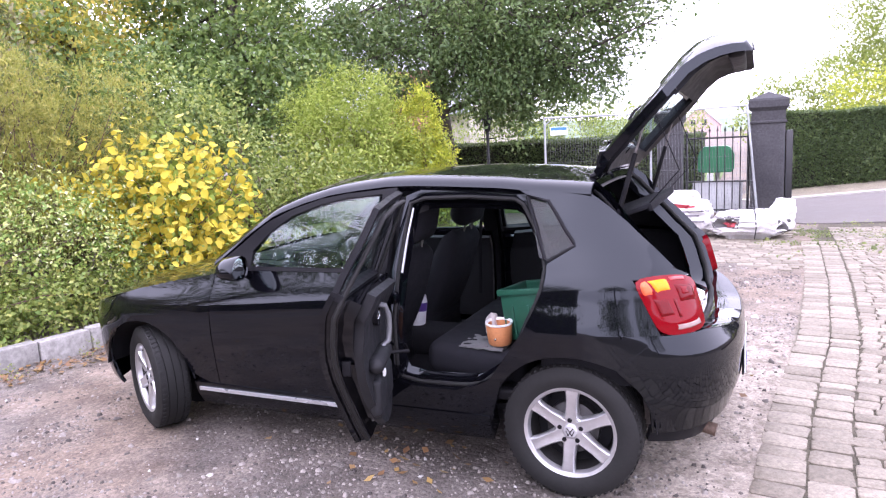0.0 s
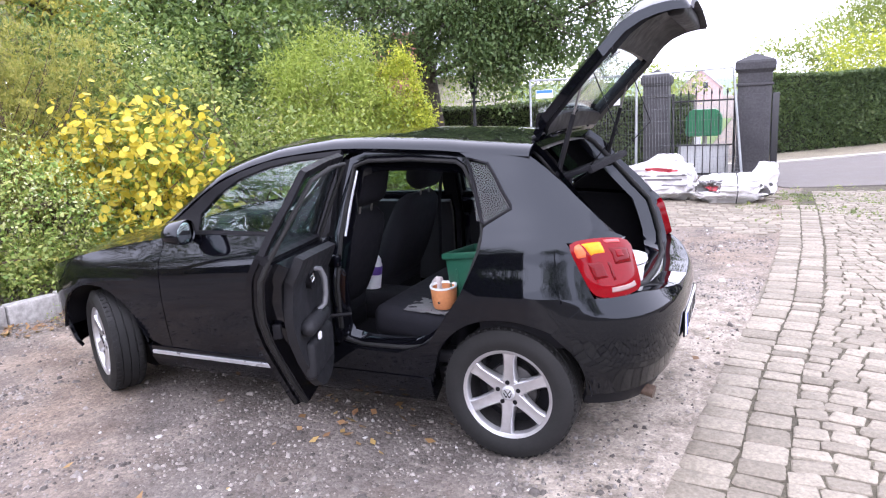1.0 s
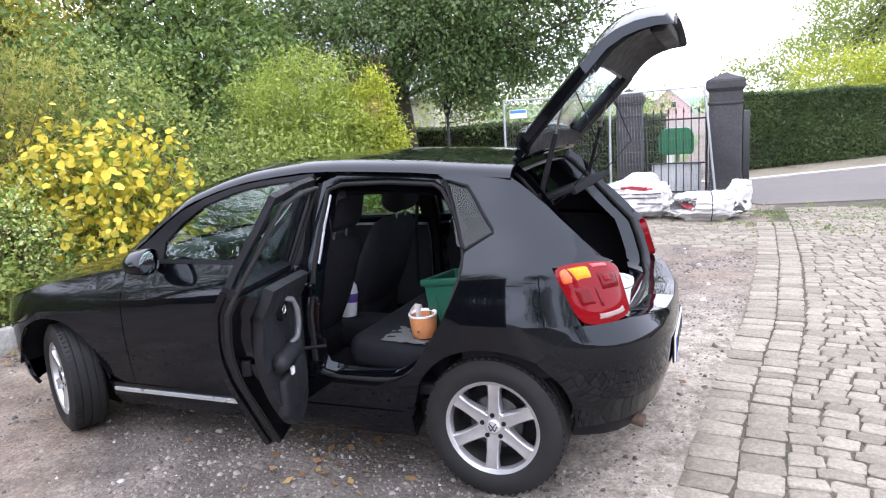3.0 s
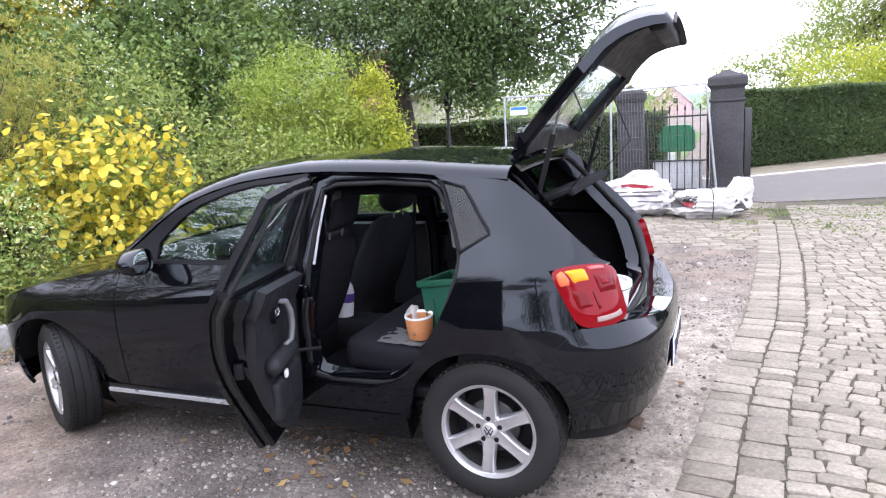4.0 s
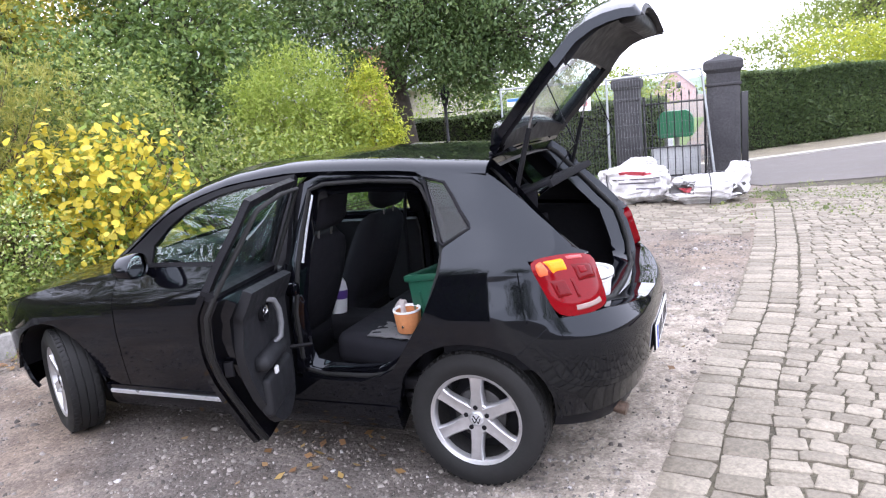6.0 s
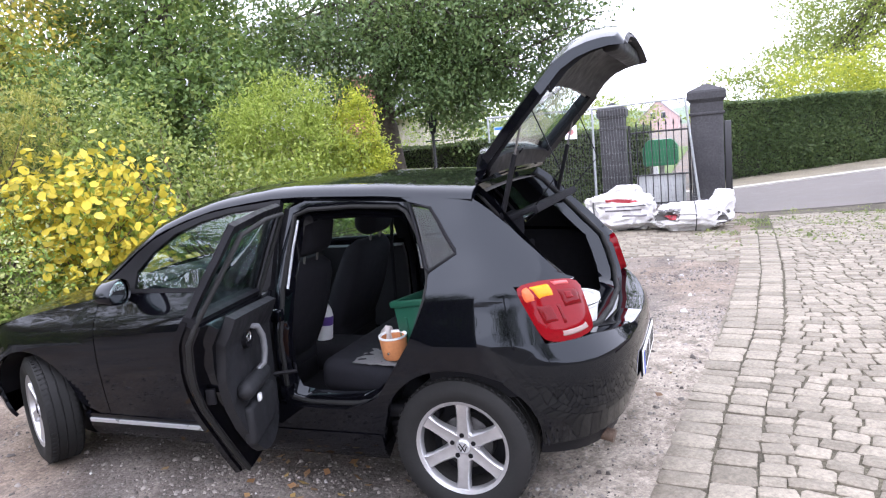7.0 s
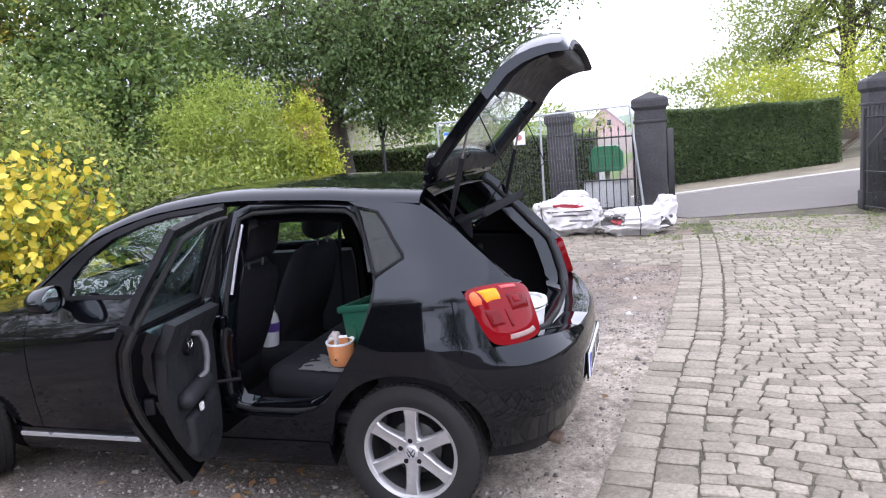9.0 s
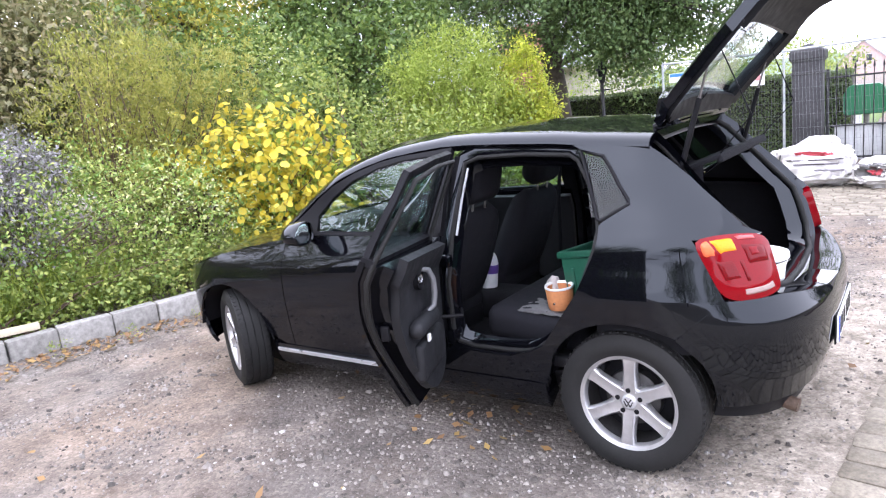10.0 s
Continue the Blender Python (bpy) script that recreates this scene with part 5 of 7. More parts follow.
fence = thing("mesh_fence", "galvanised mobile mesh fence panel before the pillars", "fence", (-1.0, 8.28, 0))
FX0, FX1, FY, FZ0, FZ1 = -2.62, 0.63, 8.28, 0.14, 1.90
for x in (FX0, -0.82, FX1):
    part("post", tube([(x + (0.19 if x > 0 else 0), FY, 0.03), (x, FY, FZ1)], 0.019, 10), GALVA, fence)
for z in (FZ0, FZ1):
    part("rail", tube([(FX0, FY, z + (0.02 if z < 1 else 0)), (-0.82, FY, z - 0.03), (FX1 + (0.17 if z < 1 else 0), FY, z)], 0.019, 10), GALVA, fence)
for a, c in ((FX1, -0.16), (FX0, 0.16)):
    part("brace", tube([(a, FY, FZ1 - 0.13), (a + c, FY, FZ1)], 0.010, 6), GALVA, fence)
wires = bmesh.new()
for i in range(1, 72):
    x = lerp(FX0, FX1, i / 72)
    tube([(x + 0.17 * max(0.0, i / 36 - 1), FY + 0.008, FZ0), (x, FY + 0.008, FZ1)], 0.0018, 4, wires)
for i in range(1, 9):
    z = lerp(FZ0, FZ1, i / 9)
    tube([(FX0, FY - 0.004, z), (FX1 + 0.17 * (1 - i / 9), FY - 0.004, z)], 0.0018, 4, wires)
WIRE = plain("weathered_grey_wire", (0.20, 0.21, 0.21), 0.55, metal=0.3, grain=30, amount=0.25)
tagged(part("wire_mesh", wires, WIRE, fence, "fine upright wire mesh", smooth=0), kind="stuff")
CONC = plain("grey_concrete", (0.30, 0.29, 0.27), 0.9, grain=40, amount=0.25)
for x in (FX0, FX1 - 0.0):
    part("foot_block", box((0.22, 0.55, 0.12), (x, FY, 0.06), 0.02), CONC, fence)
BLUE = plain("blue_sign_print", (0.05, 0.18, 0.50), 0.4, grain=30)
sg = thing("sign", "small white and blue plastic sign on the fence", "sign", (-2.36, 8.25, 1.6))
part("sign_plate", box((0.30, 0.006, 0.14), (-2.36, 8.25, 1.66), 0.002, 1), WHITE, sg)
part("print_bar", box((0.28, 0.004, 0.05), (-2.36, 8.245, 1.70), 0.001, 1), BLUE, sg, "blue printed bar")
RED_S = plain("faded_red_print", (0.50, 0.22, 0.22), 0.5, grain=30)
sg = thing("sign", "white sign with red disc on the fence", "sign", (-1.18, 8.25, 1.5))
part("sign_plate", box((0.20, 0.006, 0.22), (-1.18, 8.25, 1.52), 0.002, 1), WHITE, sg)
part("red_disc", lathe([(0.0, 0.0), (0.05, 0.0), (0.05, -0.004)], 24, Matrix.Translation((-1.18, 8.244, 1.53)) @ pose(0, 0, 0, 90)), RED_S, sg, "faded red disc")

# green bin with notices beyond the side gate
bin_t = thing("green_bin", "green plastic bin on a post beyond the gate", "bin", (0.13, 10.2, 0))
part("bin_body", prism([(-0.17, 0.76), (0.39, 0.76), (0.42, 0.80), (0.42, 1.10), (0.33, 1.24), (-0.11, 1.24), (-0.20, 1.10), (-0.20, 0.80)], 10.0, 10.4, bevel=0.02), plain("green_bin_plastic", (0.01, 0.14, 0.055), 0.45, grain=40), bin_t)
part("bin_post", tube([(0.13, 10.2, 0), (0.13, 10.2, 0.84)], 0.04, 8), CONC, bin_t)
part("notice", box((0.11, 0.01, 0.15), (0.02, 9.93, 0.68), 0.002, 1), WHITE, bin_t, "white paper notice")
part("notice_post", tube([(0.02, 9.95, 0.0), (0.02, 9.95, 0.62)], 0.02, 6), CONC, bin_t)

# lamp post in the garden
lampost = thing("garden_lamp", "black cast-iron garden lamp post with lantern", "lamp post", (-4.0, 9.1, 0))
part("post", tube([(-4.0, 9.1, 0), (-4.0, 9.1, 0.25), (-4.0, 9.1, 0.30), (-4.0, 9.1, 1.72)], [0.07, 0.06, 0.035, 0.028], 10), IRON, lampost)
part("lantern", lathe([(0.03, 1.72), (0.06, 1.76), (0.085, 1.95), (0.12, 1.965), (0.10, 2.0), (0.03, 2.08), (0.012, 2.13)], 6, Matrix.Translation((-4.0, 9.1, 0)), caps=True), IRON, lampost)
part("lantern_glass", lathe([(0.064, 1.775), (0.084, 1.94)], 6, Matrix.Translation((-4.0, 9.1, 0))), CLEAR, lampost, "pale lantern panes")
part("cross_bar", tube([(-4.14, 9.1, 1.60), (-3.86, 9.1, 1.60)], 0.012, 6), IRON, lampost)

# ---- sacks of rubble by the gate ----
def mat_sack():
    n = Nodes("white_woven_sack")
    w = n.node("TexWave", Vector=n.co, Scale=60.0, Distortion=1.0)
    dirt = n.noise(4.0, 5, 0.65)
    col = n.ramp(dirt, (0.35, (0.66, 0.65, 0.65)), (0.7, (0.44, 0.42, 0.41)))
    return n.surface(Base_Color=col, Roughness=0.55, Normal=n.bump(n.math("ADD", n.math("MULTIPLY", w.outputs["Fac"], 0.1), n.noise(14, 5, 0.6)), 0.5, 0.02))


SACK = mat_sack()
SACKRED = plain("red_sack_print", (0.30, 0.03, 0.04), 0.5, grain=40)
SACKDARK = plain("dark_grey_sack_lining", (0.07, 0.068, 0.066), 0.6, grain=30, amount=0.4, bump=0.5, depth=0.01)
INK = plain("grey_ink", (0.10, 0.09, 0.10), 0.6, grain=40)


def sack_shape(c, rx, ry, h, seed, lean=0.0, peak=0.0):
    b = bmesh.new()
    bmesh.ops.create_icosphere(b, subdivisions=5, radius=1.0)
    for v in b.verts:
        d = v.co.copy()
        k = 1 + 0.20 * noise.noise(d * 1.6 + Vector((seed, 0, 0))) - 0.24 * abs(noise.noise(d * 3.2 + Vector((seed, 3, 0)))) - 0.14 * abs(noise.noise(d * 7 + Vector((seed, 5, 0))))
        x = math.copysign(abs(d.x) ** 0.75, d.x) * rx * k
        y = math.copysign(abs(d.y) ** 0.75, d.y) * ry * k
        z = h / 2 + math.copysign(abs(d.z) ** 0.8, d.z) * h / 2 * k
        z += peak * step(0.55, 1.0, d.x) * step(0.0, 0.6, d.z + 0.4)
        if z < 0.04:
            z = 0.0
        v.co = Vector((c[0] + x + lean * z, c[1] + y, c[2] + z))
    return b


def sack_face(c, rx, ry, h, seed, u0, u1, v0, v1, lift=0.012, lean=0.0):
    """A patch lying on the sack's near face."""
    rows = []
    for i in range(13):
        r = []
        for j in range(7):
            a = radians(lerp(u0, u1, i / 12))
            e = radians(lerp(v0, v1, j / 6))
            d = Vector((math.sin(a) * math.cos(e), -math.cos(a) * math.cos(e), math.sin(e)))
            k = 1 + 0.20 * noise.noise(d * 1.6 + Vector((seed, 0, 0))) - 0.24 * abs(noise.noise(d * 3.2 + Vector((seed, 3, 0)))) - 0.14 * abs(noise.noise(d * 7 + Vector((seed, 5, 0))))
            k *= 1 + lift
            z = h / 2 + math.copysign(abs(d.z) ** 0.8, d.z) * h / 2 * k
            r.append((c[0] + math.copysign(abs(d.x) ** 0.75, d.x) * rx * k + lean * z, c[1] + math.copysign(abs(d.y) ** 0.75, d.y) * ry * k - 0.004, c[2] + z))
        rows.append(r)
    return sheet(rows)


A = ((-0.34, 7.22, 0.0), 0.60, 0.38, 0.60, 3.0)
B = ((0.68, 7.05, 0.0), 0.58, 0.36, 0.40, 8.0)
s1 = thing("rubble_sack", "full white woven sack with red print beside the fence", "sack", A[0], group="sacks by the gate")
part("sack", sack_shape(*A), SACK, s1, smooth=70)
part("gathered_neck", sack_shape((-0.26, 7.25, 0.48), 0.24, 0.16, 0.20, 5.0, 0.3), SACK, s1, smooth=70)
part("red_print", sack_face(*A, -10, 38, 29, 39), SACKRED, s1, "red printed band", fix=False)
for i, (u0, u1, v0) in enumerate(((-20, 45, 12), (-10, 42, 2), (5, 45, -9))):
    part("print_bar", sack_face(*A, u0, u1, v0, v0 + 3.5), INK, s1, "grey printed bar", fix=False)
part("tie_cord", tube([(-0.66, 7.0, 0.56), (-0.66, 6.87, 0.40), (-0.62, 6.82, 0.2), (-0.60, 6.82, 0.03)], 0.010, 6), IRON, s1, "black cord")
s2 = thing("rubble_sack", "slumped white sack with dark lining beside the pillar", "sack", B[0], group="sacks by the gate")
part("sack", sack_shape(*B, 0.0, 0.16), SACK, s2, smooth=70)
part("gathered_neck", sack_shape((1.06, 7.05, 0.16), 0.17, 0.14, 0.42, 2.0, 0.22), SACK, s2, smooth=70)
part("lining", sack_face(*B, -52, -8, -6, 40), SACKDARK, s2, "dark crumpled lining", fix=False)
part("lining", sack_face(*B, 40, 64, -30, 20), SACKDARK, s2, fix=False)
part("red_print", sack_face(*B, -38, -12, -2, 14, 0.02), SACKRED, s2, "red printed patch", fix=False)
part("tie_cord", tube([(0.76, 6.70, 0.02), (0.78, 6.66, 0.18), (0.77, 6.74, 0.36), (0.74, 6.9, 0.44)], 0.008, 6), IRON, s2, "black cord")

# ---- low wall and stone letter box at the right of the drive ----
wd = Vector((0.24, -0.67, 0)).normalized()
wn_ = Vector((0.94, 0.34, 0))
ang = math.degrees(math.atan2(wd.y, wd.x))
b = box((4.4, 0.34, 0.50), (0, 0, 0), 0.02, 2, m=Matrix.Translation(Vector((4.52, 7.0, 0.10)) + wd * 2.2 + wn_ * 0.18) @ pose(0, 0, 0, 0, 0, ang))
lone("low_wall", b, GREYSTONE, "low weathered reddish-grey stone wall beside the drive", "wall")
LB = Vector((4.96, 7.05, 0.33))
lm = Matrix.Translation(LB) @ pose(0, 0, 0, 0, 0, -20)
ZINC = plain("pale_grey_letter_box_stone", (0.30, 0.30, 0.31), 0.75, grain=30, amount=0.2)
lb = thing("letter_box", "pale grey stone letter box on the low wall", "letter box", LB)


def lbp(name, size, c, mat=ZINC, bev=0.01):
    b = box(size, c, bev)
    b.transform(lm)
    return part(name, b, mat, lb)


lbp("top", (0.52, 0.44, 0.05), (0, 0, 0.76))
lbp("front_panel", (0.42, 0.34, 0.34), (0, 0, 0.58))
for s in (-1, 1):
    lbp("leg", (0.08, 0.32, 0.44), (s * 0.18, 0, 0.20))
lbp("slot", (0.22, 0.01, 0.03), (0, -0.172, 0.70), IRON, 0.003)
b = lathe([(0.0, 0.012), (0.07, 0.008), (0.075, 0.0)], 20, lm @ Matrix.Translation((0, -0.172, 0.57)) @ pose(0, 0, 0, 90))
part("emblem", b, ZINC, lb)

# ---- kerb, plank ----
KERB = [(-5.35, -3.6), (-4.95, -2.4), (-4.62, -1.30), (-4.55, -0.85), (-4.42, -0.35), (-4.32, 0.1), (-4.22, 0.7), (-4.1, 1.4), (-3.95, 2.2)]
KSTONE = mat_stone("mossy_kerb_stone", (0.17, 0.165, 0.15), (0.36, 0.35, 0.33), grain=25, rough=0.9, spread=0.5)
kerb = tagged(new("kerb"), "row of grey kerb stones edging the planting", "kerb", kind="structure")
rng = random.Random(4)
pts = [Vector((x, y, 0)) for x, y in KERB]
run = []
for a, c in zip(pts, pts[1:]):
    n = max(1, int((c - a).length / 0.05))
    run += [a.lerp(c, i / n) for i in range(n)]
i = 0
while i < len(run) - 12:
    n = rng.choice((5, 6, 8, 4, 7))
    a, c = run[i], run[min(i + n, len(run) - 1)]
    d = c - a
    i += n
    b = box((d.length - 0.008, 0.13, 0.30), (0, 0, 0), 0.014, 2, m=Matrix.Translation((a + c) / 2 + Vector((-0.055 + rng.uniform(-0.006, 0.006), 0, 0.04 + rng.uniform(-0.008, 0.008)))) @ pose(0, 0, 0, rng.uniform(-2, 2), 0, math.degrees(math.atan2(d.y, d.x))))
    for v in b.verts:
        v.co += Vector(noise.noise_vector(v.co * 9)) * 0.006
    part("kerb_stone", b, KSTONE, kerb)
PLANK = plain("pale_bare_wood", (0.52, 0.46, 0.34), 0.75, grain=45, amount=0.15)
lone("plank", box((0.09, 0.95, 0.045), (0, 0, 0), 0.004, 2, m=Matrix.Translation((-4.86, -1.42, 0.222)) @ pose(0, 0, 0, 0, 0, -20)), PLANK, "pale bare wooden plank lying on the kerb", "plank")

# ---- houses behind the trees ----
RUBBLE = mat_stone("pale_rubble_stone", (0.36, 0.32, 0.27), (0.60, 0.56, 0.50), grain=5, rough=0.9, spread=0.0, bump=0.6, depth=0.03)
BRICK = mat_stone("red_brick_far", (0.30, 0.13, 0.10), (0.46, 0.24, 0.19), grain=9, rough=0.9, spread=0.0)
SLATE = plain("pale_slate", (0.40, 0.42, 0.45), 0.5, grain=6, amount=0.25)
GLASS_D = plain("dark_window", (0.03, 0.035, 0.04), 0.15, grain=5, bump=0.0)


def house(name, label, x0, x1, y0, y1, eave, ridge, wall_m, roof_m, gable_m, wins):
    h = thing(name, label, "house", ((x0 + x1) / 2, (y0 + y1) / 2, 0))
    part("wall", box((x1 - x0, y1 - y0, eave), ((x0 + x1) / 2, (y0 + y1) / 2, eave / 2)), wall_m, h, smooth=0)
    ym = (y0 + y1) / 2
    if gable_m is not None:
        xm = (x0 + x1) / 2
        part("gable", prism([(x0, eave), (x1, eave), (xm, ridge)], y0 + 0.01, y1 - 0.01), gable_m, h, smooth=0)
        for s in (-1, 1):
            e = x0 if s < 0 else x1
            o = [[(lerp(e + s * 0.3, xm, t), y, lerp(eave - 0.25, ridge, t) + 0.12) for y in (y0 - 0.3, y1 + 0.3)] for t in (0, 1)]
            part("roof", slab(o, [[(a, bb, c - 0.15) for a, bb, c in r] for r in o]), roof_m, h, smooth=0)
    else:
        for s in (-1, 1):
            e = y0 if s < 0 else y1
            o = [[(x, lerp(e + s * 0.4, ym, t), lerp(eave - 0.2, ridge, t) + 0.1) for x in (x0 - 0.3, x1 + 0.3)] for t in (0, 1)]
            part("roof", slab(o, [[(a, bb, c - 0.15) for a, bb, c in r] for r in o]), roof_m, h, smooth=0)
        for x in (x0, x1):
            part("gable", prism([(y0, eave), (y1, eave), (ym, ridge)], -0.1, 0.1, m=Matrix.Translation((x - (0.11 if x > x0 else -0.11), 0, 0)) @ pose(0, 0, 0, 0, 0, 90)), RUBBLE, h, smooth=0)
    for wx, wz, ww, wh in wins:
        w = part("window", box((ww, 0.08, wh), (wx, y0 - 0.03, wz), 0.01), GLASS_D, h, "dark window pane")
        part("window_frame", box((ww + 0.14, 0.05, 0.07), (wx, y0 - 0.06, wz + wh / 2), 0.01), WHITE, w)
        part("window_sill", box((ww + 0.2, 0.16, 0.07), (wx, y0 - 0.06, wz - wh / 2), 0.01), WHITE, w)
    return h


house("stone_house", "pale rubble-stone house with slate roof behind the trees", -19.5, -7.95, 18, 24, 2.75, 6.9, RUBBLE, SLATE, None, ((-12.4, 1.6, 1.0, 1.2), (-15.2, 1.6, 1.0, 1.2)))
lone("chimney_wall", box((1.9, 0.5, 4.0), (-9.95, 17.70, 2.0), 0.02), BRICK, "red brick chimney breast of the stone house", "chimney")
PINK = plain("pinkish_brick_far", (0.45, 0.33, 0.31), 0.9, grain=2, amount=0.12)
house("gabled_house", "distant pinkish brick house with steep gable", -13.2, -5.3, 150, 162, 2.6, 6.2, PINK, plain("grey_tiles", (0.25, 0.24, 0.25), 0.8, grain=3), PINK, ((-10.4, 3.0, 0.9, 1.3), (-8.2, 3.0, 0.9, 1.3)))

# ---- plants ----
def leaf_cloud(lobes, size, aspect, seed, clump=0.12, per=14, up=0.5, droop=0.2, shell=0.5, ground=True, fine=True):
    """Places and shapes of many leaves, gathered in clumps round uneven lobes."""
    r = np.random.RandomState(seed)
    pos, outw = [], []
    if fine:
        size, per = size * 0.8, per * 2.4
    for cx, cy, cz, rx, ry, rz, n in lobes:
        n = int(n * 1.75) if fine else n
        m = max(3, int(n / per))
        d = r.normal(size=(m, 3))
        d /= np.linalg.norm(d, axis=1)[:, None]
        ph = r.uniform(0, 6.28, 6)
        bump = 1 + 0.16 * np.sin(3.1 * d[:, 0] + ph[0]) * np.sin(2.7 * d[:, 1] + ph[1]) + 0.14 * np.sin(5.3 * d[:, 2] + ph[2] + 2 * d[:, 0]) + 0.10 * np.sin(7 * d[:, 1] + ph[3])
        rad = (shell + (1 - shell) * r.uniform(0, 1, m) ** 0.5) * bump
        c = d * rad[:, None] * np.array([rx, ry, rz]) + np.array([cx, cy, cz])
        k = r.poisson(per, m) + 1
        cc = np.repeat(c, k, axis=0)
        sz = np.repeat(r.uniform(0.6, 1.5, m), k)
        if fine:
            # small domes of leaves, open below
            e = r.normal(size=cc.shape) + 0.9 * np.repeat(d, k, axis=0) + np.array([0, 0, 0.7])
            e /= np.linalg.norm(e, axis=1)[:, None]
            p = cc + e * (clump * 2.0 * sz * r.uniform(0.45, 1.15, len(cc)))[:, None]
            pos.append(p)
            outw.append(e)
        else:
            pos.append(cc + r.normal(size=cc.shape) * clump * sz[:, None])
            outw.append(np.repeat(d, k, axis=0))
    p, o = np.concatenate(pos), np.concatenate(outw)
    if ground:
        keep = p[:, 2] > 0.03
        p, o = p[keep], o[keep]
    n = len(p)
    a = r.normal(size=(n, 3)) + 0.6 * o - np.array([0, 0, droop])
    a /= np.linalg.norm(a, axis=1)[:, None]
    nr = r.normal(size=(n, 3)) * (0.5 if fine else 0.7) + np.array([0, 0, up]) + (0.8 if fine else 0.5) * o
    nr -= a * (nr * a).sum(1)[:, None]
    nr /= np.linalg.norm(nr, axis=1)[:, None] + 1e-6
    b = np.cross(a, nr)
    L = (size * r.uniform(0.6, 1.3, n))[:, None]
    if fine:
        v = np.stack([p, p + a * L * 0.5 + b * L * aspect * 0.46 + nr * L * 0.1, p + a * L, p + a * L * 0.5 - b * L * aspect * 0.46 + nr * L * 0.1], 1)
        return v.reshape(-1, 3), np.arange(n * 4).reshape(-1, 4)
    v = np.empty((n, 6, 3))
    v[:, 0] = p
    v[:, 1] = p + a * L * 0.22 + b * L * aspect * 0.42 + nr * L * 0.07
    v[:, 2] = p + a * L * 0.68 + b * L * aspect * 0.44 + nr * L * 0.10
    v[:, 3] = p + a * L
    v[:, 4] = p + a * L * 0.68 - b * L * aspect * 0.44 + nr * L * 0.10
    v[:, 5] = p + a * L * 0.22 - b * L * aspect * 0.42 + nr * L * 0.07
    k = (np.arange(n) * 6)[:, None]
    q = np.stack([k + np.array([[0, 1, 2, 3]]), k + np.array([[0, 3, 4, 5]])], 1).reshape(-1, 4)
    return v.reshape(-1, 3), q


def foliage(name, mat, parent, label, *args, **kw):
    v, q = leaf_cloud(*args, **kw)
    base = BASES.get(parent.name, Matrix()) if parent else Matrix()
    v = v - np.array(base.translation)
    ob = new(name, quick_mesh(name, v, q, mat))
    if parent:
        ob.parent = parent
        BASES[ob.name] = Matrix()
    if label:
        ob["label"] = label
    return ob


BARK = plain("grey_brown_bark", (0.075, 0.062, 0.05), 0.95, grain=14, amount=0.45, bump=0.8, depth=0.03)
TWIG = plain("brown_twigs", (0.10, 0.065, 0.045), 0.9, grain=30, amount=0.3)


def stems(base, lobes, n, seed, r0=0.012, bm=None):
    rg = random.Random(seed)
    bm = bm or bmesh.new()
    for _ in range(n):
        l = rg.choice(lobes)
        e = Vector((l[0] + rg.gauss(0, 0.4) * l[3], l[1] + rg.gauss(0, 0.4) * l[4], l[2] + rg.uniform(-0.2, 0.8) * l[5]))
        s = Vector(base) + Vector((rg.gauss(0, 0.12), rg.gauss(0, 0.12), 0))
        m = s.lerp(e, 0.5) + Vector((rg.gauss(0, 0.08), rg.gauss(0, 0.08), 0.12 * (e - s).length))
        q = s.lerp(e, 0.25) + Vector((rg.gauss(0, 0.04), rg.gauss(0, 0.04), 0.1 * (e - s).length))
        tube([s, q, m, e], [r0, r0 * 0.85, r0 * 0.6, r0 * 0.2], 5, bm)
    return bm


def shrub(label, base, lobes, mat, size, aspect, seed, n_stems=14, category="shrub", stem_r=0.012, name="shrub", **kw):
    t = thing(name, label, category, base)
    tagged(part("branchwork", stems(base, lobes, n_stems, seed, stem_r), TWIG, t, smooth=60), kind="stuff")
    foliage("foliage", mat, t, "", lobes, size, aspect, seed, **kw)
    return t


def tree(label, base, h, r, lobes, mat, size, aspect, seed, limbs=16, name="tree", **kw):
    t = thing(name, label, "tree", base)
    rg = random.Random(seed)
    bx, by, bz = base
    top = Vector((bx + rg.uniform(-0.12, 0.12), by, bz + h))
    ax = [Vector(base).lerp(top, k / 6) + Vector((0.05 * math.sin(k * 2 + seed), 0.05 * math.cos(k * 1.7), 0)) for k in range(7)]
    bm = tube(ax, [r * 1.35, r * 1.05, r * 0.92, r * 0.8, r * 0.62, r * 0.4, r * 0.15], 12)
    for v in bm.verts:
        v.co += Vector(noise.noise_vector(v.co * 3)) * r * 0.12
    part("trunk", bm, BARK, t, smooth=60)
    lb = bmesh.new()
    for k in range(limbs):
        l = rg.choice(lobes)
        s = ax[rg.choice((2, 3, 3, 4, 4, 5))]
        e = Vector((l[0] + rg.gauss(0, 0.45) * l[3], l[1] + rg.gauss(0, 0.45) * l[4], l[2] + rg.gauss(0, 0.4) * l[5]))
        m = s.lerp(e, 0.45) + Vector((rg.gauss(0, 0.15), rg.gauss(0, 0.15), rg.uniform(0, 0.35)))
        tube([s, m, e], [r * 0.30, r * 0.18, r * 0.04], 6, lb)
        for _ in range(3):
            e2 = e + Vector((rg.gauss(0, 0.6), rg.gauss(0, 0.6), rg.gauss(0, 0.4)))
            tube([m, m.lerp(e2, 0.5), e2], [r * 0.10, r * 0.06, r * 0.02], 5, lb)
    part("branchwork", lb, BARK, t, smooth=60)
    foliage("crown", mat, t, "", lobes, size, aspect, seed, **kw)
    return t


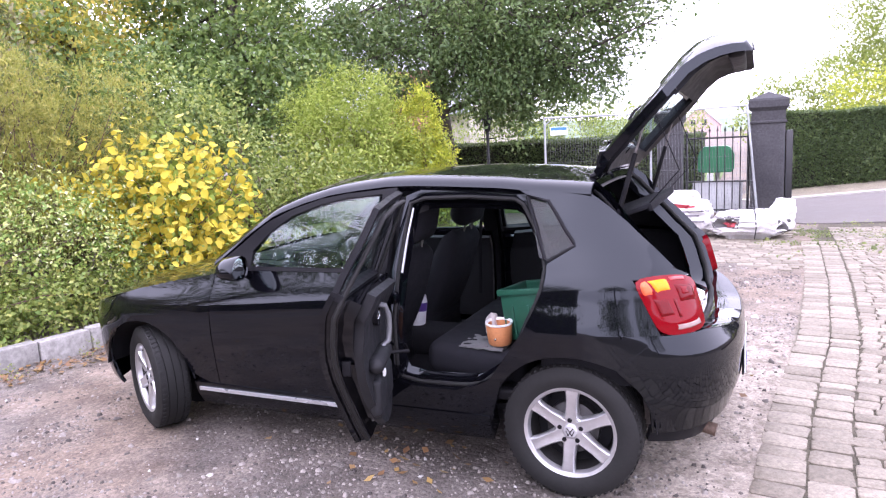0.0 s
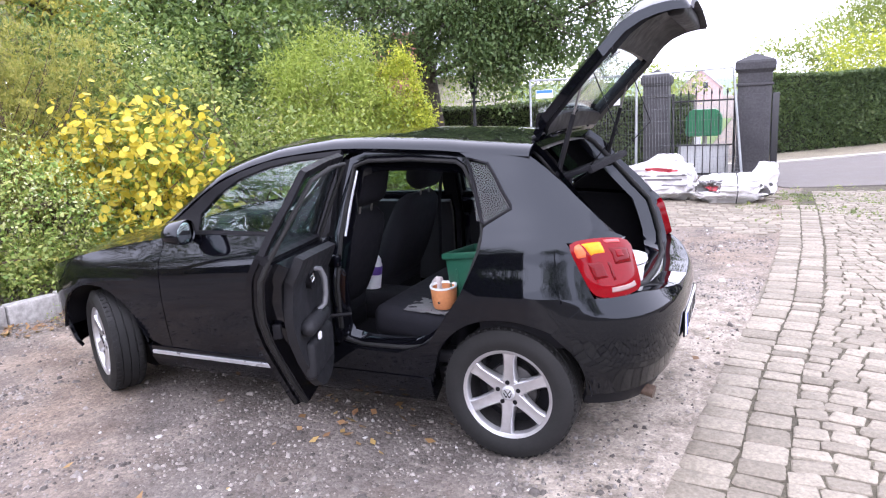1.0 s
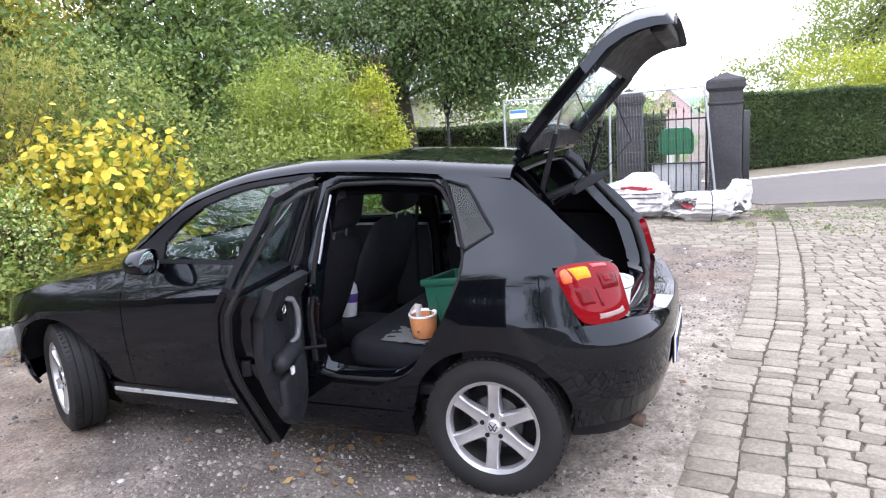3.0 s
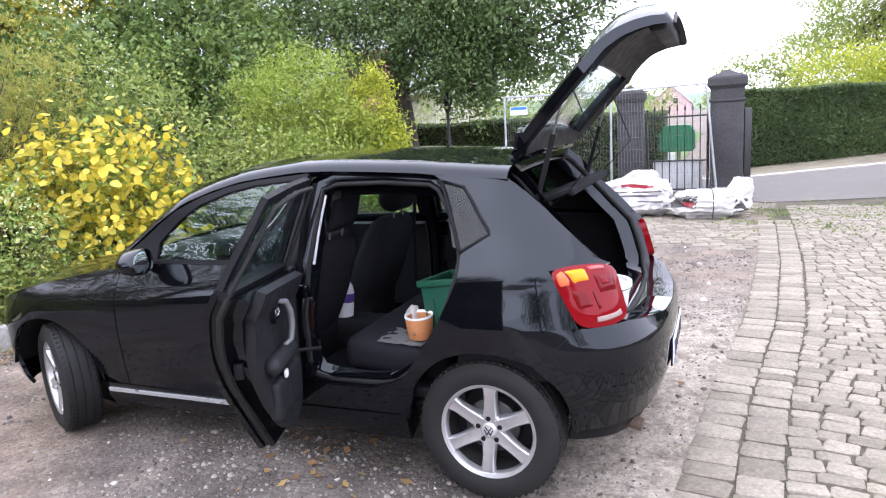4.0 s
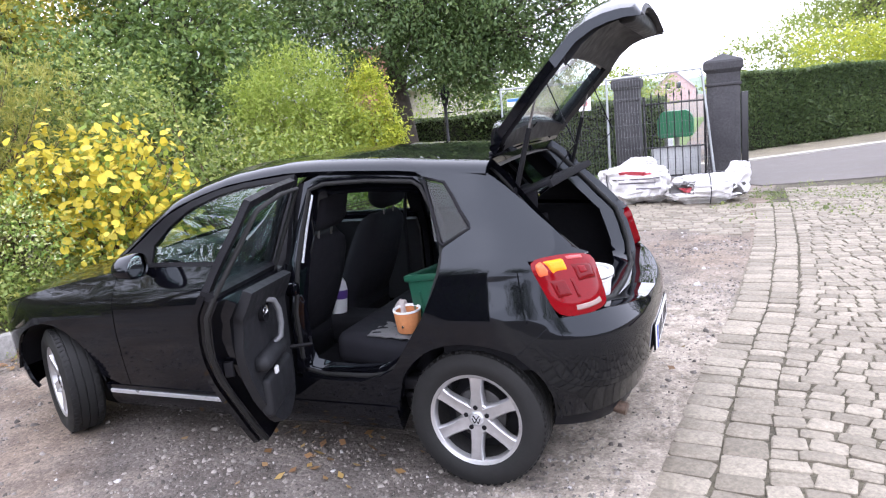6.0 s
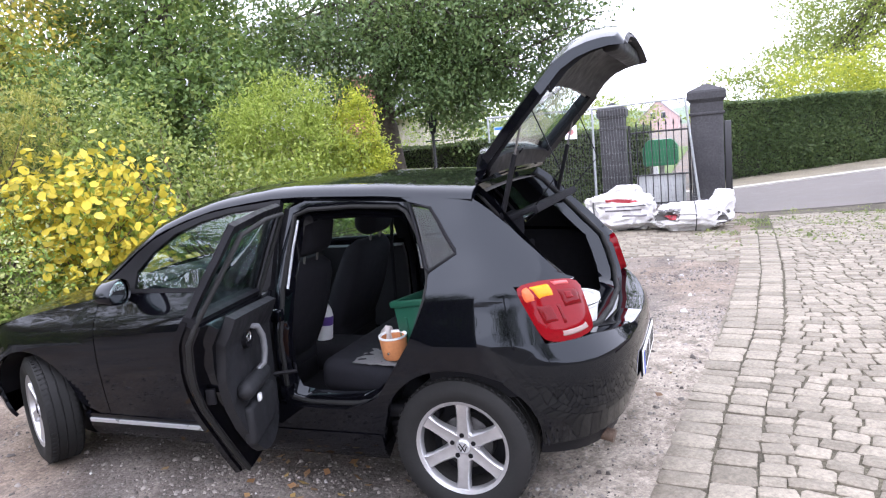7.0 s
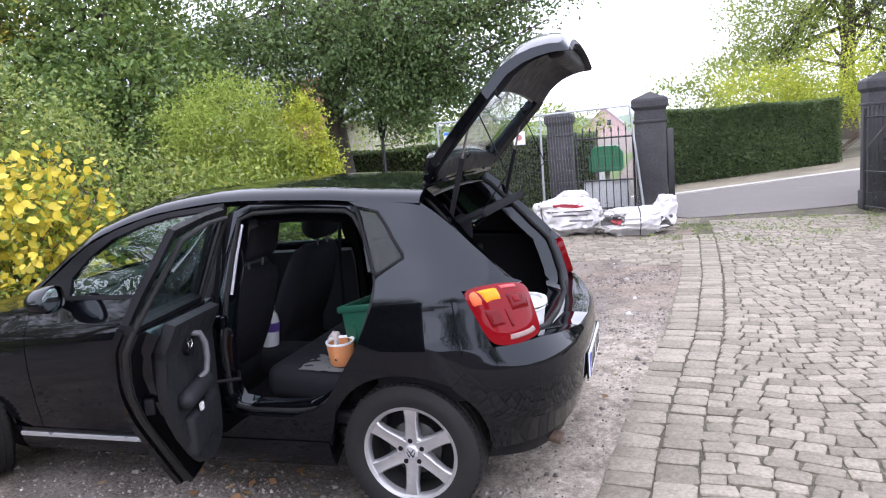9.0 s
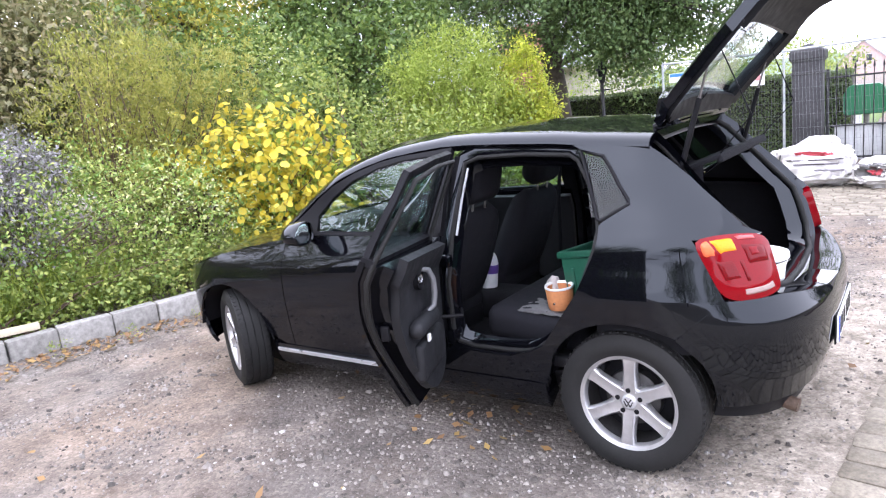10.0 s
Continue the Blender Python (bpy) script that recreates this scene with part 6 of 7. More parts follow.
M_OAK = mat_leaf("dark_green_oak_leaf", ((0.058, 0.100, 0.036), (0.105, 0.168, 0.055), (0.165, 0.235, 0.078), (0.27, 0.30, 0.10)), 0.35)
M_MID = mat_leaf("mid_green_leaf", ((0.105, 0.150, 0.036), (0.19, 0.25, 0.055), (0.31, 0.36, 0.08), (0.52, 0.44, 0.10)), 0.35)
M_LIGHT = mat_leaf("light_green_leaf", ((0.129, 0.198, 0.025), (0.230, 0.317, 0.037), (0.345, 0.423, 0.057), (0.489, 0.476, 0.076)), 0.4)
M_LIME = mat_leaf("lime_yellow_leaf", ((0.228, 0.278, 0.019), (0.405, 0.455, 0.031), (0.569, 0.582, 0.048), (0.696, 0.607, 0.061)), 0.4)
M_YELL = mat_leaf("bright_yellow_leaf", ((0.32, 0.30, 0.03), (0.60, 0.46, 0.03), (0.74, 0.57, 0.04), (0.80, 0.68, 0.12)), 0.3)
M_PALE = mat_leaf("pale_flecked_bramble", ((0.06, 0.12, 0.025), (0.14, 0.25, 0.045), (0.27, 0.38, 0.07), (0.50, 0.52, 0.14), (0.90, 0.90, 0.62)), 0.3)
M_RUST = mat_leaf("yellowing_autumn_leaf", ((0.124, 0.186, 0.040), (0.319, 0.338, 0.056), (0.602, 0.474, 0.056), (0.796, 0.507, 0.081)), 0.4)
M_BROWN = mat_leaf("dull_brownish_leaf", ((0.15, 0.145, 0.07), (0.26, 0.245, 0.12), (0.37, 0.30, 0.16), (0.42, 0.36, 0.17)), 0.3)
M_PURPLE = mat_leaf("grey_purple_leaf", ((0.10, 0.09, 0.095), (0.20, 0.18, 0.185), (0.32, 0.29, 0.30), (0.46, 0.44, 0.45)), 0.2)
M_FEATHER = mat_leaf("feathery_lime_green_leaf", ((0.20, 0.26, 0.03), (0.30, 0.38, 0.05), (0.40, 0.46, 0.08), (0.50, 0.50, 0.10)), 0.4)
M_OLIVE = mat_leaf("olive_yellow_leaf", ((0.18, 0.18, 0.045), (0.32, 0.31, 0.06), (0.46, 0.42, 0.09), (0.55, 0.42, 0.13)), 0.4)
M_BOX = mat_leaf("clipped_hedge_leaf", ((0.028, 0.050, 0.017), (0.056, 0.092, 0.028), (0.098, 0.14, 0.04), (0.17, 0.20, 0.062)), 0.25)
M_DEEP = mat_leaf("deep_green_leaf", ((0.055, 0.10, 0.03), (0.11, 0.175, 0.045), (0.19, 0.27, 0.065), (0.40, 0.38, 0.09)), 0.35)
M_FAR = mat_leaf("far_lime_tree_leaf", ((0.14, 0.19, 0.035), (0.22, 0.28, 0.05), (0.32, 0.37, 0.07), (0.42, 0.42, 0.10)), 0.4)
M_IVY = mat_leaf("dark_ivy_leaf", ((0.009, 0.018, 0.007), (0.016, 0.031, 0.011), (0.027, 0.045, 0.016), (0.054, 0.077, 0.027)), 0.2)

# the bush with large yellow leaves behind the bonnet
shrub("bush with large bright yellow autumn leaves", (-4.75, 1.75, 0.05),
      [(-4.8, 1.7, 1.15, 0.85, 0.55, 0.6, 620), (-4.3, 1.6, 0.75, 0.6, 0.45, 0.55, 420), (-5.4, 1.5, 1.3, 0.55, 0.45, 0.4, 220), (-4.6, 1.6, 0.55, 0.6, 0.4, 0.4, 240), (-4.2, 1.9, 1.2, 0.35, 0.3, 0.4, 90)], M_YELL, 0.09, 0.85, 11, 34, fine=False, per=5, clump=0.13, up=0.9, shell=0.45)
shrub("green leaves growing through the yellow bush", (-4.7, 1.8, 0.05), [(-4.7, 1.85, 0.9, 0.9, 0.45, 0.75, 1500)], M_LIGHT, 0.07, 0.8, 12, 14, fine=False, per=8, clump=0.12, up=0.8)
# bramble and flecked greenery along the kerb
lob = []
rg = random.Random(7)
for i in range(13):
    t = i / 12
    x, y = lerp(-5.9, -4.75, t) + rg.uniform(-0.2, 0.1), lerp(-3.6, 1.4, t)
    lob.append((x - 0.35, y, 0.55 + 0.25 * rg.random(), 0.75, 0.6, 0.65 + 0.25 * rg.random(), 1900))
shrub("tangled bramble with pale-flecked leaves along the kerb", (-5.6, -1.0, 0.08), lob, M_PALE, 0.055, 0.58, 21, 40, category="bramble", name="bramble", per=12, clump=0.13, up=0.8)
lob = [(lerp(-5.45, -4.60, i / 9) - 0.2, lerp(-3.2, 1.2, i / 9), 0.26, 0.36, 0.42, 0.2, 800) for i in range(10)]
shrub("low light-green creeping plants behind the kerb", (-4.95, -1.0, 0.1), lob, M_MID, 0.055, 0.8, 22, 12, category="ground cover", name="ground_cover", per=10, clump=0.10, up=1.4)
# mid greenery between the yellow bush and the feathery shrub
shrub("mid-green bush with small rounded leaves", (-4.2, 2.9, 0.05),
      [(-5.4, 2.9, 1.3, 0.9, 0.7, 1.1, 3600), (-4.0, 3.2, 0.75, 0.9, 0.6, 0.75, 2600), (-6.4, 2.6, 1.5, 0.8, 0.7, 1.2, 2600), (-2.9, 3.9, 0.55, 0.7, 0.6, 0.6, 1400)], M_MID, 0.065, 0.75, 23, 30, per=12, clump=0.14, up=0.7)
# upright feathery shrub on the left
shrub("upright olive-green shrub with reddish shoots", (-6.6, 1.0, 0.1),
      [(-6.8, 1.2, 1.6, 0.7, 0.7, 1.0, 2400), (-6.4, 0.8, 1.9, 0.5, 0.5, 0.9, 1600), (-7.1, 1.6, 2.1, 0.5, 0.5, 0.8, 1500), (-6.0, 1.9, 1.9, 0.45, 0.4, 0.75, 1200)], M_OLIVE, 0.075, 0.30, 24, 46, per=22, clump=0.12, up=0.2, droop=-0.9)
# arching fronds with reddish stems
rf = random.Random(91)
fr = []
for _ in range(26):
    bx, by = -5.9 + rf.uniform(-0.9, 0.7), 1.3 + rf.uniform(-0.5, 0.6)
    tx, ty, tz = bx + rf.uniform(-0.9, 0.35), by + rf.uniform(-0.3, 0.3), rf.uniform(1.9, 2.7)
    for k in range(8):
        t_ = 0.30 + 0.70 * k / 7
        w_ = 0.15 * (1.15 - t_)
        fr.append((lerp(bx, tx, t_ ** 1.3), lerp(by, ty, t_), lerp(0.1, tz, t_), w_, w_, 0.13, 46))
shrub("tall arching olive shoots with reddish-brown stems", (-5.9, 1.3, 0.08), fr, M_OLIVE, 0.055, 0.34, 92, 60, stem_r=0.010, per=10, clump=0.03, up=0.2, droop=-1.2)
# feathery light shrub and the lime one behind the roof
shrub("large feathery light-green shrub", (-4.4, 5.0, 0),
      [(-4.5, 5.0, 1.6, 1.05, 0.8, 0.95, 9500), (-5.3, 5.2, 1.3, 0.8, 0.7, 0.9, 5000), (-4.15, 4.9, 1.2, 0.6, 0.7, 0.8, 4600), (-4.4, 4.7, 0.7, 1.1, 0.7, 0.6, 4200)], M_FEATHER, 0.075, 0.42, 25, 50, per=22, clump=0.12, up=0.5)
shrub("upright lime-yellow shrub beside the feathery bush", (-3.35, 5.3, 0),
      [(-3.62, 5.3, 1.6, 0.28, 0.30, 0.80, 4200), (-3.5, 5.3, 1.0, 0.38, 0.36, 0.7, 3600), (-3.35, 5.3, 0.7, 0.33, 0.33, 0.5, 1500)], M_LIME, 0.055, 0.6, 26, 24, per=14, clump=0.07, up=0.6)
# purple-leaved bush at the far left
shrub("low bush with dull grey-purple leaves", (-5.75, -0.75, 0.1), [(-5.65, -0.60, 1.36, 0.42, 0.45, 0.30, 2800), (-5.5, -0.85, 0.95, 0.40, 0.42, 0.4, 2400)], M_PURPLE, 0.05, 0.6, 27, 20, per=16, clump=0.07, up=0.8)
# grass tufts
gr = np.random.RandomState(5)
n = 1500
c = np.stack([gr.uniform(-5.9, -5.0, n), gr.uniform(-2.2, 0.2, n), np.full(n, 0.12)], 1)
a = np.stack([gr.normal(0, 0.28, n), gr.normal(0, 0.28, n), np.ones(n)], 1)
L = gr.uniform(0.25, 0.7, n)[:, None]
w = np.stack([gr.normal(0, 1, n), gr.normal(0, 1, n), np.zeros(n)], 1)
w /= np.linalg.norm(w, axis=1)[:, None] / 0.006
bend = np.stack([gr.normal(0.1, 0.12, n), gr.normal(0, 0.12, n), np.full(n, -0.05)], 1)
v = np.stack([c - w, c + w, c + a * L + w * 0.2 + bend, c + a * L - w * 0.2 + bend], 1).reshape(-1, 3)
tagged(new("grass", quick_mesh("grass", v, np.arange(n * 4).reshape(-1, 4), M_LIGHT)), "tall yellowish grass blades by the kerb", "grass", kind="stuff")

# the big dark tree over the gate
lob = [(-4.9, 10.0, 5.6, 3.2, 2.6, 2.6, 10500), (-7.2, 9.6, 4.2, 1.9, 1.8, 1.9, 5600), (-2.9, 9.4, 4.4, 1.7, 1.6, 1.7, 3000), (-5.6, 8.6, 3.7, 1.6, 1.2, 1.1, 3800), (-2.5, 9.8, 3.2, 0.9, 0.8, 0.75, 2325), (-3.3, 9.5, 2.7, 0.7, 0.6, 0.6, 1550), (-6.5, 8.8, 3.2, 1.3, 1.0, 0.9, 2400), (-1.9, 9.9, 4.6, 1.0, 1.0, 1.2, 2325), (-3.2, 9.7, 2.2, 0.9, 0.6, 0.55, 1500), (-2.3, 9.9, 2.7, 0.7, 0.6, 0.5, 1000), (-4.2, 10.4, 3.4, 1.2, 0.8, 0.9, 2400), (-4.1, 9.2, 2.6, 0.9, 0.6, 0.6, 3000), (-4.7, 9.1, 3.4, 1.0, 0.6, 0.6, 1000), (-3.0, 9.3, 3.4, 0.9, 0.7, 0.8, 1000), (-1.0, 9.9, 5.0, 1.1, 1.0, 1.1, 2600), (-1.3, 9.7, 3.8, 0.7, 0.6, 0.5, 800), (-0.6, 9.8, 4.2, 0.5, 0.5, 0.4, 260)]
tree("large dark green oak leaning over the yard", (-5.32, 10.0, 0), 6.5, 0.22, lob, M_OAK, 0.11, 0.6, 31, 60, per=16, clump=0.19, up=0.5, shell=0.35, droop=0.4)
# trees at the back on the left
tree("yellowing autumn tree behind the bushes", (-10.5, 5.2, 0), 6.0, 0.16, [(-10.5, 5.2, 4.2, 1.8, 1.8, 1.9, 5500), (-9.6, 4.0, 3.2, 1.3, 1.2, 1.3, 3200), (-11.6, 4.2, 3.6, 1.4, 1.4, 1.6, 3000)], M_RUST, 0.135, 0.65, 32, 24, per=10, clump=0.24, shell=0.35)
tree("dense mid-green tree behind the bushes", (-8.2, 7.0, 0), 6.5, 0.15, [(-8.2, 7.0, 3.6, 1.7, 1.4, 1.8, 6500), (-7.2, 6.3, 2.6, 1.3, 1.0, 1.2, 4200), (-8.6, 5.8, 2.2, 1.3, 1.0, 1.2, 3600), (-9.0, 7.0, 5.0, 1.6, 1.4, 1.4, 3600)], M_DEEP, 0.13, 0.65, 33, 24, per=12, clump=0.2, shell=0.4)
tree("dull brownish-green tree at the garden's edge", (-10.5, 0.6, 0), 5.5, 0.15, [(-10.2, 0.8, 3.0, 1.6, 1.6, 1.9, 8840), (-9.0, 2.0, 2.5, 1.3, 1.2, 1.5, 7140), (-10.0, -1.4, 2.8, 1.6, 1.6, 1.9, 8160), (-8.7, -0.6, 1.6, 1.2, 1.3, 1.3, 6120)], M_BROWN, 0.125, 0.55, 34, 24, per=14, clump=0.2, shell=0.4)
tree("brownish thicket tree beyond the purple bush", (-10.0, -4.2, 0), 5.0, 0.14, [(-9.8, -4.0, 2.8, 1.6, 1.8, 2.0, 7140), (-8.6, -3.4, 1.8, 1.2, 1.3, 1.4, 5100), (-8.2, -5.2, 1.5, 1.2, 1.3, 1.3, 4080)], M_BROWN, 0.125, 0.55, 35, 20, per=14, clump=0.2, shell=0.4)
shrub("dark green thicket between trees", (-7.6, 3.6, 0), [(-7.4, 3.8, 1.7, 1.2, 1.1, 1.5, 4200), (-8.4, 2.6, 1.9, 1.1, 1.1, 1.6, 3600), (-6.6, 5.3, 1.6, 1.1, 0.9, 1.4, 3400)], M_DEEP, 0.11, 0.65, 36, 20, per=14, clump=0.18)

wl_ = [(-14 + 0.5 * math.sin(k * 2.3), -9 + 2.6 * k, 2.6 + 0.5 * math.sin(k * 1.7), 1.6, 1.9, 2.7, 1500) for k in range(8)]
shrub("dull green woodland edge far behind the garden", (-14, 0, 0), wl_, M_BROWN, 0.24, 0.7, 37, 20, category="woodland", name="woodland", per=10, clump=0.4, shell=0.3)
# clipped hedges
def hedge(label, a, b, depth, z0, h, n, seed, mat, size=0.05, drop=0.0):
    """Leaves standing close on a clipped block's faces, over a solid core coloured as inner shade."""
    r = np.random.RandomState(seed)
    a, b = np.array(a), np.array(b)
    d = (b - a) / np.linalg.norm(b - a)
    nr = np.array([-d[1], d[0]])
    t = thing("hedge", label, "hedge", (a[0], a[1], 0))
    length = np.linalg.norm(b - a)
    ux, uz = r.uniform(0, 1, n), r.uniform(0, 1, n)
    face = r.uniform(0, 1, n)
    dep = np.where(face < 0.72, np.abs(r.normal(0, 0.035, n)), r.uniform(0, depth, n))
    zz = np.where(face < 0.72, uz ** 0.9 * h, h - np.abs(r.normal(0, 0.03, n))) * (1 - drop * ux)
    wob = 0.04 * np.sin(ux * length * 2.1) + 0.03 * np.sin(uz * 7 + ux * 5)
    xy = a[None] + d[None] * (ux * length)[:, None] + nr[None] * (dep + wob)[:, None]
    zb = np.array([ground_z(p[0], p[1]) for p in xy])
    p = np.column_stack([xy, zb + z0 + zz + 0.02 * np.sin(ux * length * 3)])
    ax = r.normal(size=(n, 3))
    ax /= np.linalg.norm(ax, axis=1)[:, None]
    nn = r.normal(size=(n, 3)) * 0.7 + np.array([-nr[0] * 0.7, -nr[1] * 0.7, 0.7])
    nn -= ax * (nn * ax).sum(1)[:, None]
    nn /= np.linalg.norm(nn, axis=1)[:, None]
    bb = np.cross(ax, nn)
    L = (size * r.uniform(0.6, 1.4, n))[:, None]
    v = np.stack([p, p + ax * L * 0.5 + bb * L * 0.3, p + ax * L, p + ax * L * 0.5 - bb * L * 0.3], 1).reshape(-1, 3) - np.array([a[0], a[1], 0])
    f = new("foliage", quick_mesh("foliage", v, np.arange(n * 4).reshape(-1, 4), mat))
    f.parent = t
    ang = math.degrees(math.atan2(d[1], d[0]))
    mid = (a + b) / 2 + nr * (depth / 2 + 0.06)
    za, zc = ground_z(*a), ground_z(*b)
    # solid block, near-black to stand for the shade inside the hedge
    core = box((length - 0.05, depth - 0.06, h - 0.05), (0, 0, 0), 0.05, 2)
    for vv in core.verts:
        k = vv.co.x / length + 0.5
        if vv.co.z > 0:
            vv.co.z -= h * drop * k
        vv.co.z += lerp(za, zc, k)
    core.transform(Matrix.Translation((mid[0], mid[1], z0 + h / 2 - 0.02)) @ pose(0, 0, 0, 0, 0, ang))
    part("twig_core", core, plain("hedge_inner_shade", (0.018, 0.020, 0.010), 1.0, grain=30, amount=0.5), t)
    return t


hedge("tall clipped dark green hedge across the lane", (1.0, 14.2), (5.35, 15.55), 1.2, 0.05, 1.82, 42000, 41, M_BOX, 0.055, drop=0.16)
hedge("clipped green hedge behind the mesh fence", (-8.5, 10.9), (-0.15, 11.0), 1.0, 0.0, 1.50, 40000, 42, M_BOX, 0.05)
# right of the gate: ivy-dark evergreen and plants on the wall
tree("dark ivy-covered evergreen beside the gate pillar", (6.0, 9.2, 0), 6.0, 0.2, [(5.9, 9.2, 4.2, 1.2, 1.1, 2.4, 7500), (5.6, 8.9, 1.7, 0.85, 0.7, 1.3, 4200), (6.6, 8.2, 1.6, 1.0, 0.9, 1.4, 4200), (6.6, 8.8, 5.0, 1.3, 1.2, 2.0, 4200), (5.0, 8.8, 2.4, 0.5, 0.4, 0.8, 1200), (4.95, 8.5, 0.9, 0.45, 0.4, 0.9, 1800), (5.6, 7.9, 1.0, 0.5, 0.6, 0.8, 1800)], M_IVY, 0.085, 0.7, 43, 16, per=14, clump=0.16, shell=0.45)
shrub("light green leafy plants on top of the low wall", (5.3, 7.7, 0.4), [(4.75, 7.45, 0.42, 0.3, 0.3, 0.16, 350), (5.45, 6.6, 0.45, 0.4, 0.6, 0.2, 600)], M_LIGHT, 0.08, 0.7, 44, 10, per=8, clump=0.08, up=1.2)
# beyond the hedge
tree("tall airy lime tree with yellow-green leaves", (8.2, 27, 0), 9.5, 0.28, [(8.2, 27, 7.2, 3.2, 2.6, 2.4, 9000), (5.6, 26, 5.4, 1.8, 1.8, 1.8, 4000), (10.6, 26.5, 5.2, 2.3, 2.0, 1.9, 5500), (5.0, 26, 3.4, 1.6, 1.4, 0.9, 2600), (11.5, 25.5, 3.4, 2.4, 1.8, 1.3, 4200)], M_FAR, 0.15, 0.65, 45, 34, per=12, clump=0.42, shell=0.3)
shrub("yellow-green bushes rising behind the hedge", (6, 20, 0), [(7.5, 20, 2.0, 2.2, 1.0, 0.9, 2600), (10.5, 20.5, 2.4, 2.4, 1.2, 1.1, 2600), (4.0, 19.5, 2.0, 1.3, 0.9, 0.8, 2200), (6.2, 19, 2.3, 1.8, 0.9, 0.9, 3000), (14, 21, 2.6, 2.4, 1.4, 1.6, 2200)], M_LIME, 0.12, 0.6, 46, 20, per=12, clump=0.22)
shrub("grey-green trees far behind the hedge", (5, 40, 0), [(2.6, 40, 2.2, 2.4, 1.5, 1.6, 1800), (6.5, 42, 3.2, 3.0, 2, 2.2, 2400), (12, 44, 4.0, 5, 3, 3, 3000), (-6, 42, 1.5, 4, 2, 1.4, 1600), (-14, 40, 2.8, 6, 3, 2.6, 2600)], M_MID, 0.24, 0.7, 47, 10, category="trees", name="far_trees", per=12, clump=0.4)
shrub("yellow-green shrubs beyond the fence and hedge", (-3, 15.5, 0), [(-3.8, 14.5, 1.7, 1.2, 0.8, 0.9, 2600), (-2.0, 15.5, 1.6, 1.2, 0.8, 0.7, 2000), (-6.0, 14.5, 1.5, 1.0, 0.7, 0.7, 1500)], M_LIGHT, 0.09, 0.5, 48, 20, per=14, clump=0.16)
# trees behind the viewer, which the paintwork mirrors
for k, (x, y, r_, h_) in enumerate(((-10.5, -9.0, 2.9, 7.2), (-5.5, -13.0, 2.4, 3.5), (4.5, -17, 2.6, 3.5), (13, -15, 3.0, 3.5))):
    tree("broad green tree on the other side of the yard", (x, y, 0), h_ + 1.1, 0.18, [(x, y, h_, r_, r_, 0.43 * h_, 1700 + int(260 * h_)), (x - 1.8, y + 0.6, h_ * 0.68, 1.8, 1.6, 1.1, 1100), (x + 2.0, y + 0.4, h_ * 0.72, 1.8, 1.6, 1.1, 1100)], M_OAK, 0.17, 0.6, 51 + k, 22, per=9, clump=0.3, shell=0.3)
# unseen hedge, added so that the car's flank mirrors something dark
hedge("unseen dark hedge added behind the viewer for reflections", (-1.5, -11), (-16, -11), 1.0, 0, 2.2, 7000, 56, M_BOX, 0.16)

# ---- paving of granite setts, loose gravel, fallen leaves ----
SETT = mat_stone("granite_sett", (0.150, 0.131, 0.100), (0.305, 0.271, 0.214), island=False, grain=55, rough=0.7, spread=0.5)
SETT_J = mat_stone("granite_setts_far", (0.150, 0.131, 0.100), (0.305, 0.271, 0.214), island=True, grain=55, rough=0.7, spread=0.5)
pr = random.Random(12)


def sett_coords(w, d, h, seed):
    """A worn sett: rounded top and corners over a straight foot."""
    rr = random.Random(seed)
    j = lambda k: rr.uniform(-k, k) * 0.95
    ca, cb = rr.uniform(0.12, 0.26), rr.uniform(0.12, 0.26)
    plan = [(-1, -1 + cb), (-1 + ca, -1), (1 - ca, -1), (1, -1 + cb), (1, 1 - cb), (1 - ca, 1), (-1 + ca, 1), (-1, 1 - cb)]
    low = [(x * w / 2 + j(0.006), y * d / 2 + j(0.006), -0.03) for x, y in plan]
    sh = [(x, y, h - 0.005 + j(0.0015)) for x, y, _ in low]
    top = [(x * 0.91 + j(0.004), y * 0.88 + j(0.004), h + j(0.0014)) for x, y, _ in low]
    cen = [(j(0.01), j(0.01), h + 0.0015 + j(0.0015))]
    v = low + sh + top + cen
    f = []
    for a in (0, 8):
        for i in range(8):
            f.append((a + i, a + (i + 1) % 8, a + 8 + (i + 1) % 8, a + 8 + i))
    for i in range(8):
        f.append((16 + i, 16 + (i + 1) % 8, 24))
    return v, f


sizes = {}


def sett_mesh(w, d):
    key = (round(w / 0.012), round(d / 0.012), pr.randrange(3))
    if key not in sizes:
        v, f = sett_coords(key[0] * 0.012, key[1] * 0.012, 0.012, key[0] * 31 + key[1] * 7 + key[2])
        me = bpy.data.meshes.new("sett")
        me.from_pydata(v, [], f)
        me.shade_smooth()
        me.set_sharp_from_angle(angle=radians(38))
        me.materials.append(SETT)
        sizes[key] = me
    return sizes[key]


paving = tagged(new("pavement_setts"), "grey granite sett paving of the drive", "paving", kind="structure")
far_v, far_f = [], []


def lay(x, y, w, d, turn, single):
    z = ground_z(x, y) + pr.uniform(-0.004, 0.003) - 0.005
    m = pose(x, y, z, pr.uniform(-0.6, 0.6), pr.uniform(-0.6, 0.6), turn + pr.uniform(-4, 4))
    if single:
        ob = new("sett", sett_mesh(w, d))
        ob.parent = paving
        ob.matrix_basis = m
    else:
        v, f = sett_coords(w, d, 0.012, pr.randrange(10 ** 6))
        k = len(far_v)
        far_v.extend([tuple(m @ Vector(p)) for p in v])
        far_f.extend([tuple(i + k for i in q) for q in f])


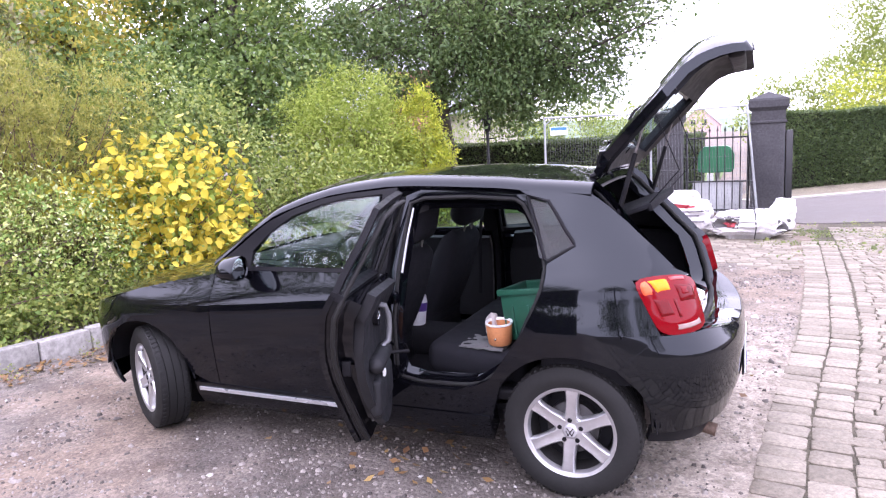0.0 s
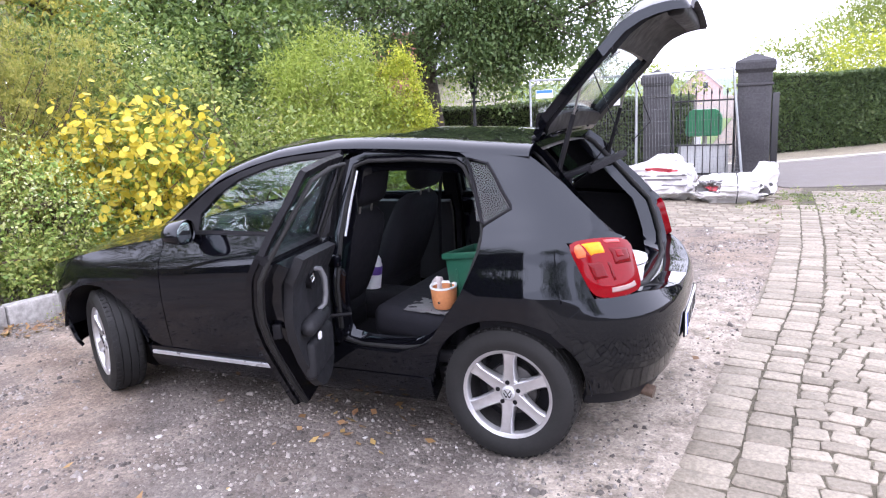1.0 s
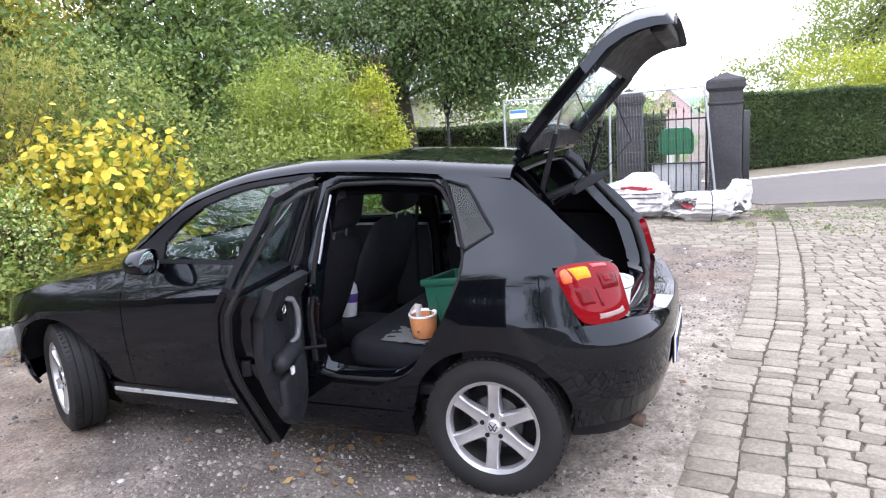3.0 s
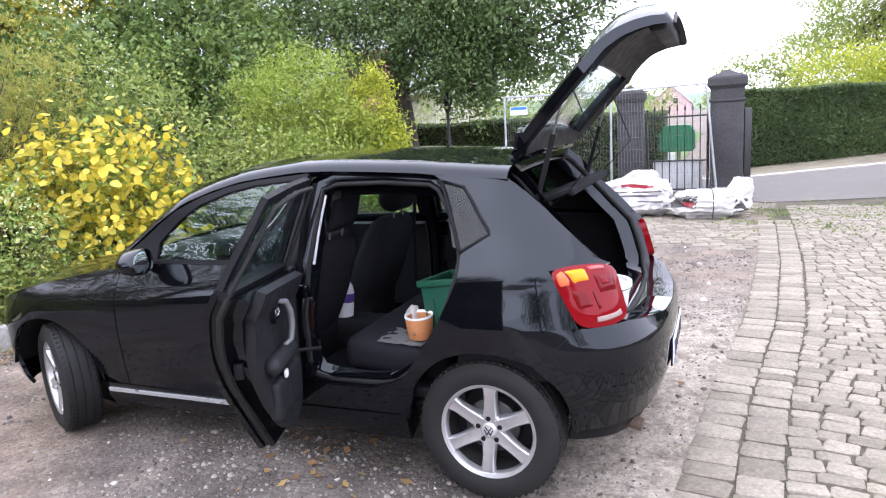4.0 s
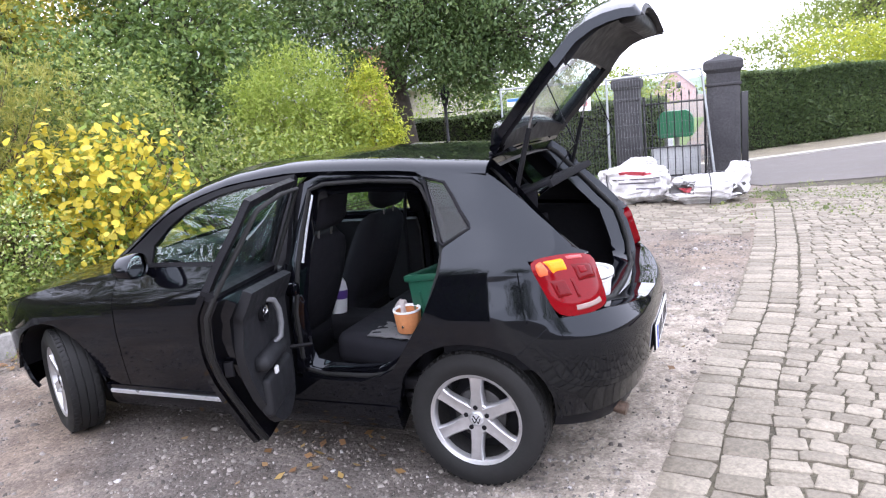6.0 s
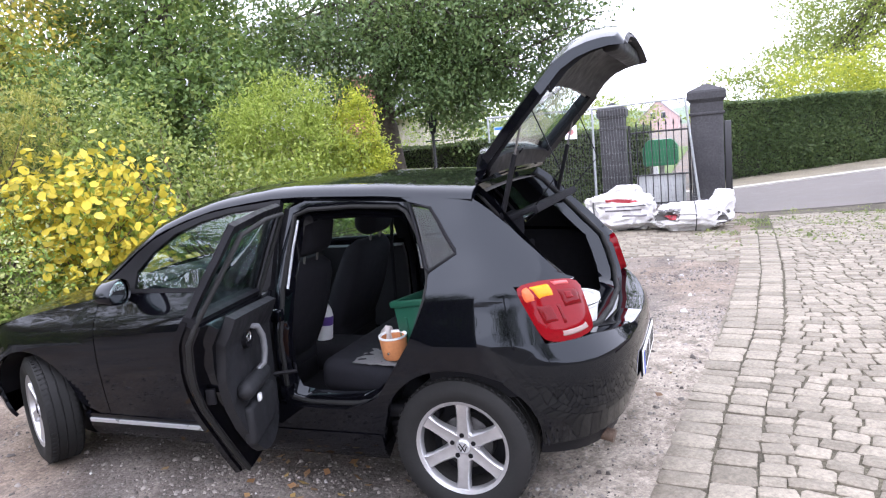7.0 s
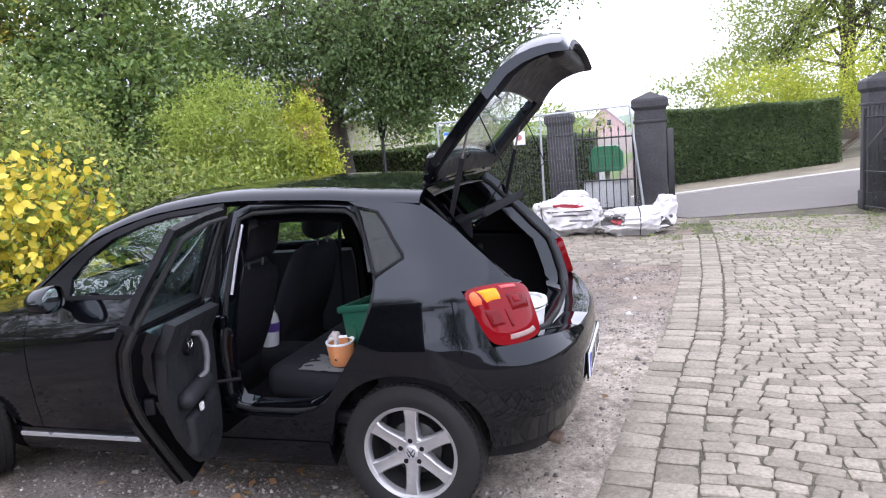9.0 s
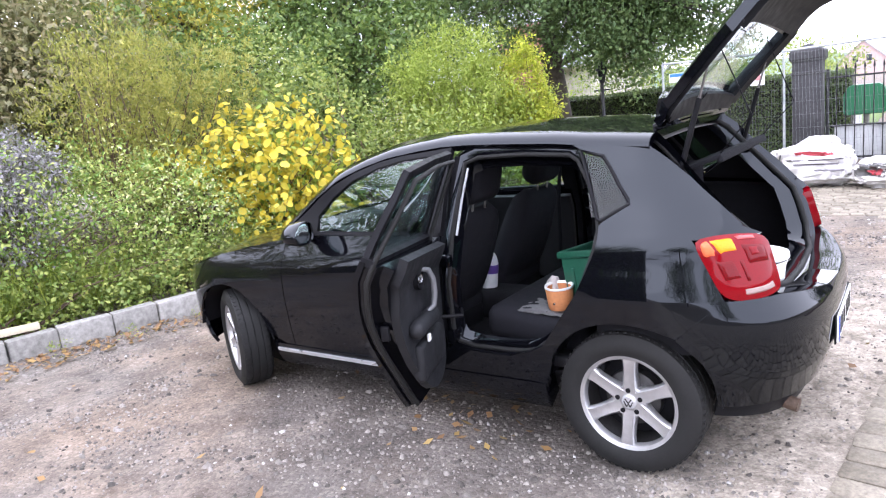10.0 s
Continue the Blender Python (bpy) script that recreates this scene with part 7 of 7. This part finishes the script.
# two courses of long setts along the edge
for col in (0, 1):
    y = -5.0 + 0.1 * col
    while y < 6.6:
        d = pr.uniform(0.10, 0.175)
        yc = y + d / 2
        x0 = strip_x(yc)
        turn = -math.degrees(math.atan2(strip_x(yc + 0.2) - strip_x(yc - 0.2), 0.4))
        w = (0.212, 0.195)[col]
        lay(x0 + (0.105, 0.31)[col], yc, w - 0.010, d - 0.011, turn, -1.4 < yc < 4.5)
        y += d
# the field of small setts, in wavering courses
count = 0
y = -5.0
while y < 8.15:
    d = pr.uniform(0.095, 0.118)
    yc = y + d / 2
    x = strip_x(yc) + 0.405 + pr.uniform(0, 0.015)
    while x < 8.0:
        w = pr.uniform(0.10, 0.175)
        xc = x + w / 2
        # courses bow in arcs, their crowns towards the gate
        u = 2 * math.pi * (xc + 0.25 * math.sin(yc * 0.35)) / 1.25
        yy = yc + 0.055 * math.cos(u) + 0.018 * math.sin(xc * 4.1 + yc) - 0.035 * (xc - 1.5)
        bow = math.degrees(math.atan(-0.055 * 2 * math.pi / 1.25 * math.sin(u) - 0.035))
        near = -0.55 < yc < 1.0 and xc < 4.1
        if near:
            count += 1
        lay(xc, yy, w - 0.010, d - 0.009, bow, near and count < 300)
        x += w
    y += d
# setts before the sacks
y = 4.55
while y < 8.0:
    d = pr.uniform(0.11, 0.14)
    x = -3.4
    while x < strip_x(y) - 0.12:
        w = pr.uniform(0.12, 0.2)
        if y > 5.0 - 0.42 * (x + 0.2) + 0.15 * math.sin(5 * x):
            lay(x + w / 2, y + d / 2 + 0.03 * math.sin(2 * x), w - 0.014, d - 0.013, pr.uniform(-3, 3), False)
        x += w
    y += d
me = bpy.data.meshes.new("setts_beyond")
me.from_pydata(far_v, [], far_f)
me.shade_smooth()
me.set_sharp_from_angle(angle=radians(38))
me.materials.append(SETT_J)
fs = new("setts_beyond", me)
fs.parent = paving
tagged(fs, "the same setts farther off", kind="stuff")


def scatter(name, n, area, size, flat, seed, mat, label, category, dens=None, paved=False):
    """Loose small stones: uneven six-cornered bits."""
    r = np.random.RandomState(seed)
    pts = []
    while len(pts) < n:
        x, y = r.uniform(area[0], area[1]), r.uniform(area[2], area[3])
        if (paved or not is_paved(x, y)) and (dens is None or r.uniform() < dens(x, y)):
            pts.append((x, y, ground_z(x, y) + 0.014 * noise.noise((x * 0.9, y * 0.9, 0))))
    p = np.array(pts)
    s = size * r.lognormal(0, 0.5, n)
    ang = r.uniform(0, 6.28, n)
    ux = np.stack([np.cos(ang), np.sin(ang), r.normal(0, 0.15, n)], 1)
    uy = np.stack([-np.sin(ang), np.cos(ang), r.normal(0, 0.15, n)], 1)
    k = r.uniform(0.6, 1.3, (n, 8))
    v = np.empty((n, 8, 3))
    for i, (a, b) in enumerate(((-1, -0.7), (0.9, -1), (1, 0.8), (-0.8, 1))):
        v[:, i] = p + ux * (a * s * k[:, i])[:, None] * 0.5 + uy * (b * s * k[:, i])[:, None] * 0.4
        v[:, i, 2] -= 0.003
        v[:, i + 4] = p + ux * (a * s * k[:, i] * 0.6)[:, None] * 0.5 + uy * (b * s * k[:, i] * 0.6)[:, None] * 0.4
        v[:, i + 4, 2] += s * flat * k[:, i + 4]
    q = np.arange(n)[:, None] * 8
    f = np.concatenate([q + np.array([[4, 5, 6, 7]])] + [q + np.array([[i, (i + 1) % 4, 4 + (i + 1) % 4, 4 + i]]) for i in range(4)])
    return tagged(new(name, quick_mesh(name, v.reshape(-1, 3), f, mat)), label, category, kind="stuff")


PEB = mat_stone("mixed_gravel_stones", (0.07, 0.062, 0.055), (0.28, 0.255, 0.23), island=True, grain=60, rough=0.85, spread=0.9)
under = lambda x, y: 0.25 + 0.75 * (1 if (-1.6 < x < 0.6 and -1.5 < y < -0.5) or noise.noise((x * 1.1, y * 1.1, 7)) > 0.12 else 0)
scatter("gravel", 11000, (-5.0, 1.3, -3.0, 5.2), 0.013, 0.32, 61, PEB, "loose grey gravel over the yard", "gravel", under)
scatter("gravel_chippings", 20000, (-4.6, 1.2, -2.6, 5.0), 0.010, 0.35, 62, PEB, "fine chippings over the yard", "gravel", under)
WPEB = mat_stone("whitish_limestone_chips", (0.32, 0.31, 0.30), (0.50, 0.49, 0.47), island=True, grain=50, rough=0.85, spread=0.8)
scatter("limestone_chips", 260, (-4.6, 1.2, -2.6, 5.0), 0.017, 0.3, 63, WPEB, "scattered pale limestone chips", "gravel", under)
DEAD = mat_leaf("fallen_brown_leaf", ((0.10, 0.05, 0.025), (0.20, 0.10, 0.04), (0.30, 0.17, 0.06), (0.42, 0.30, 0.08)), 0.15)
kd = lambda x, y: 1.0 if abs(x - np.interp(y, [p[1] for p in KERB], [p[0] for p in KERB]) - 0.22) < 0.22 else 0.005
r = np.random.RandomState(71)
P = []
while len(P) < 1100:
    x, y = r.uniform(-5.2, 0.8), r.uniform(-3.0, 2.0)
    if not is_paved(x, y) and r.uniform() < kd(x, y):
        P.append((x, y, 0.012 + 0.02 * r.uniform()))
for _ in range(40):
    P.append((r.normal(-0.72, 0.28), r.normal(-0.66, 0.16), 0.014))
P = np.array(P)
n = len(P)
an = r.uniform(0, 6.28, n)
ax = np.stack([np.cos(an), np.sin(an), r.normal(0, 0.3, n)], 1)
bx = np.stack([-np.sin(an), np.cos(an), r.normal(0, 0.3, n)], 1)
S = r.uniform(0.014, 0.032, n)[:, None]
v = np.stack([P - ax * S, P + bx * S * 0.6, P + ax * S + np.array([0, 0, 0.006]), P - bx * S * 0.6], 1).reshape(-1, 3)
tagged(new("fallen_leaves", quick_mesh("fallen_leaves", v, np.arange(n * 4).reshape(-1, 4), DEAD)), "brown fallen leaves along the kerb", "leaves", kind="stuff")
# moss and grass in the joints towards the lane
MOSS = mat_leaf("joint_moss", ((0.05, 0.065, 0.018), (0.10, 0.125, 0.03), (0.16, 0.19, 0.045), (0.24, 0.25, 0.07)), 0.1)
mossy = lambda x, y: max(0.02, min(1.0, 0.42 * (y - 5.0) + 0.5 * max(0.0, x - 3.2) * (y > 5.6))) * (1 if noise.noise((x * 1.4, y * 1.4, 3)) > -0.02 else 0.08)
scatter("joint_moss", 9000, (0.75, 6.2, 4.6, 8.2), 0.012, 0.6, 73, MOSS, "green moss in the joints of the setts", "moss", mossy, paved=True)
# weeds at the kerb's foot and in the joints
lobw = [(-4.15, -0.55, 0.04, 0.10, 0.08, 0.05, 60), (-4.30, -1.0, 0.04, 0.08, 0.08, 0.05, 50), (-4.05, 0.1, 0.04, 0.08, 0.06, 0.05, 40), (1.45, 7.6, 0.01, 0.3, 0.4, 0.02, 60), (2.6, 8.1, 0.01, 0.8, 0.2, 0.02, 120), (4.0, 7.9, 0.02, 0.3, 0.4, 0.03, 160)]
foliage("weeds", M_MID, None, "", lobw, 0.03, 0.4, 72, per=10, clump=0.04, up=0.3, droop=-0.5)
tagged(bpy.data.objects["weeds"], "small green weeds in cracks of the paving", "weeds", kind="stuff")
